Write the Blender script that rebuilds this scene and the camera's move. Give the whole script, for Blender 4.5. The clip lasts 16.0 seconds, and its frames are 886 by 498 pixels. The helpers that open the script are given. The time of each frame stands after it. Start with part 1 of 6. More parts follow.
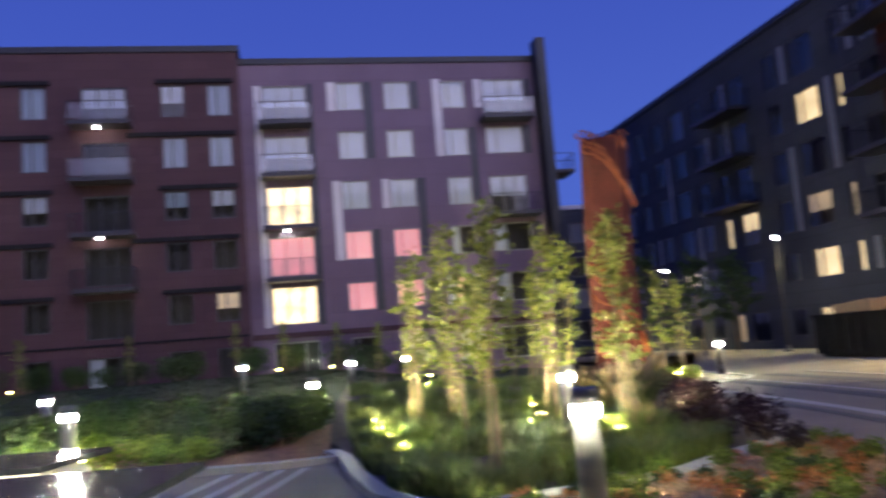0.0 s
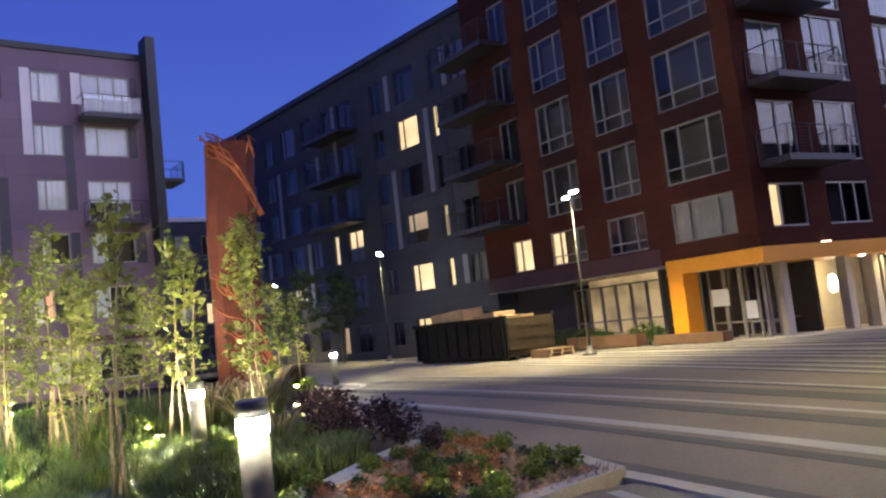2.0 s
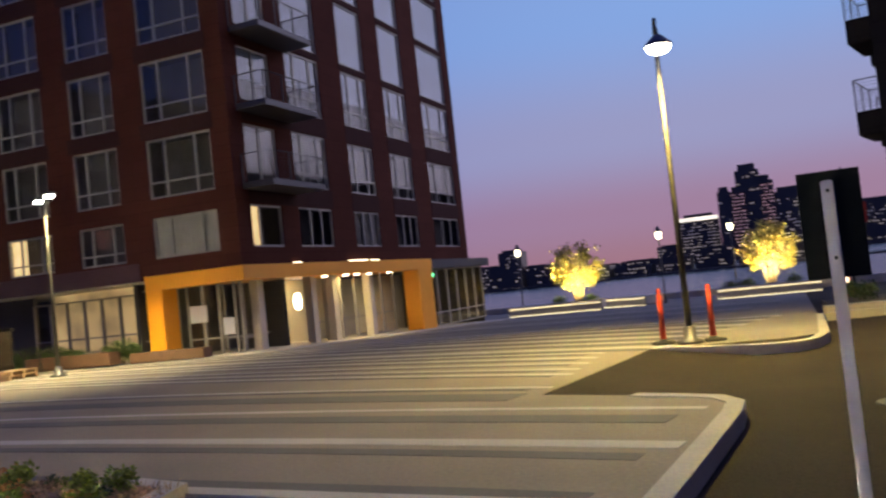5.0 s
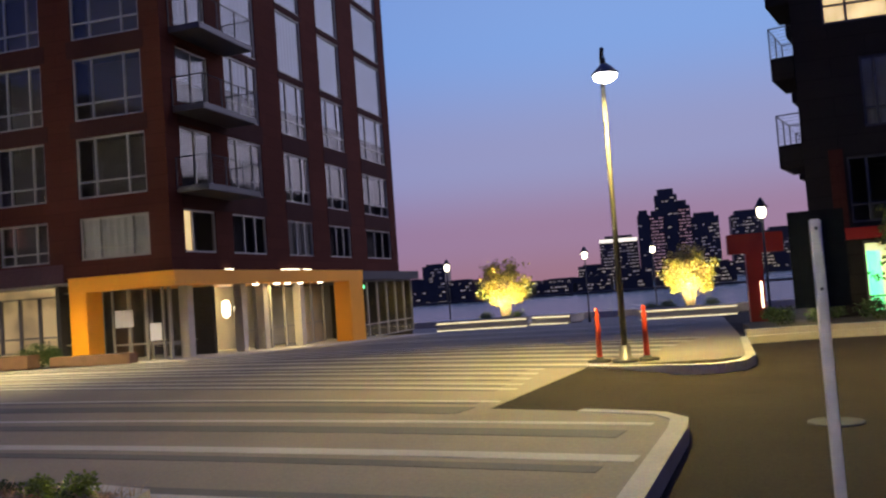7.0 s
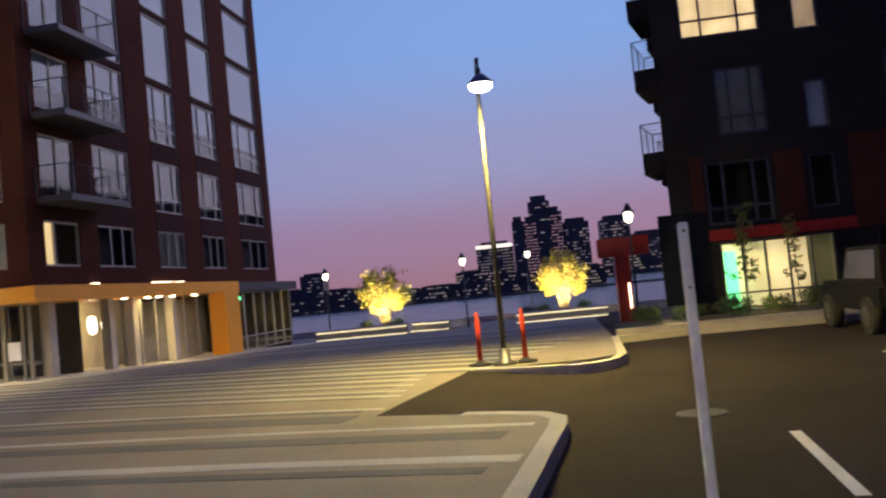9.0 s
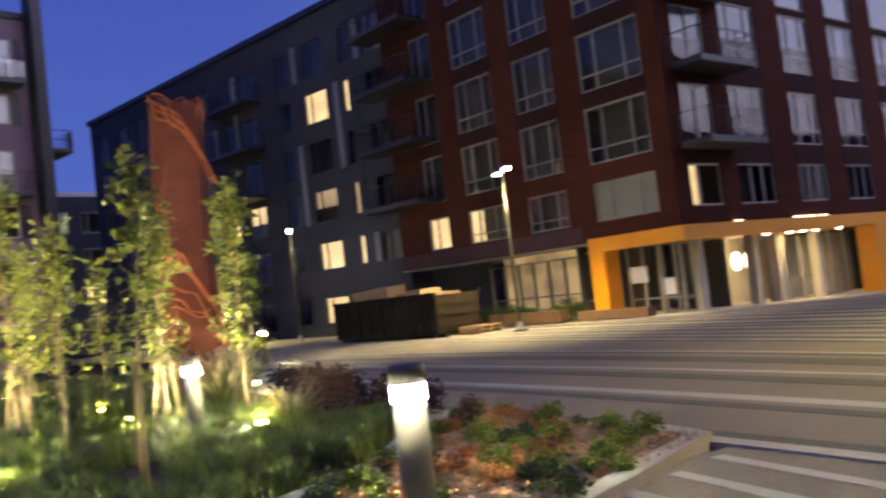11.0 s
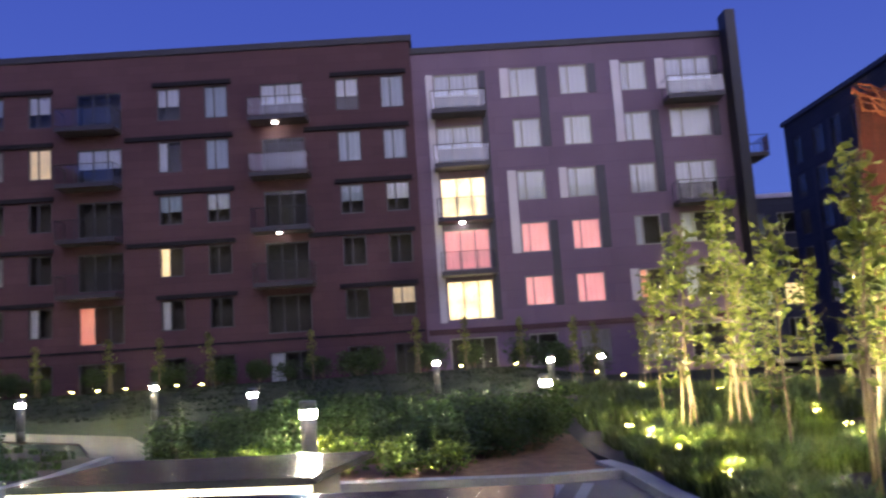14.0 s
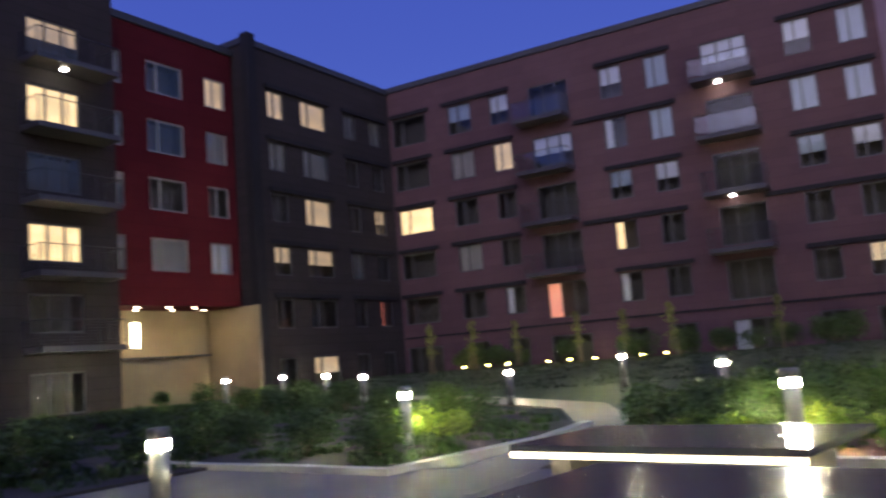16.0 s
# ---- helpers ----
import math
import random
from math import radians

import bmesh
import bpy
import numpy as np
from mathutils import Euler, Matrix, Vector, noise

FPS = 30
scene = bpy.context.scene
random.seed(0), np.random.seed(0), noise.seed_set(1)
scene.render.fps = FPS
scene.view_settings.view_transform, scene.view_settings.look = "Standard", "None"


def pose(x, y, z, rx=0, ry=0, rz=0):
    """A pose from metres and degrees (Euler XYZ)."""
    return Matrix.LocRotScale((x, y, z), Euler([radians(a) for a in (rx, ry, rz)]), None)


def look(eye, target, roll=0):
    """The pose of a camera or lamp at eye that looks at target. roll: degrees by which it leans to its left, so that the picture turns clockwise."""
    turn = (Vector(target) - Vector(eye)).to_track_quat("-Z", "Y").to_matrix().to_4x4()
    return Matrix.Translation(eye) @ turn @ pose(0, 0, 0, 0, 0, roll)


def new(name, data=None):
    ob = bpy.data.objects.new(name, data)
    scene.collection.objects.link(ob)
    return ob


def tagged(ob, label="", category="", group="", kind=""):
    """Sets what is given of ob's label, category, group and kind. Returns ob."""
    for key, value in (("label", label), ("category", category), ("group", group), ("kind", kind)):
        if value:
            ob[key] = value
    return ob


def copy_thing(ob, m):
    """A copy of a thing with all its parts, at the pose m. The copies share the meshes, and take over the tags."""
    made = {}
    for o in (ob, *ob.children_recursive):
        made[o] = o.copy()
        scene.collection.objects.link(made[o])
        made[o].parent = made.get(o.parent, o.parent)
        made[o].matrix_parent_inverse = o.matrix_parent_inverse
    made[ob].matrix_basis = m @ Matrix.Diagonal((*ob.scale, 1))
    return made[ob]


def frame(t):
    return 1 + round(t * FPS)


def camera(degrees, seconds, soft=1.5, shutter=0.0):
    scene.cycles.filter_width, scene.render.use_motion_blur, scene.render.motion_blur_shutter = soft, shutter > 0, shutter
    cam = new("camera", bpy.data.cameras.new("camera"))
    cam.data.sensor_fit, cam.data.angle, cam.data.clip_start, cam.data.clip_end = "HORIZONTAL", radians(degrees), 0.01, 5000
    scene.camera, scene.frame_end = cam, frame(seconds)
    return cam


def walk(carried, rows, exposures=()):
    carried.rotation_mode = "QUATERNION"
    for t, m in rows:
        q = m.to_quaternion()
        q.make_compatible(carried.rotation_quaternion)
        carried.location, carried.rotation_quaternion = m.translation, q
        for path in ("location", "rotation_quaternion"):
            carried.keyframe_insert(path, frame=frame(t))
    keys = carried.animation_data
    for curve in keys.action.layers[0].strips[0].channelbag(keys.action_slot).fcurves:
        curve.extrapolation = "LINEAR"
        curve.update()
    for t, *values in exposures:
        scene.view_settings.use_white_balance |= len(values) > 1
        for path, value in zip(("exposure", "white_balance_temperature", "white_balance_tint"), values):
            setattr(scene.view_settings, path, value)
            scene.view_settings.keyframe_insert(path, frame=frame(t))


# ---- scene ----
cam = camera(56.5, 16.0, soft=2.3, shutter=0.4)
PATH = [
    (0, (-0.000, -0.000, 1.594), (0.948, 9.886, 2.762), -4.57),
    (0.5, (0.014, 0.184, 1.562), (3.355, 9.558, 2.545), -6.08),
    (1, (-0.003, 0.343, 1.535), (4.819, 9.067, 2.330), -6.61),
    (1.5, (-0.089, 0.521, 1.557), (5.190, 8.964, 2.483), -6.50),
    (2, (-0.275, 0.735, 1.555), (5.101, 9.117, 2.470), -6.33),
    (2.5, (-0.495, 0.862, 1.566), (5.045, 9.154, 2.308), -5.83),
    (3, (-0.670, 1.015, 1.597), (5.967, 8.466, 2.260), -3.74),
    (3.5, (-0.816, 1.155, 1.564), (7.137, 7.199, 2.042), -6.14),
    (4, (-0.796, 1.295, 1.578), (7.652, 6.639, 1.875), -7.73),
    (4.5, (-0.789, 1.458, 1.570), (8.063, 6.075, 2.148), -5.00),
    (5, (-0.790, 1.644, 1.556), (8.561, 5.164, 1.989), -6.10),
    (5.2, (-0.805, 1.702, 1.568), (8.645, 4.952, 1.920), -6.13),
    (7.3, (-1.135, 1.976, 1.609), (8.547, 4.413, 2.168), -3.87),
    (7.5, (-1.124, 1.961, 1.609), (8.615, 4.158, 2.177), -3.94),
    (8, (-1.052, 1.911, 1.609), (8.816, 3.437, 2.141), -4.90),
    (8.2, (-1.060, 1.905, 1.607), (8.836, 3.255, 2.105), -5.41),
    (8.8, (-1.135, 1.970, 1.606), (8.798, 3.014, 2.086), -5.60),
    (10.3, (-1.401, 2.202, 1.601), (6.884, 7.782, 2.064), -6.87),
    (10.5, (-1.418, 2.206, 1.600), (6.411, 8.407, 2.094), -6.90),
    (11, (-1.475, 2.221, 1.600), (5.068, 9.765, 2.129), -6.57),
    (11.5, (-1.483, 2.161, 1.608), (3.845, 10.607, 2.123), -5.62),
    (12, (-1.564, 2.198, 1.601), (2.755, 11.202, 2.114), -4.99),
    (12.5, (-1.610, 2.180, 1.609), (1.530, 11.652, 2.264), -5.02),
    (13, (-1.683, 2.150, 1.625), (0.037, 11.952, 2.613), -4.59),
    (13.5, (-1.722, 2.158, 1.625), (-1.427, 12.082, 2.817), -4.21),
    (14, (-1.765, 2.174, 1.623), (-2.576, 12.058, 2.903), -3.81),
    (14.5, (-1.798, 2.199, 1.613), (-3.733, 11.924, 2.906), -3.99),
    (15, (-1.819, 2.224, 1.613), (-5.114, 11.582, 2.863), -4.57),
    (15.2, (-1.830, 2.231, 1.614), (-5.562, 11.426, 2.848), -4.54),
    (15.5, (-1.847, 2.219, 1.613), (-6.194, 11.141, 2.843), -4.21),
    (16, (-1.925, 2.216, 1.608), (-7.696, 10.276, 2.923), -4.65),
]
walk(cam, [(t, look(eye, target, roll)) for t, eye, target, roll in PATH], [
    (0, -0.05, 6000, 13), (1.5, 0.05, 6050, 12), (3.0, 0.08, 6300, 11), (3.8, 0.05, 6600, 10), (4.8, -0.22, 6850, 10), (7.3, -0.28, 6600, 10), (8.3, -0.28, 6600, 10),
    (10.3, -0.2, 7000, 11), (11.2, -0.02, 6600, 11), (12.0, 0.05, 6150, 11), (13.0, 0.05, 6100, 12), (14.0, 0.08, 6450, 12), (16.0, 0.1, 6600, 11)])

# ---------------------------------------------------------------- world and lights
SKY_GLOW = Vector((0.95, -0.31, 0.0)).normalized()      # side of the sunset glow

world = bpy.data.worlds.new("dusk_sky")
scene.world = world
world.use_nodes = True
wn, wl = world.node_tree.nodes, world.node_tree.links
wn.clear()
w_out = wn.new("ShaderNodeOutputWorld")
w_bg = wn.new("ShaderNodeBackground")
w_co = wn.new("ShaderNodeTexCoord")
w_sep = wn.new("ShaderNodeSeparateXYZ")
wl.new(w_co.outputs["Generated"], w_sep.inputs[0])
w_dot = wn.new("ShaderNodeVectorMath")
w_dot.operation = "DOT_PRODUCT"
w_dot.inputs[1].default_value = SKY_GLOW
wl.new(w_co.outputs["Generated"], w_dot.inputs[0])


def ramp(nodes, stops, interp="EASE"):
    r = nodes.new("ShaderNodeValToRGB")
    r.color_ramp.interpolation = interp
    els = r.color_ramp.elements
    while len(els) < len(stops):
        els.new(0.5)
    for el, (pos, col) in zip(els, stops):
        el.position = pos
        el.color = (*col, 1)
    return r


# height of the sky away from the glow and towards it
w_far = ramp(wn, [(0.0, (0.17, 0.17, 0.42)), (0.12, (0.085, 0.145, 0.56)), (0.45, (0.055, 0.095, 0.47)), (1.0, (0.04, 0.07, 0.38))])
w_near = ramp(wn, [(0.0, (0.42, 0.22, 0.30)), (0.06, (0.41, 0.26, 0.42)), (0.15, (0.37, 0.39, 0.68)), (0.29, (0.27, 0.46, 0.94)), (1.0, (0.05, 0.09, 0.45))])
wl.new(w_sep.outputs["Z"], w_far.inputs[0])
wl.new(w_sep.outputs["Z"], w_near.inputs[0])
w_side = wn.new("ShaderNodeMapRange")
w_side.interpolation_type = "SMOOTHSTEP"
w_side.inputs["From Min"].default_value = 0.15
w_side.inputs["From Max"].default_value = 0.95
wl.new(w_dot.outputs["Value"], w_side.inputs["Value"])
w_mix = wn.new("ShaderNodeMix")
w_mix.data_type = "RGBA"
wl.new(w_side.outputs[0], w_mix.inputs["Factor"])
wl.new(w_far.outputs[0], w_mix.inputs["A"])
wl.new(w_near.outputs[0], w_mix.inputs["B"])
# the last light of the sunset, low in the sky
w_dot2 = wn.new("ShaderNodeVectorMath")
w_dot2.operation = "DOT_PRODUCT"
w_dot2.inputs[1].default_value = Vector((0.50, -0.86, 0.16)).normalized()
wl.new(w_co.outputs["Generated"], w_dot2.inputs[0])
w_set = wn.new("ShaderNodeMapRange")
w_set.interpolation_type = "SMOOTHSTEP"
w_set.inputs["From Min"].default_value = 0.68
w_set.inputs["From Max"].default_value = 1.0
wl.new(w_dot2.outputs["Value"], w_set.inputs["Value"])
w_glow = wn.new("ShaderNodeMix")
w_glow.data_type = "RGBA"
w_glow.blend_type = "ADD"
wl.new(w_set.outputs[0], w_glow.inputs["Factor"])
wl.new(w_mix.outputs["Result"], w_glow.inputs["A"])
w_glow.inputs["B"].default_value = (2.3, 2.05, 2.6, 1)
wl.new(w_glow.outputs["Result"], w_bg.inputs[0])
w_bg.inputs[1].default_value = 1.0
wl.new(w_bg.outputs[0], w_out.inputs[0])

WARM, LED, LIME = (1.0, 0.77, 0.31), (1.0, 0.90, 0.62), (1.0, 0.89, 0.46)
AMBER = (1.0, 0.75, 0.19)


def lamp(kind, at, power, colour, size=0.1, target=None, angle=70, blend=0.5):
    data = bpy.data.lights.new(kind.lower() + "_light", kind)
    data.energy, data.color = power, colour
    if kind == "AREA":
        data.size = size
    else:
        data.shadow_soft_size = size
    if kind == "SPOT":
        data.spot_size, data.spot_blend = radians(angle), blend
    ob = new(kind.lower() + "_light", data)
    ob.matrix_world = look(at, target) if target else pose(*at)
    return ob


# ---------------------------------------------------------------- ground heights
def smooth(v):
    v = max(0.0, min(1.0, v))
    return v * v * (3 - 2 * v)


def gz(x, y):
    """Height of the open ground: level round the lot, falling to the water, rising to the lawn."""
    z = -0.035 * max(0.0, min(x, 62.0) - 20.0)
    z += 0.85 * smooth((y - 20) / 20) * smooth((4 - x) / 7)
    z += 0.7 * smooth((-15 - x) / 15) * smooth((y - 12) / 12) * smooth((30 - y) / 12)
    return z


# ---------------------------------------------------------------- materials
def material(name, base, rough=0.7, metal=0.0, vary=0.25, scale=3.0, fine=40.0, bump=0.15, spec=0.5, emit=None, power=0.0, random_obj=0.0):
    """A surface with stains at a large scale, grain at a small one, and fine relief."""
    m = bpy.data.materials.new(name)
    m.use_nodes = True
    n, l = m.node_tree.nodes, m.node_tree.links
    b = n["Principled BSDF"]
    b.inputs["Roughness"].default_value = rough
    b.inputs["Metallic"].default_value = metal
    b.inputs["Specular IOR Level"].default_value = spec
    co = n.new("ShaderNodeTexCoord")
    n1 = n.new("ShaderNodeTexNoise")
    n1.inputs["Scale"].default_value = scale
    n1.inputs["Detail"].default_value = 5
    n2 = n.new("ShaderNodeTexNoise")
    n2.inputs["Scale"].default_value = fine
    n2.inputs["Detail"].default_value = 3
    for k in (n1, n2):
        l.new(co.outputs["Object"], k.inputs["Vector"])
    add = n.new("ShaderNodeMath")
    add.operation = "ADD"
    l.new(n1.outputs[0], add.inputs[0])
    l.new(n2.outputs[0], add.inputs[1])
    val = add
    if random_obj:
        info = n.new("ShaderNodeObjectInfo")
        mul = n.new("ShaderNodeMath")
        mul.operation = "MULTIPLY_ADD"
        mul.inputs[1].default_value = random_obj
        l.new(info.outputs["Random"], mul.inputs[0])
        l.new(add.outputs[0], mul.inputs[2])
        val = mul
    mr = n.new("ShaderNodeMapRange")
    mr.inputs["From Min"].default_value = 0.6
    mr.inputs["From Max"].default_value = 1.4 + random_obj
    mr.inputs["To Min"].default_value = 1 - vary
    mr.inputs["To Max"].default_value = 1 + vary
    l.new(val.outputs[0], mr.inputs["Value"])
    mix = n.new("ShaderNodeVectorMath")
    mix.operation = "SCALE"
    mix.inputs[0].default_value = base
    l.new(mr.outputs[0], mix.inputs["Scale"])
    l.new(mix.outputs[0], b.inputs["Base Color"])
    if bump:
        bp = n.new("ShaderNodeBump")
        bp.inputs["Strength"].default_value = bump
        bp.inputs["Distance"].default_value = 0.02
        l.new(n2.outputs[0], bp.inputs["Height"])
        l.new(bp.outputs[0], b.inputs["Normal"])
    if emit:
        b.inputs["Emission Color"].default_value = (*emit, 1)
        b.inputs["Emission Strength"].default_value = power
    return m


def cladding(name, base, board=0.6, length=2.4, rough=0.6, vary=0.2, joint=0.55, spec=0.2):
    """Facade boards: joints, board-to-board variation and rain stains."""
    m = material(name, base, rough, 0.0, vary, 0.25, 18.0, 0.08, spec)
    n, l = m.node_tree.nodes, m.node_tree.links
    b = n["Principled BSDF"]
    co = n.new("ShaderNodeTexCoord")
    sw = n.new("ShaderNodeSeparateXYZ")
    cb = n.new("ShaderNodeCombineXYZ")
    l.new(co.outputs["Object"], sw.inputs[0])
    l.new(sw.outputs["X"], cb.inputs["X"])
    l.new(sw.outputs["Z"], cb.inputs["Y"])
    br = n.new("ShaderNodeTexBrick")
    br.inputs["Scale"].default_value = 1.0
    br.inputs["Brick Width"].default_value = length
    br.inputs["Row Height"].default_value = board
    br.inputs["Mortar Size"].default_value = 0.012
    br.inputs["Color1"].default_value = (1, 1, 1, 1)
    br.inputs["Color2"].default_value = (0.86, 0.86, 0.86, 1)
    br.inputs["Mortar"].default_value = (joint, joint, joint, 1)
    l.new(cb.outputs[0], br.inputs["Vector"])
    old = b.inputs["Base Color"].links[0].from_socket
    mul = n.new("ShaderNodeVectorMath")
    mul.operation = "MULTIPLY"
    l.new(old, mul.inputs[0])
    l.new(br.outputs["Color"], mul.inputs[1])
    l.new(mul.outputs[0], b.inputs["Base Color"])
    return m


def glass_material(name, tint=(0.97, 0.98, 0.98), ior=1.65):
    m = bpy.data.materials.new(name)
    m.use_nodes = True
    n, l = m.node_tree.nodes, m.node_tree.links
    n.clear()
    out = n.new("ShaderNodeOutputMaterial")
    tr = n.new("ShaderNodeBsdfTransparent")
    tr.inputs[0].default_value = (*tint, 1)
    gl = n.new("ShaderNodeBsdfGlossy")
    gl.inputs["Roughness"].default_value = 0.04
    no = n.new("ShaderNodeTexNoise")
    no.inputs["Scale"].default_value = 0.7
    bp = n.new("ShaderNodeBump")
    bp.inputs["Strength"].default_value = 0.06
    l.new(no.outputs[0], bp.inputs["Height"])
    l.new(bp.outputs[0], gl.inputs["Normal"])
    fr = n.new("ShaderNodeFresnel")
    fr.inputs["IOR"].default_value = ior
    mx = n.new("ShaderNodeMixShader")
    l.new(fr.outputs[0], mx.inputs[0])
    l.new(tr.outputs[0], mx.inputs[1])
    l.new(gl.outputs[0], mx.inputs[2])
    l.new(mx.outputs[0], out.inputs[0])
    return m


def glow_material(name, colour, power, vary=0.3, scale=2.0):
    """Emits unevenly: a lamp diffuser, or a curtain or wall glowing for unseen lamps."""
    m = material(name, (0.7, 0.65, 0.55), 0.8, 0, 0.1, 2.0, 20.0, 0.0)
    n, l = m.node_tree.nodes, m.node_tree.links
    b = n["Principled BSDF"]
    b.inputs["Emission Color"].default_value = (*colour, 1)
    no = n.new("ShaderNodeTexNoise")
    no.inputs["Scale"].default_value = scale
    co = n.new("ShaderNodeTexCoord")
    l.new(co.outputs["Object"], no.inputs["Vector"])
    mr = n.new("ShaderNodeMapRange")
    mr.inputs["From Min"].default_value = 0.3
    mr.inputs["From Max"].default_value = 0.7
    mr.inputs["To Min"].default_value = power * (1 - vary)
    mr.inputs["To Max"].default_value = power * (1 + vary)
    l.new(no.outputs[0], mr.inputs["Value"])
    l.new(mr.outputs[0], b.inputs["Emission Strength"])
    return m


def leaf_material(name, base, trans=0.35):
    m = bpy.data.materials.new(name)
    m.use_nodes = True
    n, l = m.node_tree.nodes, m.node_tree.links
    b = n["Principled BSDF"]
    b.inputs["Roughness"].default_value = 0.5
    geo = n.new("ShaderNodeNewGeometry")
    mr = n.new("ShaderNodeMapRange")
    mr.inputs["To Min"].default_value = 0.55
    mr.inputs["To Max"].default_value = 1.5
    l.new(geo.outputs["Random Per Island"], mr.inputs["Value"])
    sc = n.new("ShaderNodeVectorMath")
    sc.operation = "SCALE"
    sc.inputs[0].default_value = base
    l.new(mr.outputs[0], sc.inputs["Scale"])
    l.new(sc.outputs[0], b.inputs["Base Color"])
    tl = n.new("ShaderNodeBsdfTranslucent")
    l.new(sc.outputs[0], tl.inputs[0])
    mx = n.new("ShaderNodeMixShader")
    mx.inputs[0].default_value = trans
    l.new(b.outputs[0], mx.inputs[1])
    l.new(tl.outputs[0], mx.inputs[2])
    l.new(mx.outputs[0], n["Material Output"].inputs[0])
    return m


M_MAUVE = cladding("mauve_cladding", (0.18, 0.124, 0.186), 1.0, 3.0, joint=0.7)
M_PLUM = cladding("plum_brick", (0.088, 0.049, 0.060), 0.5, 1.6, 0.8, joint=0.75, spec=0.1)
M_CHAR = cladding("charcoal_brick", (0.030, 0.025, 0.028), 0.5, 1.6, 0.8, spec=0.1)
M_GREY = cladding("slate_cladding", (0.066, 0.070, 0.088), 0.75, 2.2, 0.8, spec=0.1)
M_BRICK = cladding("red_panel_cladding", (0.070, 0.024, 0.018), 0.5, 1.8, 0.85, joint=0.7, spec=0.05)
M_CRIM = cladding("crimson_cladding", (0.060, 0.008, 0.013), 0.6, 2.0, 0.85, joint=0.7, spec=0.05)
M_BLACK = cladding("black_cladding", (0.022, 0.020, 0.019), 0.6, 2.0, 0.9, spec=0.1)
M_SPANR = material("brown_spandrel_panel", (0.040, 0.018, 0.017), 0.85, 0.0, 0.2, 1.0, 20, 0.05, 0.08)
M_SPAN = material("dark_spandrel_metal", (0.045, 0.042, 0.055), 0.45, 0.3, 0.2, 1.0, 20)
M_COPE = material("dark_coping_metal", (0.030, 0.030, 0.040), 0.55, 0.2, 0.2, 1.0, 20)
M_HOOD = material("black_metal_hood", (0.016, 0.015, 0.02), 0.7, 0.0, 0.2, 1.0, 20, 0.05, 0.1)
M_PALED = material("dull_grey_panel", (0.22, 0.22, 0.25), 0.5, 0, 0.15, 1.0, 20)
M_PALE = material("pale_panel", (0.62, 0.58, 0.62), 0.5, 0, 0.1, 1.0, 20)
M_ORANGE = material("orange_metal_panel", (0.86, 0.36, 0.02), 0.4, 0.1, 0.1, 0.8, 25, 0.05)
M_REDMET = material("red_metal_panel", (0.36, 0.022, 0.02), 0.4, 0.1, 0.1, 0.8, 25, 0.05)
M_FRAME = material("pale_window_frame", (0.30, 0.29, 0.28), 0.4, 0.2, 0.1, 2, 30, 0.03)
M_DFRAME = material("dark_window_frame", (0.07, 0.07, 0.08), 0.4, 0.3, 0.1, 2, 30, 0.03)
M_GLASS = glass_material("window_glass")
M_RGLASS = glass_material("railing_glass", (0.85, 0.90, 0.92), 1.9)
M_TAN = material("tan_plaster", (0.19, 0.145, 0.095), 0.85, 0, 0.2, 0.8, 20, 0.1)
# room surfaces coloured near black, so the shade indoors is in the colour
M_ROOM = material("room_plaster_dark_for_shade", (0.07, 0.066, 0.066), 0.9, 0, 0.3, 0.7, 12, 0.05)
M_BLIND = material("white_roller_blind", (0.66, 0.69, 0.78), 0.8, 0, 0.12, 1.2, 30, 0.05)
# curtain tinted blue to stand in for sky reflected in the glass
M_SKYCURT = material("curtain_sky_reflection_blue", (0.35, 0.42, 0.54), 0.8, 0, 0.2, 1.0, 30, 0.05)
M_CURT = material("grey_curtain", (0.34, 0.33, 0.34), 0.9, 0, 0.2, 1.2, 30, 0.08)
# these curtains glow by themselves, in place of lamps in the rooms
M_LIT = glow_material("curtain_own_warm_glow", (1.0, 0.72, 0.36), 0.9, 0.35, 1.5)
M_LITB = glow_material("curtain_own_bright_glow", (1.0, 0.74, 0.42), 1.5, 0.5, 1.6)
M_DIML = glow_material("curtain_own_dim_glow", (1.0, 0.68, 0.38), 0.30, 0.4, 1.5)
M_PINK = glow_material("curtain_own_pink_glow", (1.0, 0.27, 0.34), 0.62, 0.25, 1.2)
M_REDL = glow_material("curtain_own_red_glow", (1.0, 0.20, 0.12), 0.45, 0.3, 2.0)
# this lobby wall emits, standing in for lamps behind the glazing
M_LOBBY = glow_material("lobby_wall_own_glow", (1.0, 0.67, 0.30), 0.34, 0.6, 0.9)
# the shop's back wall emits in place of unseen lamps
M_SHOP = glow_material("shop_wall_own_glow", (1.0, 0.76, 0.40), 0.85, 0.5, 0.9)
M_LENS = glow_material("lamp_diffuser", LED, 9.0, 0.05)
M_HEAD = glow_material("street_lamp_diffuser", (1.0, 0.94, 0.80), 160.0, 0.05)
M_STRIP = glow_material("led_strip", (1.0, 0.88, 0.60), 4.0, 0.15)
M_GLOWL = glow_material("soft_led_strip", (1.0, 0.84, 0.52), 2.2, 0.2)
M_DOWN = glow_material("downlight_lens", (1.0, 0.86, 0.62), 12.0, 0.05)
M_SPOT = glow_material("uplight_lens", (1.0, 0.85, 0.2), 45.0, 0.1)
M_RING = glow_material("bollard_lamp_ring", LED, 2100.0, 0.05)
M_GREENL = glow_material("green_exit_sign", (0.05, 1.0, 0.35), 3.0, 0.1)
M_CITYW = glow_material("far_lit_window", (1.0, 0.78, 0.50), 0.30, 0.7, 0.05)
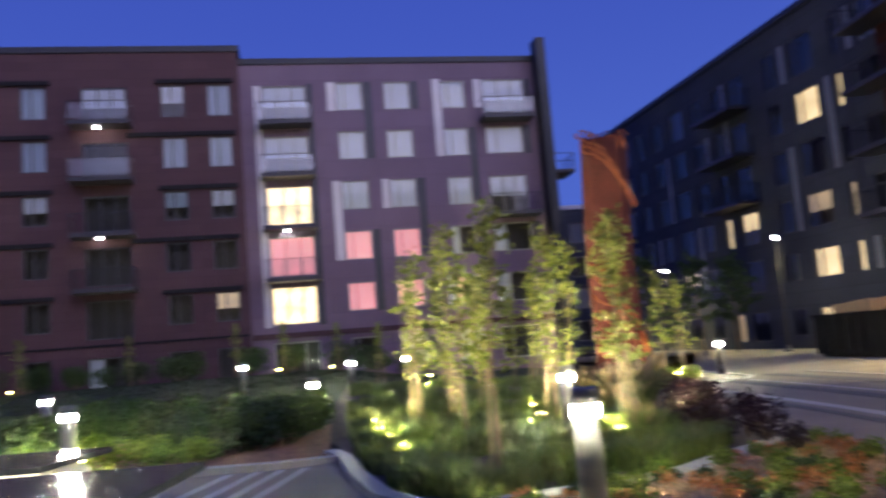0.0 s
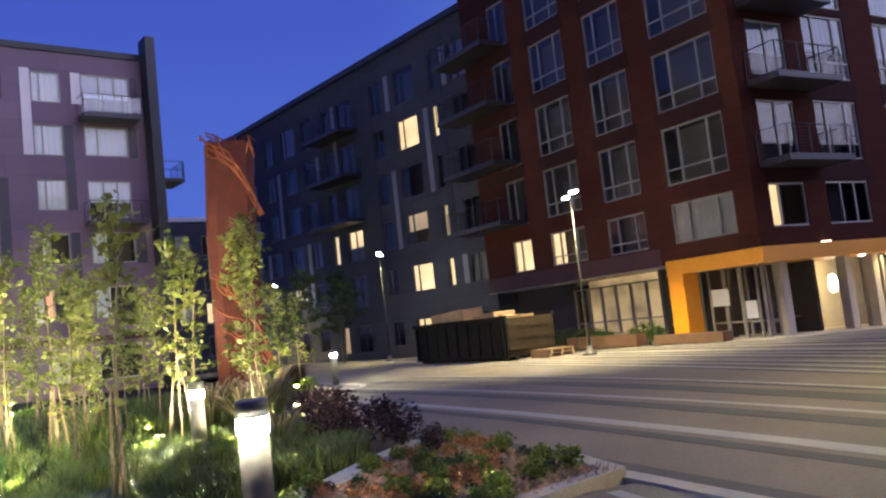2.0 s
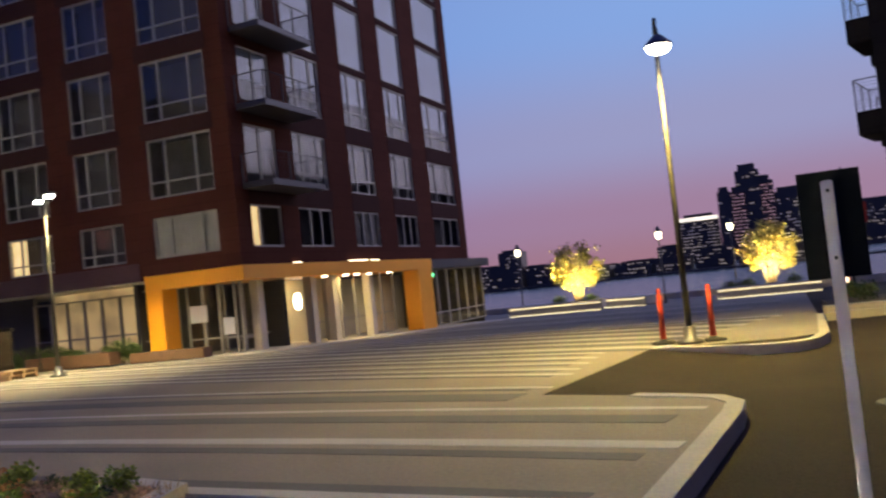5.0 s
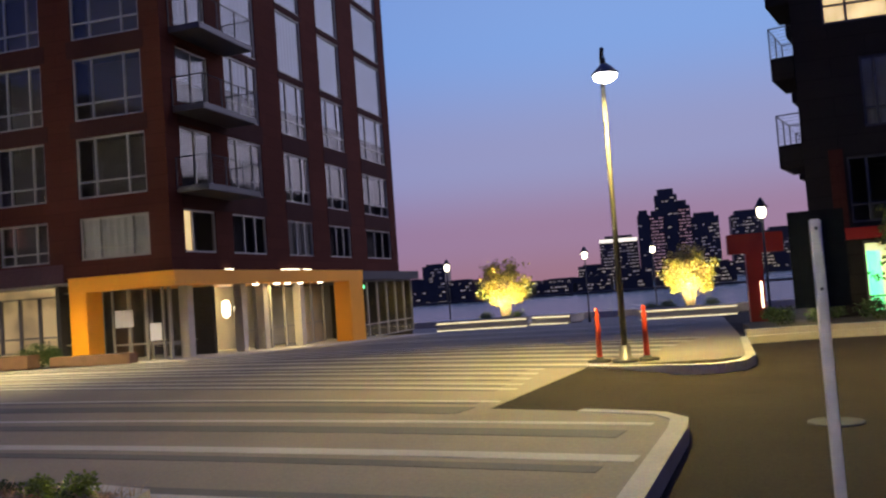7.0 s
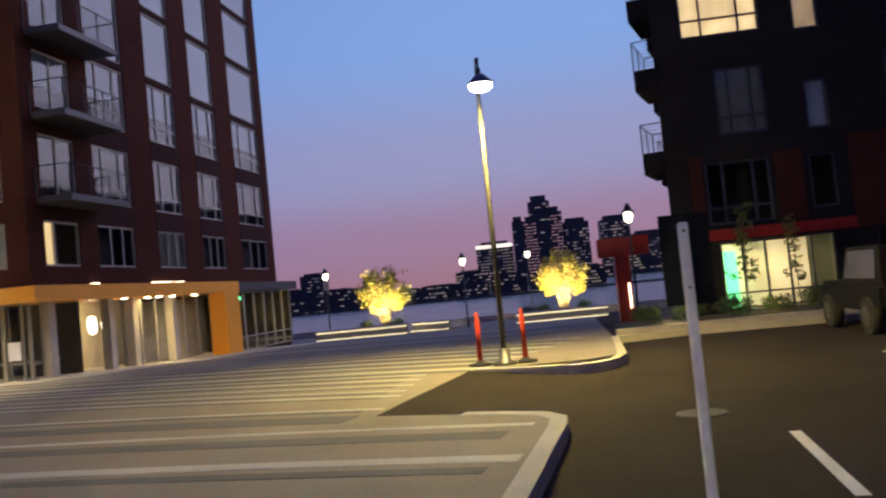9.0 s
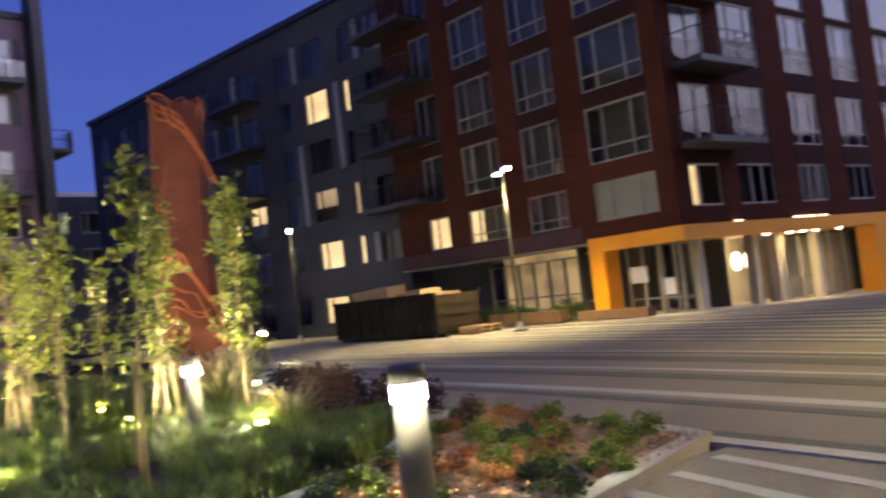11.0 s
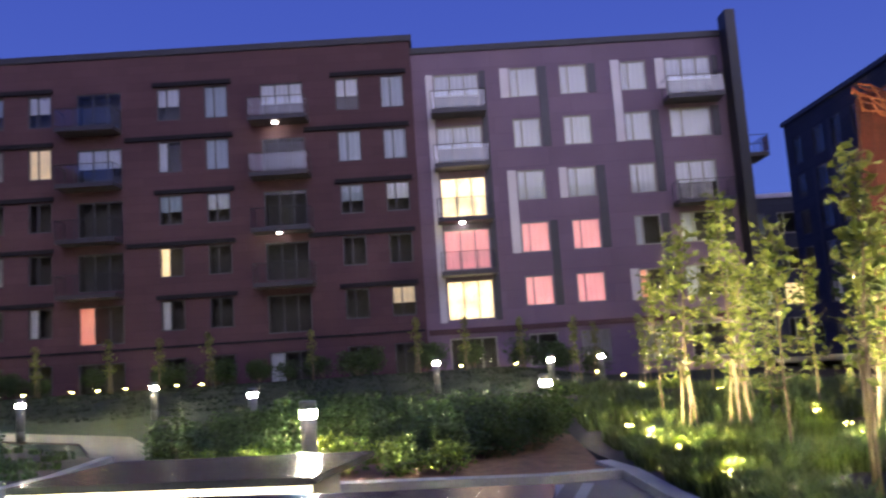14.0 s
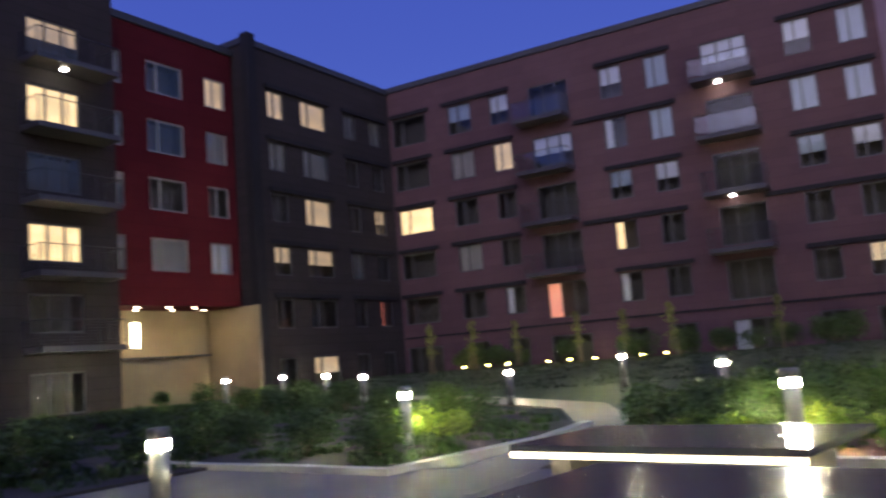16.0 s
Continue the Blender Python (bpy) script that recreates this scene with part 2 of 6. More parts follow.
# emissive salmon panes paint the sunset's reflection on the towers
M_CITYP = glow_material("far_window_painted_sunset", (1.0, 0.50, 0.40), 0.34, 0.3, 0.05)
M_CROWN = glow_material("far_roof_light", (1.0, 0.92, 0.80), 1.6, 0.2, 0.05)
M_CITYR = glow_material("far_red_light", (1.0, 0.22, 0.16), 0.35, 0.3, 0.05)
M_CITY = material("far_tower_wall", (0.050, 0.038, 0.030), 0.5, 0, 0.2, 0.02, 0.2, 0)

M_SOIL = material("dark_soil", (0.05, 0.042, 0.032), 0.95, 0, 0.4, 1.5, 25, 0.6)
M_MULCH = material("bark_mulch", (0.22, 0.115, 0.065), 0.95, 0, 0.6, 6.0, 45, 0.9)
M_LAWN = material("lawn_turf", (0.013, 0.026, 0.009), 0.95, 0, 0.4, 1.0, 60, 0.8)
M_PAVE = material("grey_paver", (0.205, 0.178, 0.138), 0.85, 0, 0.22, 0.5, 22, 0.25)
M_PAVEL = material("pale_paver_band", (0.40, 0.375, 0.34), 0.8, 0, 0.18, 0.8, 22, 0.2)
M_PAVED = material("dark_paver_band", (0.105, 0.097, 0.089), 0.85, 0, 0.2, 0.8, 22, 0.2)
M_ASPH = material("asphalt", (0.030, 0.024, 0.018), 0.95, 0, 0.5, 0.5, 30, 0.7, 0.15)
M_KERB = material("concrete_kerb", (0.42, 0.39, 0.34), 0.85, 0, 0.2, 1.2, 30, 0.25)
M_LINE = material("road_paint", (0.72, 0.70, 0.64), 0.7, 0, 0.2, 2.0, 40, 0.1)
M_STONE = material("dark_polished_stone", (0.06, 0.062, 0.07), 0.22, 0, 0.25, 1.0, 60, 0.04)
M_CONC = material("pale_concrete", (0.45, 0.42, 0.37), 0.8, 0, 0.2, 1.0, 30, 0.2)
M_BOLL = material("bronze_painted_metal", (0.13, 0.13, 0.13), 0.4, 0.6, 0.15, 4, 60, 0.05)
M_CORE = material("bollard_reflector_metal", (0.17, 0.165, 0.16), 0.45, 0.2, 0.1, 6, 60, 0.05)
M_POLE = material("galvanised_pole", (0.055, 0.053, 0.05), 0.5, 0.5, 0.15, 2, 40, 0.05)
M_CORTEN = material("rusted_steel", (0.10, 0.020, 0.014), 0.75, 0.1, 0.45, 2.5, 30, 0.4)
M_TENDRIL = material("raw_rust_rod", (0.30, 0.08, 0.028), 0.6, 0.1, 0.3, 6, 50, 0.2)
M_DUMP = material("dark_painted_steel", (0.010, 0.010, 0.011), 0.8, 0.0, 0.4, 1.5, 20, 0.2, 0.12)
# dumpster ends coloured browner than its sides, for lamp light falling there
M_DUMPLIT = material("steel_brown_as_lamp_lit", (0.024, 0.018, 0.013), 0.8, 0.0, 0.5, 2.0, 20, 0.2, 0.15)
M_WOOD = material("weathered_wood", (0.30, 0.20, 0.12), 0.85, 0, 0.3, 3, 40, 0.3)
M_DWOOD = material("dark_stained_timber", (0.12, 0.065, 0.04), 0.8, 0, 0.3, 3, 40, 0.3)
M_CARD = material("cardboard", (0.42, 0.28, 0.16), 0.9, 0, 0.2, 3, 30, 0.1)
M_DELIN = material("orange_plastic", (0.60, 0.06, 0.025), 0.5, 0, 0.1, 4, 30, 0.05)
M_RUBBER = material("black_rubber", (0.02, 0.02, 0.02), 0.8, 0, 0.2, 5, 50, 0.1)
M_SIGN = material("sign_back_metal", (0.008, 0.010, 0.010), 0.8, 0.0, 0.2, 3, 30, 0.05, 0.1)
M_WATER = material("harbour_water", (0.012, 0.020, 0.032), 0.22, 0, 0.2, 0.05, 1.2, 0.6)
M_BARK = material("young_bark", (0.17, 0.13, 0.09), 0.9, 0, 0.3, 6, 40, 0.4)
M_STAKE = material("timber_stake", (0.22, 0.17, 0.10), 0.85, 0, 0.2, 6, 40, 0.2)
M_LEAF = leaf_material("young_tree_leaf", (0.18, 0.20, 0.05))
M_LEAFD = leaf_material("shrub_leaf", (0.05, 0.085, 0.024))
M_LEAFP = leaf_material("purple_shrub_leaf", (0.028, 0.011, 0.016))
M_LEAFO = leaf_material("autumn_flower_leaf", (0.42, 0.17, 0.06))
M_LEAFL = leaf_material("lime_groundcover_leaf", (0.16, 0.22, 0.03))
M_LEAFY = leaf_material("yellow_leaf", (0.36, 0.29, 0.08))
M_GRASS = leaf_material("tall_grass_blade", (0.12, 0.155, 0.04))
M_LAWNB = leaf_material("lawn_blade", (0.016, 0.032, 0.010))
M_CHIP = leaf_material("bark_chip", (0.34, 0.19, 0.10), 0.0)
M_PLUME = leaf_material("dry_grass_plume", (0.36, 0.27, 0.15))


# ---------------------------------------------------------------- mesh helpers
def box(bm, x0, x1, y0, y1, z0, z1, bevel=0.0, mat=0):
    v = [bm.verts.new(p) for p in ((x0, y0, z0), (x1, y0, z0), (x1, y1, z0), (x0, y1, z0), (x0, y0, z1), (x1, y0, z1), (x1, y1, z1), (x0, y1, z1))]
    fs = [bm.faces.new([v[i] for i in q]) for q in ((0, 3, 2, 1), (4, 5, 6, 7), (0, 1, 5, 4), (1, 2, 6, 5), (2, 3, 7, 6), (3, 0, 4, 7))]
    for f in fs:
        f.material_index = mat
    if bevel:
        bmesh.ops.bevel(bm, geom=list({e for f in fs for e in f.edges}), offset=bevel, segments=2, affect="EDGES")


def tube(bm, path, radii, sides=8, caps=True):
    """A round bar along a list of points, with a radius at each."""
    rings = []
    for i, p in enumerate(path):
        p = Vector(p)
        a, b = Vector(path[max(i - 1, 0)]), Vector(path[min(i + 1, len(path) - 1)])
        d = (b - a).normalized()
        u = d.cross(Vector((0, 0, 1)) if abs(d.z) < 0.9 else Vector((1, 0, 0))).normalized()
        w = d.cross(u)
        r = radii[i] if isinstance(radii, (list, tuple)) else radii
        rings.append([bm.verts.new(p + r * (math.cos(k * 2 * math.pi / sides) * u + math.sin(k * 2 * math.pi / sides) * w)) for k in range(sides)])
    for a, b in zip(rings, rings[1:]):
        for k in range(sides):
            f = bm.faces.new((a[k], a[(k + 1) % sides], b[(k + 1) % sides], b[k]))
            f.smooth = True
    if caps:
        bm.faces.new(rings[0][::-1])
        bm.faces.new(rings[-1])


def lathe(bm, profile, sides=20):
    """A turned body from (radius, height) pairs."""
    rings = [[bm.verts.new((r * math.cos(k * 2 * math.pi / sides), r * math.sin(k * 2 * math.pi / sides), z)) for k in range(sides)] for r, z in profile]
    for a, b in zip(rings, rings[1:]):
        for k in range(sides):
            f = bm.faces.new((a[k], a[(k + 1) % sides], b[(k + 1) % sides], b[k]))
            f.smooth = True
    bm.faces.new(rings[0][::-1])
    bm.faces.new(rings[-1])


def mesh_of(name, bm, *mats):
    bmesh.ops.recalc_face_normals(bm, faces=bm.faces)
    me = bpy.data.meshes.new(name)
    bm.to_mesh(me)
    bm.free()
    for m in mats:
        me.materials.append(m)
    return me


def part(name, bm, mat, parent, label="", m=None):
    me = bm if isinstance(bm, bpy.types.Mesh) else mesh_of(name, bm, *(mat if isinstance(mat, (list, tuple)) else (mat,)))
    ob = new(name, me)
    ob.parent = parent
    if m is not None:
        ob.matrix_basis = m
    return tagged(ob, label)


def thing(name, m, label, category, group="", kind=""):
    ob = new(name)
    ob.matrix_basis = m
    return tagged(ob, label, category, group, kind)


def solid(name, bm, mat, label, category="", group="", kind="", m=None):
    ob = part(name, bm, mat, None, label, m)
    return tagged(ob, label, category, group, kind)


def poly(bm, pts, z0, z1, mat=0):
    """A slab over a plan outline; z1 may be a height or a function of x, y."""
    top = [bm.verts.new((x, y, z1(x, y) if callable(z1) else z1)) for x, y in pts]
    bot = [bm.verts.new((x, y, z0)) for x, y in pts]
    fs = [bm.faces.new(top), bm.faces.new(bot[::-1])]
    n = len(pts)
    fs += [bm.faces.new((bot[i], bot[(i + 1) % n], top[(i + 1) % n], top[i])) for i in range(n)]
    for f in fs:
        f.material_index = mat


def strip(bm, pts, width, z0, z1):
    """A kerb or band of a width along a line of plan points, with mitred corners."""
    P = [Vector(p) for p in pts]
    left, right = [], []
    for i, p in enumerate(P):
        d = ((P[min(i + 1, len(P) - 1)] - p).normalized() + (p - P[max(i - 1, 0)]).normalized()).normalized()
        n = Vector((-d.y, d.x)) * width / 2
        left.append(p + n)
        right.append(p - n)
    up = lambda v, h: bm.verts.new((v.x, v.y, (h(v.x, v.y) if callable(h) else h)))
    A, B = [up(v, z1) for v in left], [up(v, z1) for v in right]
    C, D = [up(v, z0) for v in left], [up(v, z0) for v in right]
    for i in range(len(P) - 1):
        bm.faces.new((A[i], B[i], B[i + 1], A[i + 1]))
        bm.faces.new((C[i], A[i], A[i + 1], C[i + 1]))
        bm.faces.new((B[i], D[i], D[i + 1], B[i + 1]))
    bm.faces.new((A[0], C[0], D[0], B[0]))
    bm.faces.new((A[-1], B[-1], D[-1], C[-1]))


# ---------------------------------------------------------------- ground, lot, water
def ground_sheet():
    xs = [-400, -200, -120, -80] + [-60 + 2.0 * i for i in range(62)] + [63.5, 65, 68]
    ys = [-400, -200, -100, -60, -40] + [-30 + 2.0 * i for i in range(46)] + [80, 120, 200, 400]
    verts = [(x, y, gz(x, y) - 0.16) for y in ys for x in xs]
    w = len(xs)
    faces = [(j * w + i, j * w + i + 1, (j + 1) * w + i + 1, (j + 1) * w + i) for j in range(len(ys) - 1) for i in range(w - 1)]
    verts += [(68, y, -6.0) for y in ys]
    o = len(xs) * len(ys)
    faces += [(j * w + w - 1, o + j, o + j + 1, (j + 1) * w + w - 1) for j in range(len(ys) - 1)]
    me = bpy.data.meshes.new("ground")
    me.from_pydata(verts, [], faces)
    me.materials.append(M_ASPH)
    tagged(new("ground", me), "dark asphalt ground round the lot", "ground", kind="structure")


ground_sheet()

bm = bmesh.new()
box(bm, 68.2, 4200, -2600, 2600, -6.0, -2.6)
solid("water", bm, M_WATER, "dark rippled harbour water at dusk", "water", kind="structure")

# the paved lot, raised a kerb's height over the drive
LOT = [(5.0, 2.42), (7.9, 2.06), (8.5, 2.02), (8.82, 2.2), (9.1, 2.75), (9.7, 4.45), (14.6, 3.6), (14.0, 1.5), (14.3, 0.95), (15.2, 0.7), (19.6, 0.45)]


def lot_z(x, y):
    return gz(x, y)


def lot_mesh():
    """The lot as a grid over the plan, so that it follows the fall to the water."""
    bm = bmesh.new()
    edge = lambda y: 5.0 + 0.118 * (y - 5) if y < 17.5 else 6.5 + 0.42 * (y - 17.5)
    near = lambda x: float(np.interp(x, [p[0] for p in LOT[:6]] + [14.6, 14.8, 15.2, 19.6, 70], [2.42, 2.06, 2.02, 2.2, 2.75, 4.45, 3.6, 1.3, 0.75, 0.5, -1.5]))
    xs = [5.0, 6.0, 7.0, 7.9, 8.5, 8.82, 9.1, 9.7, 11, 12.5, 14.6, 14.8, 15.2, 17, 19.6, 22, 25, 30, 35, 40, 45, 50, 55, 60, 66.5]
    cols = []
    for x in xs:
        y0 = near(x)
        col = []
        for k in range(24):
            y = y0 + (60 - y0) * (k / 23) ** 1.3
            xx = max(x, edge(y)) if x < 12 else x
            col.append(bm.verts.new((xx, y, lot_z(xx, y))))
        cols.append(col)
    for a, b in zip(cols, cols[1:]):
        for k in range(23):
            if (a[k].co - b[k].co).length > 1e-4 or (a[k + 1].co - b[k + 1].co).length > 1e-4:
                try:
                    bm.faces.new((a[k], b[k], b[k + 1], a[k + 1]))
                except ValueError:
                    pass
    bmesh.ops.remove_doubles(bm, verts=bm.verts, dist=1e-4)
    rim = [e for e in bm.edges if len(e.link_faces) == 1]
    ex = bmesh.ops.extrude_edge_only(bm, edges=rim)
    for v in ex["geom"]:
        if isinstance(v, bmesh.types.BMVert):
            v.co.z -= 0.2
    return bm


solid("pavement", lot_mesh(), M_PAVE, "grey concrete pavers of the open lot, worn by tyres", "pavement", kind="structure")

band_root = thing("paving_bands", pose(0, 0, 0), "pale and dark paver bands set flush across the lot", "paving", kind="structure")
BANDS = (  # start at the drive's side, slope, curve, width of the pale band, offset and width of the dark one
    (6.48, 0.205, -0.0058, 0.28, -0.46, 0.24), (8.25, 0.235, -0.0064, 0.16, -0.60, 0.40), (9.75, 0.325, -0.0080, 0.13, -0.17, 0.13), (9.0, 0.300, -0.0080, 0.0, 0.0, 0.55),
    (10.95, 0.380, -0.0060, 0.14, -0.18, 0.12), (11.52, 0.390, -0.0065, 0.12, -0.20, 0.16), (12.28, 0.385, -0.0070, 0.14, -0.18, 0.15), (12.98, 0.410, -0.0070, 0.16, -0.24, 0.20),
    (13.75, 0.400, -0.0070, 0.14, -0.22, 0.20), (14.52, 0.400, -0.0070, 0.24, -0.40, 0.30), (15.5, 0.410, -0.0070, 0.18, -0.35, 0.28), (16.45, 0.420, -0.0070, 0.26, -0.45, 0.34),
    (17.5, 0.420, -0.0070, 0.22, -0.45, 0.36), (18.6, 0.420, -0.0070, 0.30, -0.50, 0.40), (19.8, 0.420, -0.0070, 0.28, -0.50, 0.40), (21.0, 0.420, -0.0070, 0.34, -0.55, 0.45),
)
for x0, slope, curve, pale, off, dark in BANDS:
    y_lo = 2.4 if x0 < 8 else 2.3 if x0 < 8.5 else (4.45 if x0 < 14 else 3.4 - 0.3 * (x0 - 14))
    y_hi = 21.0 if x0 < 7 else 24.0
    for name, shift, wide, mat in (("pale_band", 0.0, pale, M_PAVEL), ("dark_band", off, dark, M_PAVED)):
        if not wide:
            continue
        bm = bmesh.new()
        pts = [(x0 + shift + slope * (y - 2.65) + curve * (y - 2.65) ** 2, y) for y in np.linspace(y_lo + (0.3 if name == "dark_band" else 0.0), y_hi, 16)]
        strip(bm, pts, wide, -0.3, lambda x, y: gz(x, y) + 0.005)
        part(name, bm, mat, band_root)
bm = bmesh.new()
strip(bm, [(4.84, 2.9), (5.03, 4.0), (5.3, 5.95), (5.66, 8.5), (6.0, 11.5)], 0.26, -0.05, 0.005)
part("dark_band", bm, M_PAVED, band_root)
for x, y0, y1, wide, mat, name in ((27, 2, 16, 0.3, M_PAVED, "dark_band"), (30, 2, 16, 0.35, M_PAVEL, "pale_band"), (34, 1, 15, 0.4, M_PAVED, "dark_band"), (38, 1, 15, 0.4, M_PAVEL, "pale_band"), (43, 1, 14, 0.5, M_PAVED, "dark_band")):
    bm = bmesh.new()
    strip(bm, [(x + 0.3 * (y - 5), y) for y in np.linspace(y0, y1, 8)], wide, -2, lambda x, y: gz(x, y) + 0.005)
    part(name, bm, mat, band_root)

# flush ramp of asphalt where the drive meets the pavers
bm = bmesh.new()
vs = [bm.verts.new(p) for p in ((9.72, 4.43, -0.004), (14.58, 3.58, -0.004), (14.1, 1.9, -0.15), (9.3, 3.1, -0.15))]
bm.faces.new(vs)
solid("drive_ramp", bm, M_ASPH, "asphalt ramp flush with the pavers", "road", kind="structure")

# kerbs
kerbs = (
    ("kerb", [(2.6, 2.72), (5.0, 2.40), (7.9, 2.04), (8.45, 2.02), (8.82, 2.22), (9.05, 2.7), (9.25, 3.2)], 0.2, 0.015, "pale concrete kerb rounding the end of the lot"),
    ("kerb", [(14.55, 3.6), (13.98, 1.75), (14.05, 1.25), (14.4, 0.9), (15.2, 0.68), (19.6, 0.45), (20.2, -1.6), (20.4, -18)], 0.18, 0.015, "pale concrete kerb beside the asphalt drive"),
    ("kerb", [(4.62, 2.75), (4.85, 4.5), (5.12, 6.4), (5.4, 8.5), (5.72, 11.5), (6.4, 17.0), (7.0, 19.2), (7.9, 21.1), (9.4, 22.4), (10.6, 22.9), (11.2, 24.0), (11.6, 30)], 0.2, 0.02, "pale flush concrete kerb between lot and planting"),
)
for name, pts, wide, h, label in kerbs:
    bm = bmesh.new()
    strip(bm, pts, wide, -0.3, lambda x, y, h=h: gz(x, y) + h)
    solid(name, bm, M_KERB, label, "kerb", kind="structure")

# walk where the camera stands, with its own bands
bm = bmesh.new()
poly(bm, [(-14.2, -8), (2.5, -8), (2.6, 2.7), (5.0, 2.4), (4.95, 6.2), (2.6, 6.6), (1.2, 8.3), (-0.4, 10.8), (-0.6, 13.2), (-1.7, 12.7), (-10.6, 12.2), (-14.2, 12.2)], -0.3, 0.0)
solid("walkway", bm, M_PAVE, "grey paved walk between the planting beds", "pavement", kind="structure")
wb = thing("walkway_bands", pose(0, 0, 0), "pale paver bands across the garden walk", "paving", kind="structure")
for x in (-2.15, -1.75, -1.4, -1.05):
    bm = bmesh.new()
    strip(bm, [(x - 0.9, 7.4), (x, 12.4)], 0.13, -0.05, 0.005)
    part("pale_band", bm, M_PAVEL, wb)
for x in (2.9, 3.5, 4.1):
    bm = bmesh.new()
    strip(bm, [(x, 4.2), (x + 0.5, 6.1)], 0.14, -0.05, 0.005)
    part("pale_band", bm, M_PAVEL, wb)
bm = bmesh.new()
strip(bm, [(-8.2, 8.6), (-8.45, 11.7), (-8.7, 14.0), (-9.2, 17.6), (-12.4, 22.8), (-20, 26.5), (-33, 27)], 1.3, -0.3, lambda x, y: gz(x, y) + 0.004)
solid("garden_path", bm, M_PAVE, "grey paved garden path towards the entrance", "path", kind="structure")
bm = bmesh.new()
strip(bm, [(-8.0, 20.4), (-2.0, 19.8), (3.0, 15.9), (6.4, 17.2)], 1.3, -0.3, lambda x, y: gz(x, y) + 0.004)
solid("garden_path", bm, M_CONC, "pale concrete path across the planted garden", "path", kind="structure")

# beds: soil, mulch and lawn, each edged by a kerb
BED_GRASS = [(-0.45, 13.1), (-0.3, 10.9), (0.05, 9.15), (0.6, 8.05), (1.9, 8.3), (2.7, 8.55), (3.3, 8.95), (4.0, 9.6), (5.5, 10.6), (6.2, 17.0), (7.0, 20.0), (8.8, 23), (7, 30), (-1, 30), (-1.2, 19), (-0.8, 15)]
BED_FLOWER = [(0.7, 7.9), (1.2, 5.9), (3.5, 6.25), (4.88, 6.38), (5.3, 8.5), (5.45, 10.2), (4.1, 9.35), (3.3, 8.7), (1.75, 8.1)]
BED_LEFT = [(-7.7, 12.75), (-4.4, 13.05), (-1.6, 12.75), (-0.75, 13.0), (-1.0, 19), (-3, 20.2), (-8.8, 20.2), (-8.3, 17), (-7.9, 14)]
BED_FAR = [(-40, 12.1), (-12.0, 11.9), (-10.1, 11.75), (-9.65, 15.4), (-10.2, 18.2), (-14.3, 22), (-20, 25), (-33, 25.6), (-40, 25)]
BED_SIDE = [(-40, -6), (-14.4, -6), (-14.2, 11.9), (-40, 11.9)]


def bed(name, pts, mat, label, h=0.05):
    bm = bmesh.new()
    poly(bm, pts, -0.4, lambda x, y: gz(x, y) + h)
    bmesh.ops.triangulate(bm, faces=bm.faces)
    return solid(name, bm, mat, label, "planting bed", kind="structure")


bed("planting_bed", BED_GRASS, M_SOIL, "dark soil bed under tall grass and young trees")
bed("planting_bed", BED_FLOWER, M_MULCH, "bark-mulched bed of low flowers beside the kerb", 0.07)
bed("planting_bed", BED_LEFT, M_MULCH, "bark-mulched bed of dense shrubs behind the table", 0.06)
bed("planting_bed", BED_FAR, M_SOIL, "dark soil bed of shrubs and hedges")
bed("planting_bed", BED_SIDE, M_SOIL, "dark soil bed beside the walk")


def lawn():
    xs = [-42 + 1.5 * i for i in range(35)]
    ys = [19.0 + 1.25 * i for i in range(24)]
    bm = bmesh.new()
    g = [[bm.verts.new((x, y, gz(x, y) - 0.02)) for x in xs] for y in ys]
    for j in range(len(ys) - 1):
        for i in range(len(xs) - 1):
            bm.faces.new((g[j][i], g[j][i + 1], g[j + 1][i + 1], g[j + 1][i]))
    return bm


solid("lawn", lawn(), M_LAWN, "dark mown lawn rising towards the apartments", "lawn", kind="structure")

for pts, label in (
    ([(-0.75, 13.6), (-0.5, 12.7), (-0.3, 10.9), (0.02, 9.15), (0.55, 7.95)], "low concrete kerb round the tall grass"),
    ([(0.6, 7.95), (1.7, 8.18), (2.6, 8.42), (3.31, 8.78), (4.05, 9.45), (5.2, 10.3)], "pale stone edging between grass and flowers"),
    ([(0.62, 7.85), (1.12, 5.8), (3.5, 6.2), (5.0, 6.5), (5.25, 7.4)], "tan concrete edging of the flower bed"),
    ([(-8.3, 17.0), (-7.85, 14.0), (-7.65, 12.62), (-4.4, 12.9), (-1.6, 12.6), (-0.62, 12.75)], "low concrete kerb in front of the shrubs"),
    ([(-16.5, 11.9), (-12.0, 11.75), (-9.95, 11.6), (-9.5, 15.4), (-9.9, 18.0)], "low concrete wall beside the garden path"),
):
    bm = bmesh.new()
    strip(bm, pts, 0.36 if "stone" in label else 0.22, -0.3, 0.10)
    solid("edging", bm, M_KERB, label, "kerb", kind="structure")


# ---------------------------------------------------------------- facades
MESHES = {}


def sheet(name, x0, x1, z0, z1, mat, y=0.0):
    """A clear sheet facing -y."""
    me = bpy.data.meshes.new(name)
    me.from_pydata([(x0, y, z0), (x1, y, z0), (x1, y, z1), (x0, y, z1)], [], [(0, 1, 2, 3)])
    me.materials.append(mat)
    return me


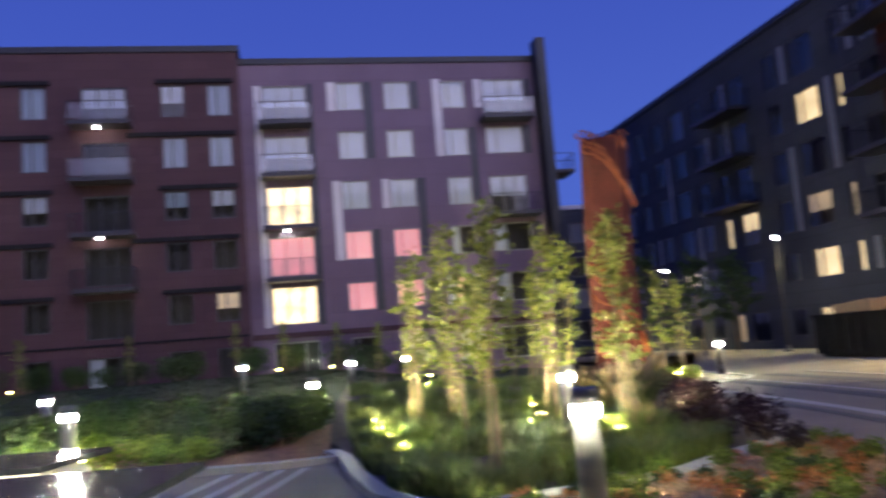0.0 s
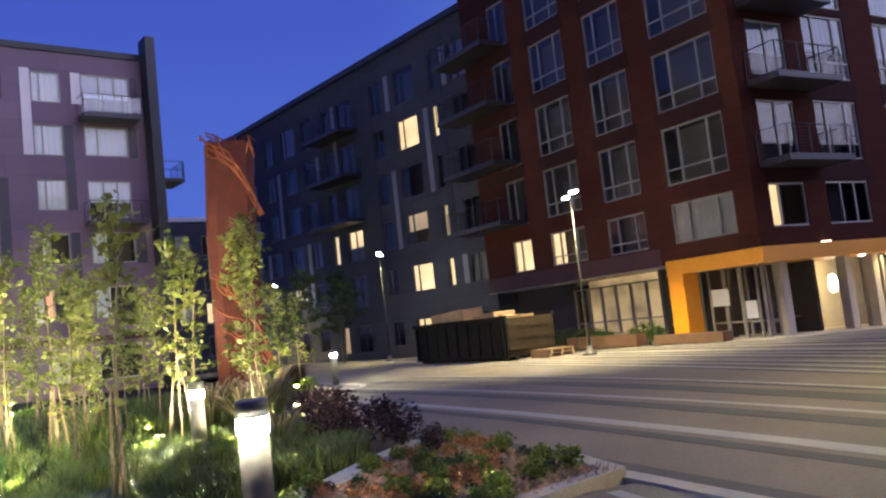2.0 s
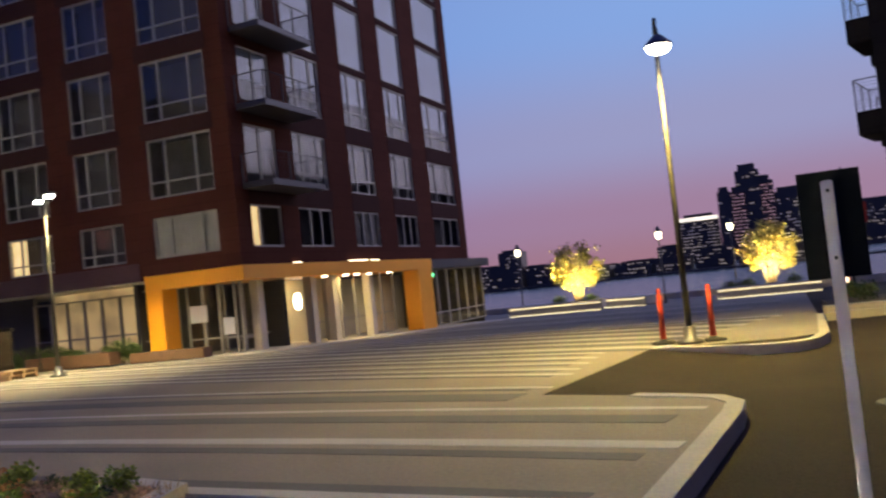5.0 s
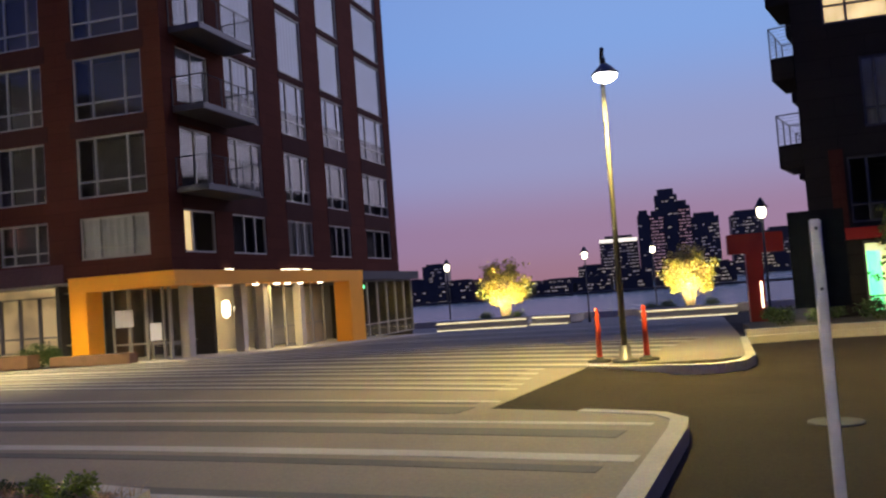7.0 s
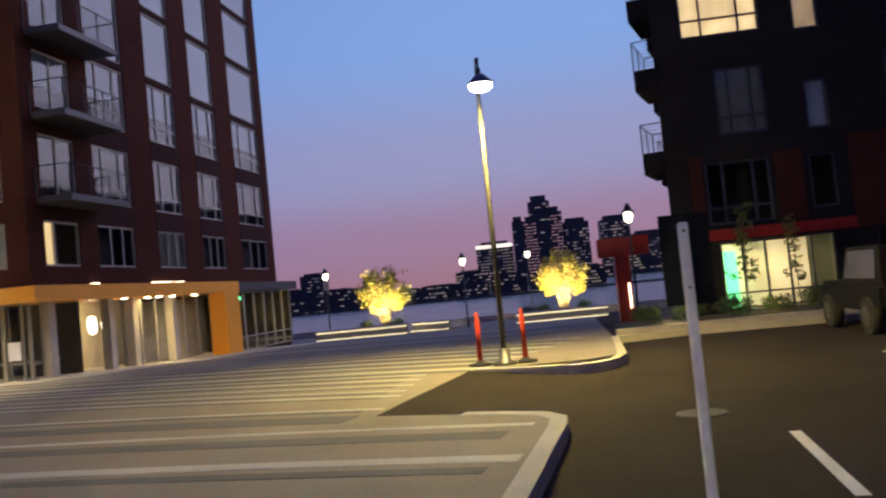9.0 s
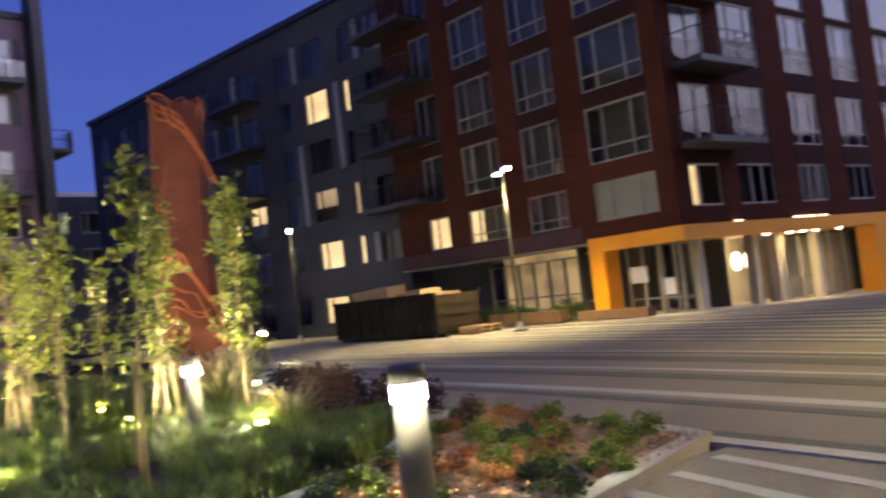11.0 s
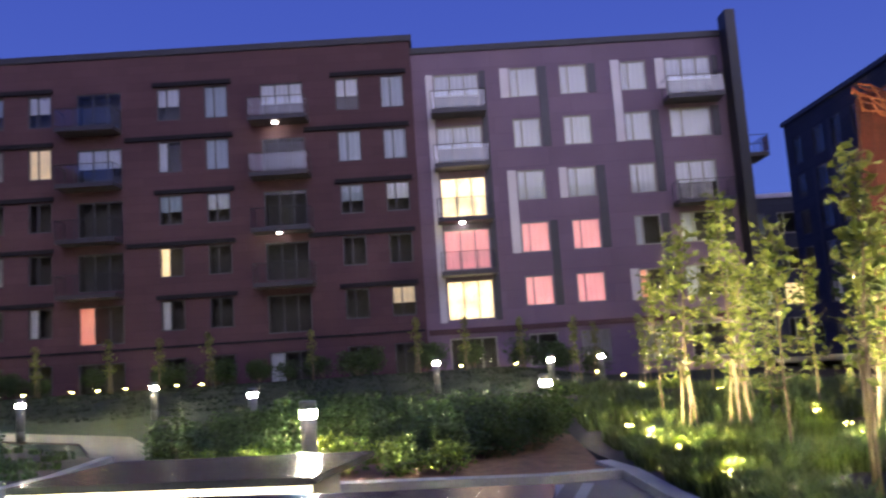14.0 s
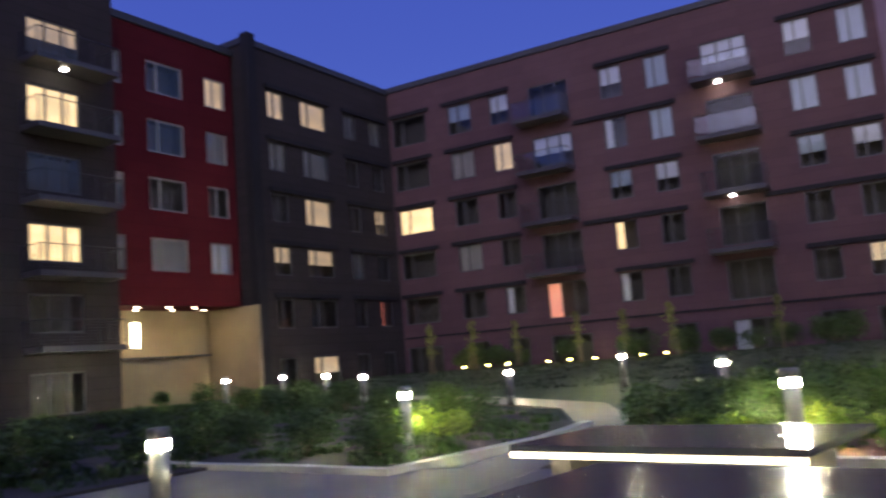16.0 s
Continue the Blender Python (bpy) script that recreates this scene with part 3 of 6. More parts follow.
def ring_frame(w, h, f):
    """A rectangular frame in one piece."""
    bm = bmesh.new()
    out = ((0, 0), (w, 0), (w, h), (0, h))
    inn = ((f, f), (w - f, f), (w - f, h - f), (f, h - f))
    L = [[bm.verts.new((x, y, z)) for x, z in ring] for y in (-0.06, 0.04) for ring in (out, inn)]
    for i in range(4):
        j = (i + 1) % 4
        bm.faces.new((L[0][i], L[0][j], L[1][j], L[1][i]))
        bm.faces.new((L[2][i], L[2][j], L[3][j], L[3][i]))
        bm.faces.new((L[0][i], L[0][j], L[2][j], L[2][i]))
        bm.faces.new((L[1][i], L[1][j], L[3][j], L[3][i]))
    return bm


def window_mesh(w, h, style, fm):
    key = ("w", round(w, 2), round(h, 2), style, fm.name)
    if key not in MESHES:
        f = 0.07
        bm = ring_frame(w, h, f)
        cuts = {"two": (0.42,), "left": (0.3,), "three": (0.36, 0.68), "low": (0.27, 0.74), "door": (0.5,), "one": (), "multi": (0.2, 0.4, 0.6, 0.8)}[style]
        bars = [(c * w - 0.035, c * w + 0.035, f, h - f) for c in cuts]
        if style in ("low", "multi"):
            bars.append((f, w - f, h * 0.27 - 0.03, h * 0.27 + 0.03))
        MESHES[("m",) + key[1:]] = []
        for i, (a, b, c, d) in enumerate(bars):
            bb = bmesh.new()
            box(bb, a, b, -0.05 - 0.003 * (i == len(cuts)), 0.03, c, d)
            MESHES[("m",) + key[1:]].append(mesh_of("mullion", bb, fm))
        MESHES[key] = mesh_of("window", bm, fm)
        MESHES[("p",) + key[1:]] = sheet("pane", f, w - f, f, h - f, M_GLASS)
    return MESHES[key], MESHES[("p",) + key[1:]], MESHES[("m",) + key[1:]]


def blind_mesh(w, h, mat, kind):
    key = ("b", round(w, 2), round(h, 2), mat.name, kind)
    if key not in MESHES:
        bm = bmesh.new()
        if kind == "full":
            cuts = ((0.03, w - 0.03, 0.03, h - 0.03),)
        elif kind == "half":
            cuts = ((0.03, w - 0.03, h * 0.45, h - 0.03),)
        else:
            cuts = ((0.03, w * 0.36, 0.03, h - 0.03),)
        for x0, x1, z0, z1 in cuts:
            n = max(4, int((x1 - x0) / 0.09))
            top, bot = [], []
            for i in range(n + 1):
                x = x0 + (x1 - x0) * i / n
                y = 0.03 * math.sin(i * 1.9)
                top.append(bm.verts.new((x, y, z1)))
                bot.append(bm.verts.new((x, y, z0)))
            for i in range(n):
                bm.faces.new((bot[i], bot[i + 1], top[i + 1], top[i])).smooth = True
        MESHES[key] = mesh_of("curtain", bm, mat)
    return MESHES[key]


KINDS = {
    "blind": (M_BLIND, "full"), "half": (M_BLIND, "half"), "side": (M_BLIND, "part"), "curtain": (M_CURT, "full"), "lit": (M_LIT, "full"),
    "bright": (M_LITB, "full"), "litside": (M_LIT, "part"), "lithalf": (M_LIT, "half"), "sheer": (M_SKYCURT, "full"), "sheerhalf": (M_SKYCURT, "half"), "dim": (M_DIML, "full"), "dimhalf": (M_DIML, "half"), "pink": (M_PINK, "full"), "red": (M_REDL, "part"), "dark": None,
}


def facade(house, m, s0, s1, z0, z1, mat, opens, room=0.9, name="wall", ends=True, fm=M_FRAME):
    """A wall of a house in the plane y = 0 of m, seen from -y, with real openings. opens: (s0, s1, z0, z1, style, kind)."""
    S = sorted({s0, s1, *[o[0] for o in opens], *[o[1] for o in opens]})
    Z = sorted({z0, z1, *[o[2] for o in opens], *[o[3] for o in opens]})
    verts, faces, mats, at = [], [], [], {}

    def vert(*p):
        p = tuple(round(c, 4) for c in p)
        if p not in at:
            at[p] = len(verts)
            verts.append(p)
        return at[p]

    def quad(a, b, c, d, k=0):
        faces.append((vert(*a), vert(*b), vert(*c), vert(*d)))
        mats.append(k)

    for a, b in zip(S, S[1:]):
        for c, d in zip(Z, Z[1:]):
            x, z = (a + b) / 2, (c + d) / 2
            if not any(o[0] < x < o[1] and o[2] < z < o[3] for o in opens):
                quad((a, 0, c), (b, 0, c), (b, 0, d), (a, 0, d))
    for a, b, c, d, *_ in opens:
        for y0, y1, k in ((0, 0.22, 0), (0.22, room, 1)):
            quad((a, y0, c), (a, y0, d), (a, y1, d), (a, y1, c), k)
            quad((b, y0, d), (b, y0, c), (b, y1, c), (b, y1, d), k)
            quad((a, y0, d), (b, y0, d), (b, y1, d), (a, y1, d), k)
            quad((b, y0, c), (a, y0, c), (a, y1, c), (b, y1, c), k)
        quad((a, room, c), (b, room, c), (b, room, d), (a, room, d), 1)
    if ends:
        quad((s0, 0, z0), (s0, 0, z1), (s0, 8, z1), (s0, 8, z0))
        quad((s1, 0, z1), (s1, 0, z0), (s1, 8, z0), (s1, 8, z1))
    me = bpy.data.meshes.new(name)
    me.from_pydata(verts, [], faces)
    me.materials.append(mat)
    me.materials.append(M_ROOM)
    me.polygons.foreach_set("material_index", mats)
    part(name, me, None, house, m=m)
    for a, b, c, d, style, kind in opens:
        frame_me, pane_me, bars = window_mesh(b - a, d - c, style, fm)
        w = part("window", frame_me, None, house, m=m @ pose(a, 0.11, c))
        part("pane", pane_me, None, w)
        for bar in bars:
            part("mullion", bar, None, w)
        if KINDS[kind]:
            mt, cut = KINDS[kind]
            part("curtain", blind_mesh(b - a, d - c, mt, cut), None, w, m=pose(0, 0.09, 0))


def panel(house, m, s0, s1, z0, z1, mat, name="panel", out=0.05, label=""):
    bm = bmesh.new()
    box(bm, s0, s1, -out, 0.02, z0, z1)
    part(name, bm, mat, house, label, m)


def balcony(house, m, s0, s1, z, depth=1.4, glass=True, lit=False, thick=0.24, slab=M_SPAN):
    key = ("balc", round(s1 - s0, 2), depth, glass, thick)
    w = s1 - s0
    if key not in MESHES:
        bm = bmesh.new()
        box(bm, 0, w, -depth, 0, -thick, 0, 0.02)
        MESHES[key] = mesh_of("balcony", bm, slab)
        bm = bmesh.new()
        tube(bm, [(0.02, 0, 1.04), (0.02, -depth + 0.02, 1.04), (w - 0.02, -depth + 0.02, 1.04), (w - 0.02, 0, 1.04)], 0.024, 6)
        MESHES[key + (1,)] = mesh_of("top_rail", bm, M_COPE if not glass else M_POLE)
        bm = bmesh.new()
        box(bm, -0.018, 0.018, -0.018, 0.018, 0, 1.03)
        MESHES[key + (2,)] = mesh_of("post", bm, M_COPE if not glass else M_POLE)
        if glass:
            MESHES[key + (3,)] = sheet("glass_panel", 0.06, w - 0.06, 0.08, 0.98, M_RGLASS, -depth + 0.025)
        else:
            bm = bmesh.new()
            for i in range(8):
                z1 = 0.12 + 0.115 * i
                tube(bm, [(0.02, 0, z1), (0.02, -depth + 0.02, z1), (w - 0.02, -depth + 0.02, z1), (w - 0.02, 0, z1)], 0.006, 4)
            MESHES[key + (3,)] = mesh_of("cable_infill", bm, M_COPE)
    b = part("balcony", MESHES[key], None, house, m=m @ pose(s0, 0, z))
    part("top_rail", MESHES[key + (1,)], None, b)
    n = max(2, round(w / 1.1))
    for x, y in [(0.02 + (w - 0.04) * i / n, -depth + 0.02) for i in range(n + 1)] + [(0.02, -0.03), (w - 0.02, -0.03)]:
        part("post", MESHES[key + (2,)], None, b, m=pose(x, y, 0))
    if glass:
        part("glass_panel", MESHES[key + (3,)], None, b)
    else:
        tagged(part("cable_infill", MESHES[key + (3,)], None, b, "thin steel cables"), kind="stuff")
    if lit:
        bm = bmesh.new()
        box(bm, w * 0.4, w * 0.4 + 0.22, -depth * 0.5, -depth * 0.5 + 0.16, -0.29, -0.25)
        part("downlight", bm, M_HEAD, b, "bright balcony downlight")


def roof(house, m, s0, s1, z, depth=14.0, over=0.12, label=""):
    bm = bmesh.new()
    box(bm, s0 - over, s1 + over, -over, depth, z - 0.05, z + 0.32, 0.02)
    part("roof", bm, M_COPE, house, label, m)


def rows(levels, cols):
    """Openings from (bottom, top) levels and per-column (s0, s1, style, kinds by level)."""
    out = []
    for s0, s1, style, kinds in cols:
        for (a, b), k in zip(levels, kinds):
            if k:
                out.append((s0, s1, a, b, style, k))
    return out


# --- mauve apartment house, facing the garden
PKM = pose(-6.6, 47.9, 0, 0, 0, 5.7)
mauve = thing("apartment_building", pose(0, 0, 0), "mauve-clad apartment block with glass balconies behind the trees", "apartment building", "courtyard apartment blocks")
LV = [(0.7, 2.5), (4.05, 5.72), (7.05, 8.77), (10.05, 11.78), (13.1, 14.82), (16.1, 17.85)]
DOORS = [(0.5, 2.5), (3.5, 5.7), (6.3, 8.6), (9.3, 11.6), (12.3, 14.6), (15.4, 17.7)]
op = rows(LV, [
    (5.55, 7.15, "left", ["dark", "pink", "pink", "blind", "blind", "blind"]),
    (8.45, 10.05, "left", ["curtain", "pink", "pink", "blind", "blind", "blind"]),
    (12.0, 13.5, "left", ["curtain", "red", "side", "blind", "blind", "blind"]),
])
op += rows(DOORS, [(1.15, 3.75, "three", ["dark", "bright", "pink", "bright", "half", "half"])])
op += [(14.6, 17.0, 4.0, 5.75, "left", "side"), (14.6, 17.0, 7.05, 8.8, "left", "side"), (14.6, 17.0, 9.5, 11.75, "three", "half"), (14.6, 17.0, 13.15, 14.87, "left", "blind"), (14.6, 17.3, 15.5, 17.9, "three", "half"), (14.6, 17.0, 0.6, 2.5, "left", "dark")]
facade(mauve, PKM, -0.14, 18.2, -0.5, 19.1, M_MAUVE, op)
roof(mauve, PKM, 0, 18.1, 19.05)
for s0, s1, z0, z1, mt in (
    (5.0, 5.5, 16.1, 17.85, M_PALE), (7.2, 7.7, 13.1, 17.85, M_SPAN), (10.1, 10.55, 16.1, 17.85, M_SPAN), (11.45, 11.95, 13.1, 17.95, M_PALE), (14.05, 14.55, 16.1, 17.9, M_PALE),
    (17.35, 17.7, 15.5, 17.9, M_SPAN), (13.55, 14.0, 10.05, 14.85, M_SPAN), (17.05, 17.5, 13.1, 14.9, M_SPAN), (5.0, 5.5, 7.05, 11.8, M_PALE), (7.95, 8.4, 10.05, 11.8, M_PALE), (10.1, 10.6, 7.05, 11.8, M_SPAN),
    (13.55, 14.0, 4.0, 8.8, M_SPAN), (17.05, 17.6, 7.0, 8.8, M_SPAN), (7.2, 7.65, 4.0, 8.8, M_SPAN), (11.5, 11.95, 4.0, 5.75, M_PALE), (0.7, 1.1, 3.4, 17.7, M_PALE), (3.8, 4.15, 3.4, 17.8, M_SPAN),
):
    panel(mauve, PKM, s0, s1, z0, z1, mt)
panel(mauve, PKM, 18.0, 18.55, -0.5, 20.15, M_COPE, "fin_wall", 1.2, "tall dark fin wall at the corner")
panel(mauve, PKM, 0, 18.0, 2.75, 3.05, M_PLUM, "ledge", 0.12)
for k, z in enumerate((6.15, 9.15, 12.2, 15.3)):
    balcony(mauve, PKM, 0.9, 4.0, z, 1.3, True, k == 1)
for z in (9.35, 15.35):
    balcony(mauve, PKM, 14.3, 17.5, z, 1.3, z > 12)
for z in (12.3,):
    balcony(mauve, PKM @ pose(18.6, 1.0, 0, 0, 0, 90), 0.3, 2.6, z, 2.1, True)

# --- plum wing of the same courtyard
PLM = pose(-6.6, 47.05, 0, 0, 0, 5.7)
plum = thing("apartment_building", pose(0, 0, 0), "plum brick apartment wing with recessed window bands", "apartment building", "courtyard apartment blocks")
LP = [(0.6, 2.45), (3.92, 5.57), (6.85, 8.5), (9.75, 11.42), (12.72, 14.5), (15.7, 17.58)]
op = rows(LP, [
    (-1.8, -0.5, "two", ["dark", "dimhalf", "dark", "half", "sheer", "sheer"]),
    (-4.35, -3.05, "two", ["dark", "dark", "dark", "sheerhalf", "sheer", "half"]),
    (-11.75, -10.45, "two", ["dark", "dark", "dark", "half", "sheer", "sheer"]),
    (-14.4, -13.1, "two", ["dark", "side", "litside", "sheerhalf", "side", "half"]),
    (-21.6, -20.3, "two", ["dark", "side", "dark", "dark", "dim", "half"]),
    (-24.6, -22.95, "two", ["dark", "dark", "curtain", "dark", "curtain", "sheerhalf"]),
    (-28.85, -26.3, "left", ["dark", "dark", "dark", "lit", "dark", "dark"]),
])
DP = [(0.4, 2.4), (3.4, 5.5), (6.3, 8.4), (9.3, 11.3), (12.3, 14.3), (15.4, 17.5)]
op += rows(DP, [(-8.6, -6.2, "three", ["side", "dark", "dark", "dark", "dark", "half"]), (-18.9, -16.4, "three", ["dark", "red", "dark", "dark", "half", "dark"])])
facade(plum, PLM, -29.8, 0, -0.5, 19.6, M_PLUM, op, fm=M_DFRAME)
roof(plum, PLM, -29.8, 0, 19.55)
for i, (a, b) in enumerate(LP[1:]):
    for s0, s1 in ((-4.6, -0.3), (-14.6, -10.2), (-25.0, -20.2), (-29.0, -26.0)):
        off = (0.0, 1.6, 0.0, 1.6, 0.0)[i] if s0 > -20 else 0
        panel(plum, PLM, s0 - off, s1, b + 0.06, b + 0.30, M_HOOD, "window_hood", 0.18)
for s0 in (-9.1, -19.6):
    for k, z in enumerate((6.1, 9.1, 12.15, 15.3)):
        balcony(plum, PLM, s0, s0 + 3.2, z, 1.3, z > 12, s0 > -10 and k in (1, 3))
panel(plum, PLM, -29.0, -0.1, 3.0, 3.12, M_HOOD, "ledge", 0.08)

# --- dark left wing with the crimson entrance bay
LWM = pose(-35.6, 44.1, 0, 0, 0, 93)
wing = thing("apartment_building", pose(0, 0, 0), "charcoal apartment wing with a crimson bay over the lit entrance", "apartment building", "courtyard apartment blocks")
LL = [(0.6, 2.3), (3.9, 5.5), (6.8, 8.4), (9.75, 11.35), (12.6, 14.25), (15.6, 17.2)]
op = rows(LL, [
    (-11.3, -10.0, "two", ["dark", "dark", "dimhalf", "dark", "curtain", "dim"]),
    (-8.6, -6.4, "left", ["dimhalf", "dark", "dimhalf", "dim", "curtain", "dim"]),
    (-4.7, -3.6, "two", ["dark", "dark", "curtain", "dark", "dark", "curtain"]),
    (-2.1, -1.0, "two", ["dark", "red", "dark", "dimhalf", "dark", "curtain"]),
])
facade(wing, LWM, -12.9, 0.4, -0.5, 19.5, M_CHAR, op, fm=M_DFRAME)
roof(wing, LWM, -12.9, 0, 19.45)
for i, (a, b) in enumerate(LL[1:]):
    for s0, s1 in ((-11.5, -6.2), (-4.9, -0.6)):
        panel(wing, LWM, s0, s1, b + 0.06, b + 0.3, M_HOOD, "window_hood", 0.18)
panel(wing, LWM, -13.1, -12.5, -0.5, 19.9, M_HOOD, "fin_wall", 0.5, "dark fin wall at the wing's edge")
CRM = LWM @ pose(0, 0.8, 0)
op = rows(LL[2:], [(-20.9, -20.0, "two", ["curtain", "curtain", "curtain", "curtain"]), (-18.6, -16.45, "left", ["curtain", "dark", "dark", "dark"]), (-15.0, -13.65, "two", ["blind", "dark", "curtain", "dim"])])
facade(wing, CRM, -21.0, -13.1, 5.3, 18.9, M_CRIM, op, name="crimson_wall", ends=False)
roof(wing, CRM, -21.0, -13.1, 18.85)
bm = bmesh.new()
box(bm, -21.0, -13.1, 2.4, 2.7, -0.3, 5.3)
part("entrance_wall", bm, M_TAN, wing, "pale plaster wall behind the entrance", CRM)
bm = bmesh.new()
box(bm, -21.0, -13.1, 0.0, 2.7, 5.15, 5.32)
part("soffit", bm, M_CRIM, wing, "", CRM)
bm = bmesh.new()
box(bm, -19.5, -13.1, 2.25, 2.42, 2.75, 2.85)
part("ledge", bm, M_COPE, wing, "", CRM)
for s, y in ((-19.0, 0.7), (-17.2, 0.7), (-15.6, 0.7), (-18.2, 1.9), (-16.0, 1.9), (-14.0, 1.9)):
    bm = bmesh.new()
    tube(bm, [(s, y, 5.15), (s, y, 5.11)], 0.11, 12)
    part("downlight", bm, M_DOWN, wing, "round recessed downlight", CRM)
bm = bmesh.new()
box(bm, -18.55, -18.15, 1.7, 1.85, 3.3, 4.5, 0.02)
part("wall_lamp", bm, M_LENS, wing, "tall glowing wall lamp", CRM)
bm = bmesh.new()
box(bm, -13.3, -13.12, -1.35, 2.39, -0.3, 5.13)
part("entrance_wall", bm, M_TAN, wing, "pale plaster side wall of the entrance", CRM)
for y in (0.0, 1.3):
    lamp("SPOT", CRM @ Vector((-13.55, y, 4.75)), 220, WARM, 0.03, CRM @ Vector((-13.35, y, 0)), 58, 0.35)
for s in (-17.6, -15.6):
    p = CRM @ Vector((s, 2.12, 4.75))
    lamp("SPOT", p, 260, WARM, 0.02, CRM @ Vector((s, 3.4, 0)), 64, 0.25)
for s in (-18.6, -15.4):
    lamp("SPOT", CRM @ Vector((s, 0.7, 5.05)), 16, WARM, 0.08, CRM @ Vector((s, 0.2, 0)), 100, 0.6)
p = CRM @ Vector((-18.35, 1.2, 4.0))
lamp("POINT", p, 2, WARM, 0.2)
op = rows(LL, [(-25.1, -22.7, "three", ["dark", "dark", "lit", "dark", "lit", "dimhalf"]), (-31.5, -29.0, "three", ["dark", "dim", "dark", "dark", "lit", "dark"])])
facade(wing, LWM, -40, -21.0, -0.5, 19.5, M_CHAR, op, fm=M_DFRAME)
roof(wing, LWM, -40, -21.0, 19.45)
for k, z in enumerate((3.3, 6.3, 9.3, 12.3, 15.2)):
    balcony(wing, LWM, -25.4, -21.6, z, 1.3, False, k == 4)

# --- slate block along the lot
GRM = pose(25.3, 35.8, 0, 0, 0, 276.1)
slate = thing("apartment_building", pose(0, 0, 0), "slate-grey apartment block with staggered windows along the lot", "apartment building", "lot-side apartment blocks")
LG = [(0.55, 2.1), (3.66, 5.28), (6.45, 8.3), (9.25, 11.2), (12.2, 14.05), (14.95, 17.1)]
op = rows(LG, [
    (-1.95, -0.4, "two", ["dark", "curtain", "dark", "dark", "dark", "curtain"]),
    (-3.85, -3.3, "one", ["dark", "lit", "dim", "dark", "lit", "dark"]),
    (-7.35, -5.25, "left", ["lit", "lit", "dimhalf", "dark", "lit", "dark"]),
    (-9.85, -8.75, "two", ["dark", "curtain", "dark", "dark", "dark", "dark"]),
    (-18.9, -17.5, "two", ["dark", "dark", "curtain", "dark", "dark", "dark"]),
    (-22.15, -20.05, "left", ["dark", "dimhalf", "dark", "dark", "dark", "curtain"]),
    (-24.95, -23.5, "two", ["dark", "dark", "dark", "dark", "dark", "dark"]),
    (-27.8, -26.6, "two", ["dark", "dark", "dark", "curtain", "dark", "dark"]),
    (-30.8, -29.2, "two", ["dark", "curtain", "dark", "dark", "dark", "dark"]),
    (-34.2, -32.8, "two", ["dark", "dark", "dark", "dark", "dark", "dark"]),
])
DG = [(0.3, 2.1), (3.3, 5.3), (6.3, 8.3), (9.1, 11.2), (12.0, 14.0), (14.9, 17.0)]
op += rows(DG, [(-15.9, -15.0, "one", ["dim", "dark", "litside", "dark", "dark", "dark"]), (-14.0, -12.2, "door", ["dark", "dark", "lithalf", "dark", "dark", "dark"])])
facade(slate, GRM, -35.5, 0, -1.0, 18.6, M_GREY, op, fm=M_DFRAME)
roof(slate, GRM, -35.5, 0, 18.55, over=0.2)
for s, z0, z1 in ((-2.6, 14.9, 17.1), (-4.6, 9.2, 14.1), (-8.2, 14.9, 17.1), (-8.3, 6.4, 11.2), (-17.2, 12.2, 14.1), (-19.4, 3.7, 8.3), (-23.0, 9.2, 14.1), (-25.6, 6.4, 8.3), (-2.5, 3.7, 5.3), (-14.7, 12.1, 17.0)):
    panel(slate, GRM, s, s + 0.42, z0, z1, M_PALED, "panel", 0.03)
for s, z0, z1 in ((-3.2, 6.4, 17.1), (-10.4, 3.7, 17.1), (-16.9, 14.9, 17.1), (-22.7, 3.7, 8.3), (-28.5, 9.2, 17.1), (-31.4, 3.7, 14.0)):
    panel(slate, GRM, s, s + 0.5, z0, z1, M_COPE, "panel", 0.03)
for z in (9.0, 11.95, 14.9):
    balcony(slate, GRM, -16.3, -11.6, z - 0.1, 1.5, False)
for z in (11.95, 14.9):
    balcony(slate, GRM @ pose(-35.5, 0.5, 0, 0, 0, -90), -3.0, -0.3, z, 1.3, False)

# --- red block at the corner of the lot, with the orange portal
RLM = pose(24.57, 19.0, 0, 0, 0, 270)
RRM = pose(24.57, 19.0, 0, 0, 0, -2.9)
red = thing("apartment_building", pose(0, 0, 0), "dark red panel-clad apartment block over a glazed corner lobby", "apartment building", "lot-side apartment blocks")
LR = [(3.68, 5.22), (5.95, 8.2), (8.85, 11.2), (11.9, 14.2), (14.95, 17.2), (18.0, 20.2)]
op = rows(LR, [
    (-3.8, -0.85, "low", ["curtain", "dark", "dark", "dark", "dark", "dark"]),
    (-7.4, -5.2, "low", ["dark", "dark", "dark", "dark", "dark", "dark"]),
    (-11.2, -8.8, "low", ["litside", "dark", "dark", "dark", "dark", "dark"]),
    (-14.1, -12.6, "two", ["lit", "dark", "dark", "dark", "dark", "dark"]),
])
facade(red, RLM, -16.4, 0, 2.9, 21.5, M_BRICK, op, ends=False)
LRR = [(3.72, 5.35), (6.2, 8.5), (9.35, 11.92), (12.25, 15.2), (15.5, 18.2), (18.5, 20.9)]
op = []
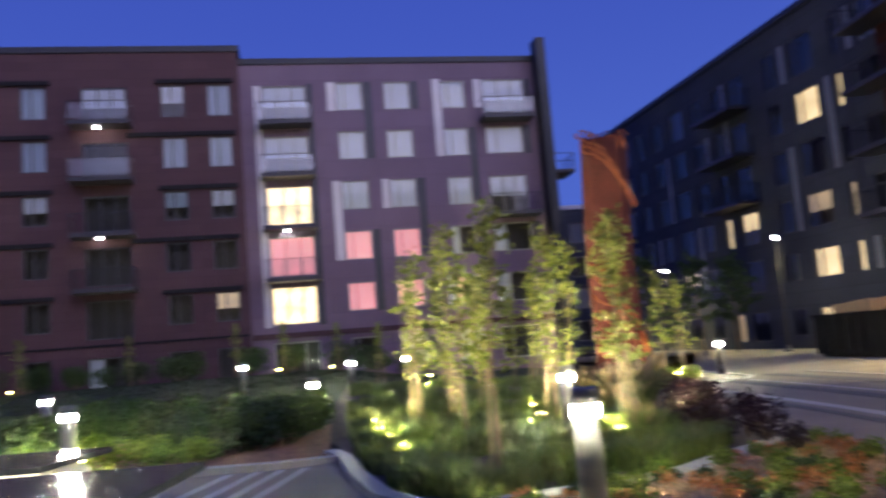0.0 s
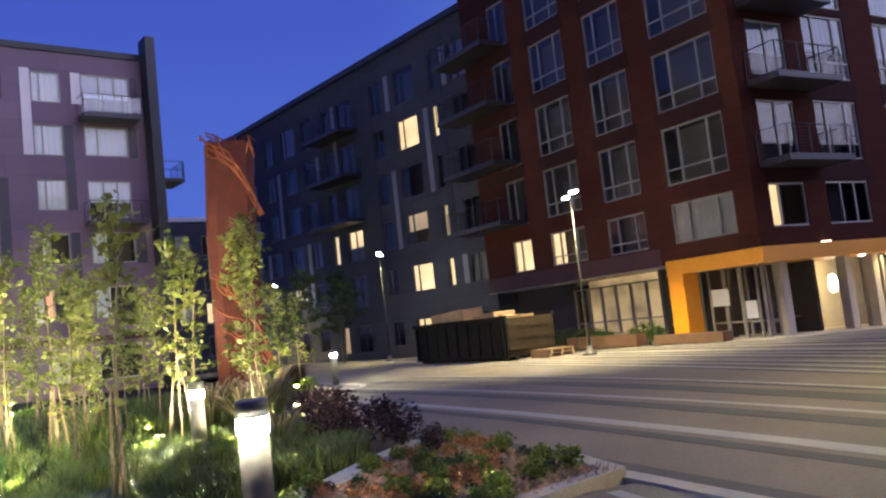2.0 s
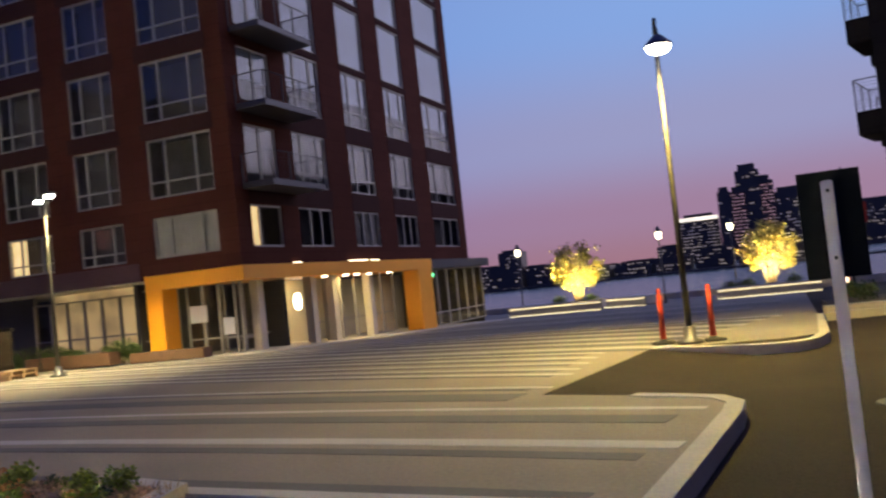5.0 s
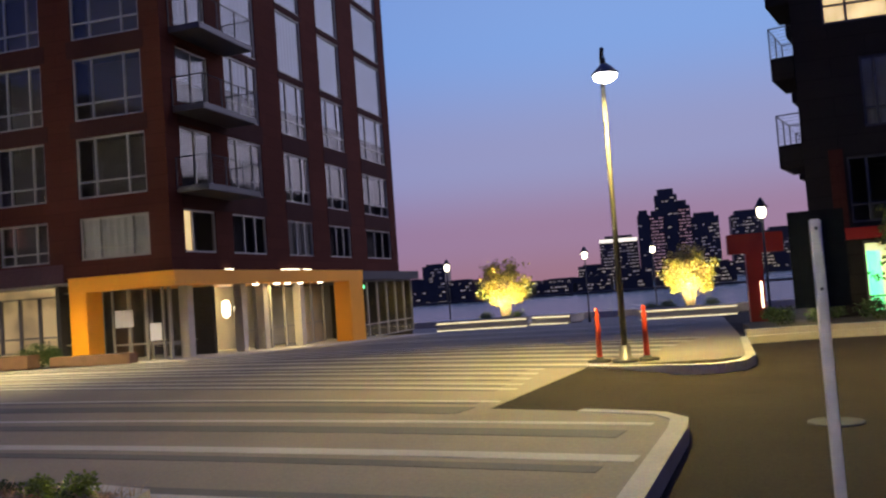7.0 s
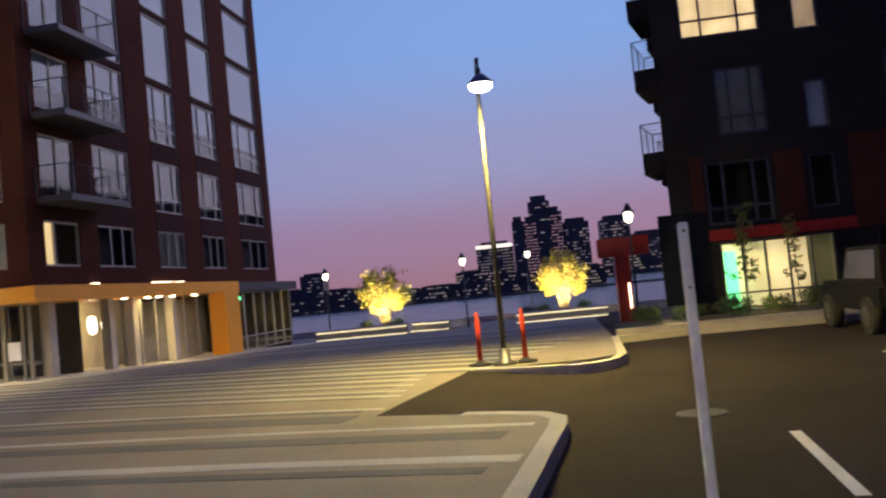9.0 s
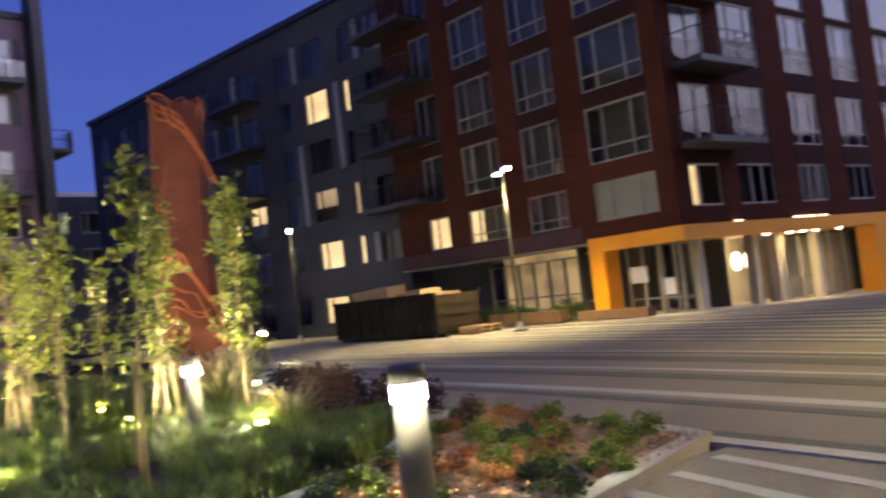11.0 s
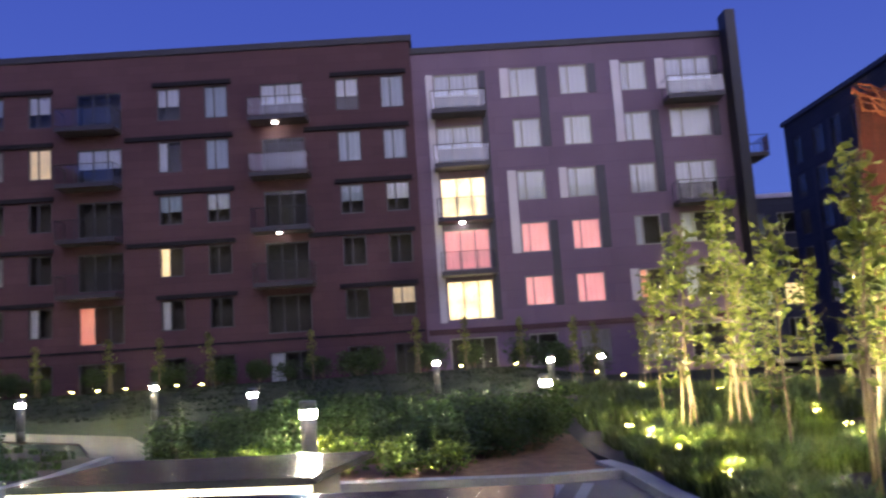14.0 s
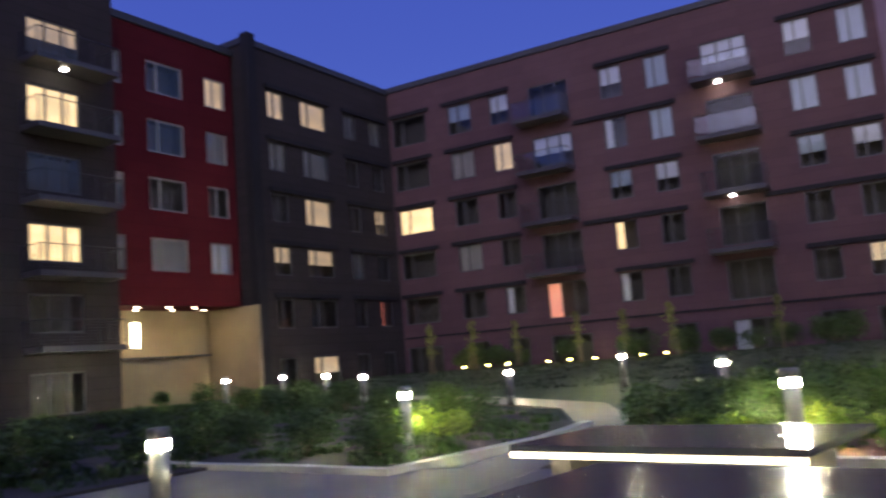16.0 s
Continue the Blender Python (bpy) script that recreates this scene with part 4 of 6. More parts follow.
for s0, s1, kinds in ((4.05, 6.65, ("dark", "dark", "sheerhalf", "sheer", "sheer", "sheerhalf")), (8.6, 11.0, ("curtain", "dark", "sheerhalf", "sheer", "sheer", "sheerhalf")), (12.8, 15.35, ("dark", "dark", "sheerhalf", "sheer", "sheer", "sheer")), (17.4, 21.0, ("dark", "dark", "sheerhalf", "sheer", "sheer", "sheer"))):
    op += [(s0, s1, a, b, "low" if 6 < a < 12 else ("three" if a < 6 else "one"), k) for (a, b), k in zip(LRR, kinds)]
op += [(0.85, 2.85, 3.72, 5.33, "left", "litside")] + rows([(6.0, 8.4), (9.2, 11.4), (12.1, 14.4), (15.2, 17.4), (18.2, 20.4)], [(0.85, 2.9, "door", ["dark", "sheerhalf", "sheer", "sheer", "sheerhalf"])])
facade(red, RRM, 0, 22.0, 2.9, 21.5, M_BRICK, op, ends=False)
bm = bmesh.new()
box(bm, 22.0 - 0.02, 22.0, 0.0, 12, 2.9, 21.5)
part("wall", bm, M_BRICK, red, "", RRM)
bm = bmesh.new()
poly(bm, [(24.4, 35.6), (24.4, 18.85), (46.7, 17.75), (47.2, 32), (40, 36)], 21.45, 21.8)
part("roof", bm, M_COPE, red)
for a, b in zip(LR[1:], LR[2:] + [(21.0, 0)]):
    for s0, s1 in ((-4.0, -0.7), (-7.6, -5.0), (-11.4, -8.6), (-16.2, -12.4)):
        panel(red, RLM, s0, s1, a[1] + 0.03, b[0] - 0.03, M_SPANR, "spandrel", 0.02)
for a, b in zip(LRR, LRR[1:]):
    for s0, s1 in ((0.8, 6.8), (8.5, 11.1), (12.7, 15.5), (17.3, 21.1)):
        panel(red, RRM, s0, s1, a[1] + 0.03, b[0] - 0.03, M_SPANR, "spandrel", 0.02)
panel(red, RLM, -16.3, -4.6, 2.92, 3.6, M_PLUM, "spandrel", 0.03)
for z in (6.1, 9.05, 12.0, 15.0, 18.0):
    balcony(red, RRM, 0.5, 4.1, z, 1.35, False)
for z in (6.2, 9.15, 12.1, 15.1):
    balcony(red, RLM, -17.4, -12.9, z, 1.5, False)
for z in (6.2, 9.15, 12.1, 15.1):
    balcony(red, RRM @ pose(22.0, 2.0, 0, 0, 0, 90), 0.4, 3.0, z, 0.5, False)

# lobby under the red block: floor, glazing, back wall, soffit
bm = bmesh.new()
poly(bm, [(24.0, 35.4), (24.0, 18.2), (25, 17.6), (50, 16.4), (50, 30), (44, 35)], -1.6, lambda x, y: gz(x, y) + 0.04)
part("lobby_floor", bm, M_CONC, red)
bm = bmesh.new()
poly(bm, [(24.6, 35.6), (24.6, 19.05), (46.4, 17.95), (46.9, 32), (40, 36)], 2.86, 2.92)
part("soffit", bm, M_CONC, red)


def glazing(m, s0, s1, z0, z1, step, rail=0.75):
    n = max(1, round((s1 - s0) / step))
    w = (s1 - s0) / n
    for i in range(n):
        g = part("lobby_window", ring_frame(w, z1 - z0, 0.06), M_FRAME, red, "tall lobby glazing in pale metal frames", m @ pose(s0 + i * w, 0, z0))
        bm = bmesh.new()
        box(bm, 0.06, w - 0.06, -0.05, 0.03, rail - 0.03, rail + 0.03)
        part("transom", bm, M_FRAME, g)
        part("pane", sheet("pane", 0.06, w - 0.06, 0.06, z1 - z0 - 0.06, M_GLASS), None, g)


glazing(RLM @ pose(0, 1.2, 0), -3.5, -1.25, -0.3, 2.6, 0.75)
glazing(RRM @ pose(0, 1.2, 0), 1.25, 2.0, -0.4, 2.6, 0.75)
glazing(RRM @ pose(0, 2.6, 0), 2.0, 5.6, -0.4, 2.6, 1.2)
glazing(RRM @ pose(0, 1.2, 0), 5.9, 14.0, -0.5, 2.6, 1.35, 1.0)
glazing(RRM @ pose(0, 0.3, 0), 16.2, 24.6, -0.7, 2.5, 1.4)
glazing(RLM @ pose(0, 1.6, 0), -11.8, -6.2, 0.3, 2.5, 0.9, 0.6)
glazing(RLM @ pose(0, 1.6, 0), -6.2, -4.2, -0.2, 2.6, 1.0)
for m, s0, s1, y, mat, label in (
    (RLM, -11.8, -6.3, 2.6, M_LOBBY, "lobby wall with its own warm glow instead of lamps"), (RLM, -16.3, -11.9, 1.7, M_SPAN, ""), (RLM, -6.2, -4.0, 3.0, M_ROOM, ""), (RLM, -4.0, -1.5, 5.0, M_ROOM, ""), (RRM, 1.0, 5.8, 6.0, M_ROOM, ""),
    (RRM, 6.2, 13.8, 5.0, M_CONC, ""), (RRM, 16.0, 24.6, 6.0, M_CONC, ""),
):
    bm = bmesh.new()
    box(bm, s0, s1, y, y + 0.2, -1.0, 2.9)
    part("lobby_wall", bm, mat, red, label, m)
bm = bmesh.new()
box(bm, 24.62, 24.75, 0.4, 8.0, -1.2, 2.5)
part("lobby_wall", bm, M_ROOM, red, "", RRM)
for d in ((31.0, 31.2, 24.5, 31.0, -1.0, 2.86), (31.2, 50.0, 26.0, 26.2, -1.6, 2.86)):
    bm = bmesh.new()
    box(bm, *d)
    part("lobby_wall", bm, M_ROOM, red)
for s0, s1 in ((3.2, 3.7), (7.6, 9.2), (9.6, 10.3)):
    bm = bmesh.new()
    box(bm, s0, s1, -0.13, -0.05, 3.055, 3.10)
    part("light_strip", bm, M_STRIP, red, "linear lamp on top of the portal beam", RRM)
for s in (2.0, 5.75, 7.5, 10.9):
    bm = bmesh.new()
    box(bm, s - 0.2, s + 0.2, 0.75, 1.15, -0.9, 2.75, 0.02)
    part("column", bm, M_CONC, red, "pale concrete column", RRM)
bm = bmesh.new()
box(bm, 16.0, 25.0, -0.15, 8.0, 2.5, 3.0, 0.03)
part("canopy", bm, M_COPE, red, "flat dark canopy of the glazed annex", RRM)
bm = bmesh.new()
box(bm, 16.6, 17.0, 0.15, 0.2, 2.05, 2.25)
part("exit_sign", bm, M_GREENL, red, "small green exit sign", RRM)
for s in (6.4, 8.2, 9.2, 10.4, 12.5):
    bm = bmesh.new()
    tube(bm, [(s, 0.55, 2.5), (s, 0.55, 2.46)], 0.13, 12)
    part("downlight", bm, M_DOWN, red, "round recessed downlight", RRM)
for s in (8.1, 9.1):
    bm = bmesh.new()
    lathe(bm, [(0.02, 1.2), (0.16, 1.3), (0.2, 1.62), (0.14, 1.95), (0.03, 2.0)], 14)
    part("pendant_lamp", bm, M_LENS, red, "large glowing pendant lamp in the lobby", RRM @ pose(s, 3.2, -0.1))
lamp("AREA", RRM @ Vector((8.9, 2.9, 2.75)), 280, WARM, 2.4, RRM @ Vector((8.9, 2.9, 0)))
lamp("AREA", RRM @ Vector((8.5, 0.4, 2.42)), 170, WARM, 1.6, RRM @ Vector((8.5, 0.3, 0)))
lamp("AREA", RRM @ Vector((20.0, 3.0, 2.4)), 80, WARM, 2.0, RRM @ Vector((20, 3, 0)))
lamp("AREA", RLM @ Vector((-2.8, 3.2, 2.75)), 16, WARM, 1.2, RLM @ Vector((-2.8, 3.2, 0)))

for y0, y1, z0, z1 in ((21.55, 22.35, 1.1, 1.75), (20.35, 20.85, 0.55, 1.2)):
    bm = bmesh.new()
    box(bm, 25.70, 25.705, y0, y1, z0, z1)
    part("notice_sheet", bm, M_BLIND, red, "white paper sheet taped inside the glazing")

# orange portal wrapped round the corner
portal = thing("entrance_portal", pose(0, 0, 0), "bright orange metal portal wrapped round the lobby corner", "portal")
bm = bmesh.new()
poly(bm, [(24.42, 23.3), (24.42, 18.85), (40.75, 18.03), (40.75, 18.6), (24.95, 19.4), (24.95, 23.3)], 2.5, 3.05)
part("beam", bm, M_ORANGE, portal, "orange metal beam")
bm = bmesh.new()
poly(bm, [(24.6, 23.3), (24.6, 19.1), (40.6, 18.3), (40.6, 21.3), (26.0, 21.8), (26.0, 23.3)], 2.52, 2.6)
part("soffit", bm, M_ORANGE, portal)
bm = bmesh.new()
box(bm, -4.3, -3.55, 0.0, 0.9, -0.1, 2.5, 0.02)
part("post", bm, M_ORANGE, portal, "", RLM @ pose(0, -0.15, 0))
bm = bmesh.new()
box(bm, 14.4, 16.1, -0.02, 0.9, -0.75, 2.5, 0.02)
part("post", bm, M_ORANGE, portal, "", RRM @ pose(0, -0.15, 0))

# --- grey-blue block far behind, between the two others
far_house = thing("apartment_building", pose(0, 0, 0), "distant blue-grey building with a pale roof edge", "apartment building")
FHM = pose(14, 80, 0, 0, 0, 4)
facade(far_house, FHM, 0, 14, -1, 14.2, M_GREY, rows([(1.0, 3.0), (4.2, 6.2), (7.4, 9.4), (10.8, 12.8)], [(0.8, 2.2, "two", ["dark", "curtain", "dark", "blind"]), (3.4, 5.4, "left", ["lit", "dark", "blind", "dark"]), (6.6, 8.0, "two", ["dark", "blind", "dark", "blind"]), (9.2, 11.2, "left", ["dark", "lit", "dark", "dark"])]))
bm = bmesh.new()
box(bm, -0.2, 14.2, -0.2, 9, 14.2, 14.6)
part("roof", bm, M_PALE, far_house, "pale roof edge", FHM)

# --- unseen plain blocks, added to shade low floors and darken window reflections
bm = bmesh.new()
box(bm, -60, 40, -40, -26, -6.0, 26.0)
box(bm, -60, -50, -26, 6, -0.5, 24.0)
solid("wall_south", bm, M_CHAR, "unseen plain dark blocks added to shade low floors and reflections", "wall", kind="structure")
bm = bmesh.new()
box(bm, 92, 230, -70, -46, -6.0, 23.0)
solid("wall_east", bm, M_CHAR, "unseen plain dark block added for dark reflections in low windows", "wall", kind="structure")

# --- black block beyond the drive, with a red portal
BKM = pose(26.0, -2.2, 0, 0, 0, 270)
black = thing("apartment_building", pose(0, 0, 0), "black-clad apartment block over a warmly lit shop window", "apartment building", "lot-side apartment blocks")
op = [(1.4, 4.9, -0.1, 2.2, "multi", "dark"), (6.2, 9.5, -0.1, 2.2, "multi", "dark"), (1.2, 3.2, 2.75, 4.75, "low", "dark"), (4.4, 5.2, 3.0, 4.7, "one", "dark"), (1.8, 3.3, 5.6, 7.75, "low", "curtain"), (4.5, 5.2, 5.5, 7.1, "one", "blind"),
      (0.9, 3.4, 8.85, 11.0, "low", "lit"), (4.4, 5.2, 8.7, 10.3, "one", "dim"), (1.2, 3.2, 11.9, 14.0, "low", "dark"), (1.2, 3.2, 15.0, 17.0, "low", "dark"), (7.0, 9.0, 5.6, 7.75, "low", "dark"), (7.0, 9.0, 2.75, 4.75, "low", "dark"), (7.0, 9.0, 8.85, 11.0, "low", "dark")]
facade(black, BKM, 0, 22, -1.2, 19.0, M_BLACK, op, room=3.0, ends=False, fm=M_DFRAME)
bm = bmesh.new()
box(bm, -0.02, 22, 0.02, 4.2, 18.98, 19.3)
part("roof", bm, M_COPE, black, "", BKM)
bm = bmesh.new()
poly(bm, [(26.2, -2.22), (40, -6.4), (40, -24), (29.4, -24), (29.4, -3.4)], -1.5, 18.98)
part("wall", bm, M_BLACK, black)
panel(black, BKM, 0.90, 5.60, 2.25, 2.6, M_REDMET, "fascia", 0.1, "dark red fascia over the shop")
panel(black, BKM, 5.60, 8.00, 2.25, 5.2, M_BRICK, "panel", 0.04)
panel(black, BKM, 3.35, 4.20, 2.7, 4.9, M_BRICK, "panel", 0.04)
panel(black, BKM, 0.70, 1.10, 2.6, 5.0, M_BRICK, "panel", 0.04)
for z in (5.75, 8.8, 11.4, 14.3):
    for y in (3.0, 7.4):
        balcony(black, BKM @ pose(0.28 * y, y, 0, 0, 0, -90 - 17), -2.6, 0.0, z, 1.15, False, False, 0.8, M_BLACK)
for s0, s1, label in ((1.45, 4.85, "shop interior wall with its own warm glow"),):
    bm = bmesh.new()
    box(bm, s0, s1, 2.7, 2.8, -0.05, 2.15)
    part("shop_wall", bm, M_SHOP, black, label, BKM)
bm = bmesh.new()
box(bm, 2.0, 2.35, 2.2, 2.5, -0.05, 1.9)
part("display_cabinet", bm, M_GREENL, black, "glowing green display cabinet", BKM)
lamp("AREA", BKM @ Vector((3.2, 1.5, 2.1)), 50, WARM, 1.6, BKM @ Vector((3.2, 1.2, 0)))

red_portal = thing("entrance_portal", pose(0, 0, 0), "red metal portal at the waterfront entrance", "portal")
for name, dims in (("beam", (38.8, 39.6, -3.0, -0.6, 2.3, 3.2)), ("post", (38.8, 39.6, -2.05, -1.35, -1.4, 2.3))):
    bm = bmesh.new()
    box(bm, *dims, 0.02)
    part(name, bm, M_REDMET, red_portal)
bm = bmesh.new()
box(bm, 38.75, 38.8, -1.95, -1.86, -0.2, 1.0)
part("light_strip", bm, M_STRIP, red_portal, "white light strip on the red post")


# ---------------------------------------------------------------- lamps
def street_lamp(x, y, h, turn, power, label, wide=160, crook=False, tone=(1.0, 0.80, 0.36)):
    g = gz(x, y)
    t = thing("street_lamp", pose(x, y, g, 0, 0, turn), label, "street lamp", "lot lamps")
    bm = bmesh.new()
    lathe(bm, [(0.26, 0.0), (0.26, 0.06), (0.12, 0.09), (0.11, 0.3), (0.075, 0.32)], 14)
    part("base", bm, M_BOLL, t)
    bm = bmesh.new()
    tube(bm, [(0, 0, 0.3), (0, 0, h * 0.5), (0, 0, h)], [0.06, 0.05, 0.04], 12)
    part("pole", bm, M_POLE, t)
    if crook:
        bm = bmesh.new()
        tube(bm, [(0, 0, h - 0.1), (0, 0, h + 0.2), (-0.06, 0, h + 0.42), (-0.3, 0, h + 0.52), (-0.6, 0, h + 0.42), (-0.7, 0, h + 0.2), (-0.7, 0, h + 0.1)], 0.028, 8)
        part("arm", bm, M_POLE, t, "curved crook arm")
        bm = bmesh.new()
        lathe(bm, [(0.05, h + 0.12), (0.12, h + 0.06), (0.24, h - 0.06), (0.25, h - 0.1), (0.2, h - 0.1)], 16)
        hd = part("lamp_head", bm, M_BOLL, t, "", pose(-0.7, 0, 0))
        bm = bmesh.new()
        lathe(bm, [(0.22, h - 0.105), (0.2, h - 0.17), (0.12, h - 0.22), (0.03, h - 0.235)], 16)
        part("diffuser", bm, M_HEAD, hd, "bright hanging diffuser")
        at = t.matrix_basis @ Vector((-0.7, 0, h - 0.3))
        lamp("SPOT", at, power, AMBER, 0.15, (at.x, at.y, g), wide, 0.5)
        return
    for sx in (-1, 1):
        bm = bmesh.new()
        tube(bm, [(0, 0, h - 0.1), (sx * 0.18, 0, h - 0.02), (sx * 0.4, 0, h)], 0.03, 8)
        part("arm", bm, M_POLE, t)
        bm = bmesh.new()
        box(bm, sx * 0.62 - 0.26, sx * 0.62 + 0.26, -0.15, 0.15, h - 0.03, h + 0.06, 0.02)
        hd = part("lamp_head", bm, M_BOLL, t)
        bm = bmesh.new()
        box(bm, sx * 0.62 - 0.2, sx * 0.62 + 0.2, -0.11, 0.11, h - 0.07, h - 0.032)
        part("diffuser", bm, M_HEAD, hd, "bright LED diffuser")
    for sx in (-1, 1):
        at = t.matrix_basis @ Vector((sx * 0.62, 0, h - 0.12))
        lamp("SPOT", at, power / 2, tone, 0.2, (at.x, at.y, g), wide, 0.5)


street_lamp(15.1, 2.95, 5.5, 8, 4600, "tall lot lamp with a bright hanging head between delineators", 165, True)
street_lamp(18.95, 22.2, 5.6, 60, 6800, "tall lot lamp with two LED heads beside the dumpster", 128)
street_lamp(20.8, 40.0, 5.8, 60, 1900, "tall lot lamp with two LED heads before the slate block", 104)
street_lamp(20.6, 55.5, 5.6, 60, 1500, "far lot lamp with two LED heads by the slate block", 112)


def bollard_parts():
    t = thing("bollard_light", pose(1.57, 6.2, 0.08), "round bronze bollard light with a dark cap, glowing", "bollard light", "garden bollard lights")
    bm = bmesh.new()
    lathe(bm, [(0.108, 0.0), (0.108, 0.26), (0.104, 0.266), (0.1, 0.267)], 24)
    part("post", bm, M_BOLL, t, "bronze painted metal post")
    bm = bmesh.new()
    lathe(bm, [(0.110, 0.262), (0.110, 0.280)], 24)
    part("band", bm, M_CORE, t)
    bm = bmesh.new()
    lathe(bm, [(0.103, 0.268), (0.103, 0.903)], 24)
    part("reflector", bm, M_CORE, t, "pale reflector lit from above")
    bm = bmesh.new()
    lathe(bm, [(0.103, 0.905), (0.1045, 0.92), (0.1055, 0.994), (0.1, 0.999)], 24)
    part("diffuser", bm, M_RING, t, "glowing lamp ring")
    bm = bmesh.new()
    lathe(bm, [(0.09, 1.0), (0.114, 1.002), (0.113, 1.11), (0.1, 1.125)], 24)
    part("cap", bm, M_BOLL, t)
    return t


first = bollard_parts()
for x, y, p in ((2.9, 12.4, 9), (-1.3, 18.1, 9), (-4.56, 12.95, 14), (-13.0, 27.0, 8), (-8.1, 21.5, 8), (-4.5, 29.6, 0), (-0.75, 29.2, 8), (1.4, 34.7, 0), (-11.8, 14.4, 14), (-21.2, 23.8, 8), (-27.0, 22.6, 10), (-30.4, 28.6, 0), (-15.0, 23.3, 8), (-24.9, 25.8, 0), (-9.27, 7.32, 14), (11.0, 25.6, 30)):
    copy_thing(first, pose(x, y, gz(x, y) + 0.03))


def uplight(x, y, power, aim=(0, 0), lit=True):
    g = gz(x, y) + 0.04
    t = thing("garden_uplight", pose(x, y, g), "small black garden uplight, lit yellow", "garden light", "garden uplights")
    bm = bmesh.new()
    tube(bm, [(0, 0, 0), (0, 0, 0.08)], 0.015, 6)
    part("stake", bm, M_BOLL, t)
    bm = bmesh.new()
    lathe(bm, [(0.035, 0.07), (0.05, 0.1), (0.055, 0.19), (0.05, 0.19)], 12)
    part("housing", bm, M_BOLL, t)
    bm = bmesh.new()
    lathe(bm, [(0.05, 0.19), (0.085, 0.21), (0.07, 0.235), (0.02, 0.245)], 12)
    part("lens", bm, M_SPOT, t, "bright yellow lens")
    if lit:
        lamp("SPOT", (x, y, g + 0.29), power * 3.0, LIME, 0.04, (x + aim[0], y + aim[1], g + 1.9), 150, 0.6)


for x, y, p, aim in ((0.2, 13.3, 330, (0.6, 1.2)), (0.3, 11.0, 170, (0.8, 0.6)), (2.94, 14.9, 220, (-0.5, 0.3)), (3.45, 11.7, 260, (0.6, 0.9)), (2.4, 12.9, 160, (-0.6, 0.4)), (0.0, 16.5, 260, (0.6, 0.8)), (0.05, 14.7, 200, (0.6, 0.2)), (1.76, 27.0, 260, (0.4, 0.5)), (3.6, 25.4, 260, (0.5, 0.4)), (3.3, 17.2, 110, (-0.4, 0.8)), (6.3, 17.3, 30, (0.0, 1.2)), (9.0, 24.0, 380, (0.3, 0.6)), (-12.5, 15.2, 420, (0.4, 0.6)), (-29.5, 25.6, 260, (0.2, 0.5)), (-4.7, 13.8, 120, (-0.3, 0.6))):
    uplight(x, y, p, aim)
for x, y in ((-26.8, 38), (-25.3, 38), (-24.1, 38), (-21.9, 38.2), (-20.6, 38), (-19.4, 38.2), (-18.1, 38), (-17.0, 38.2), (-15.8, 38), (-4.4, 40), (-1.9, 40), (1.6, 39), (2.6, 38)):
    uplight(x, y, 25, (0, 0.3), x in (-26.8, -21.9, -17.0, -4.4, 1.6))


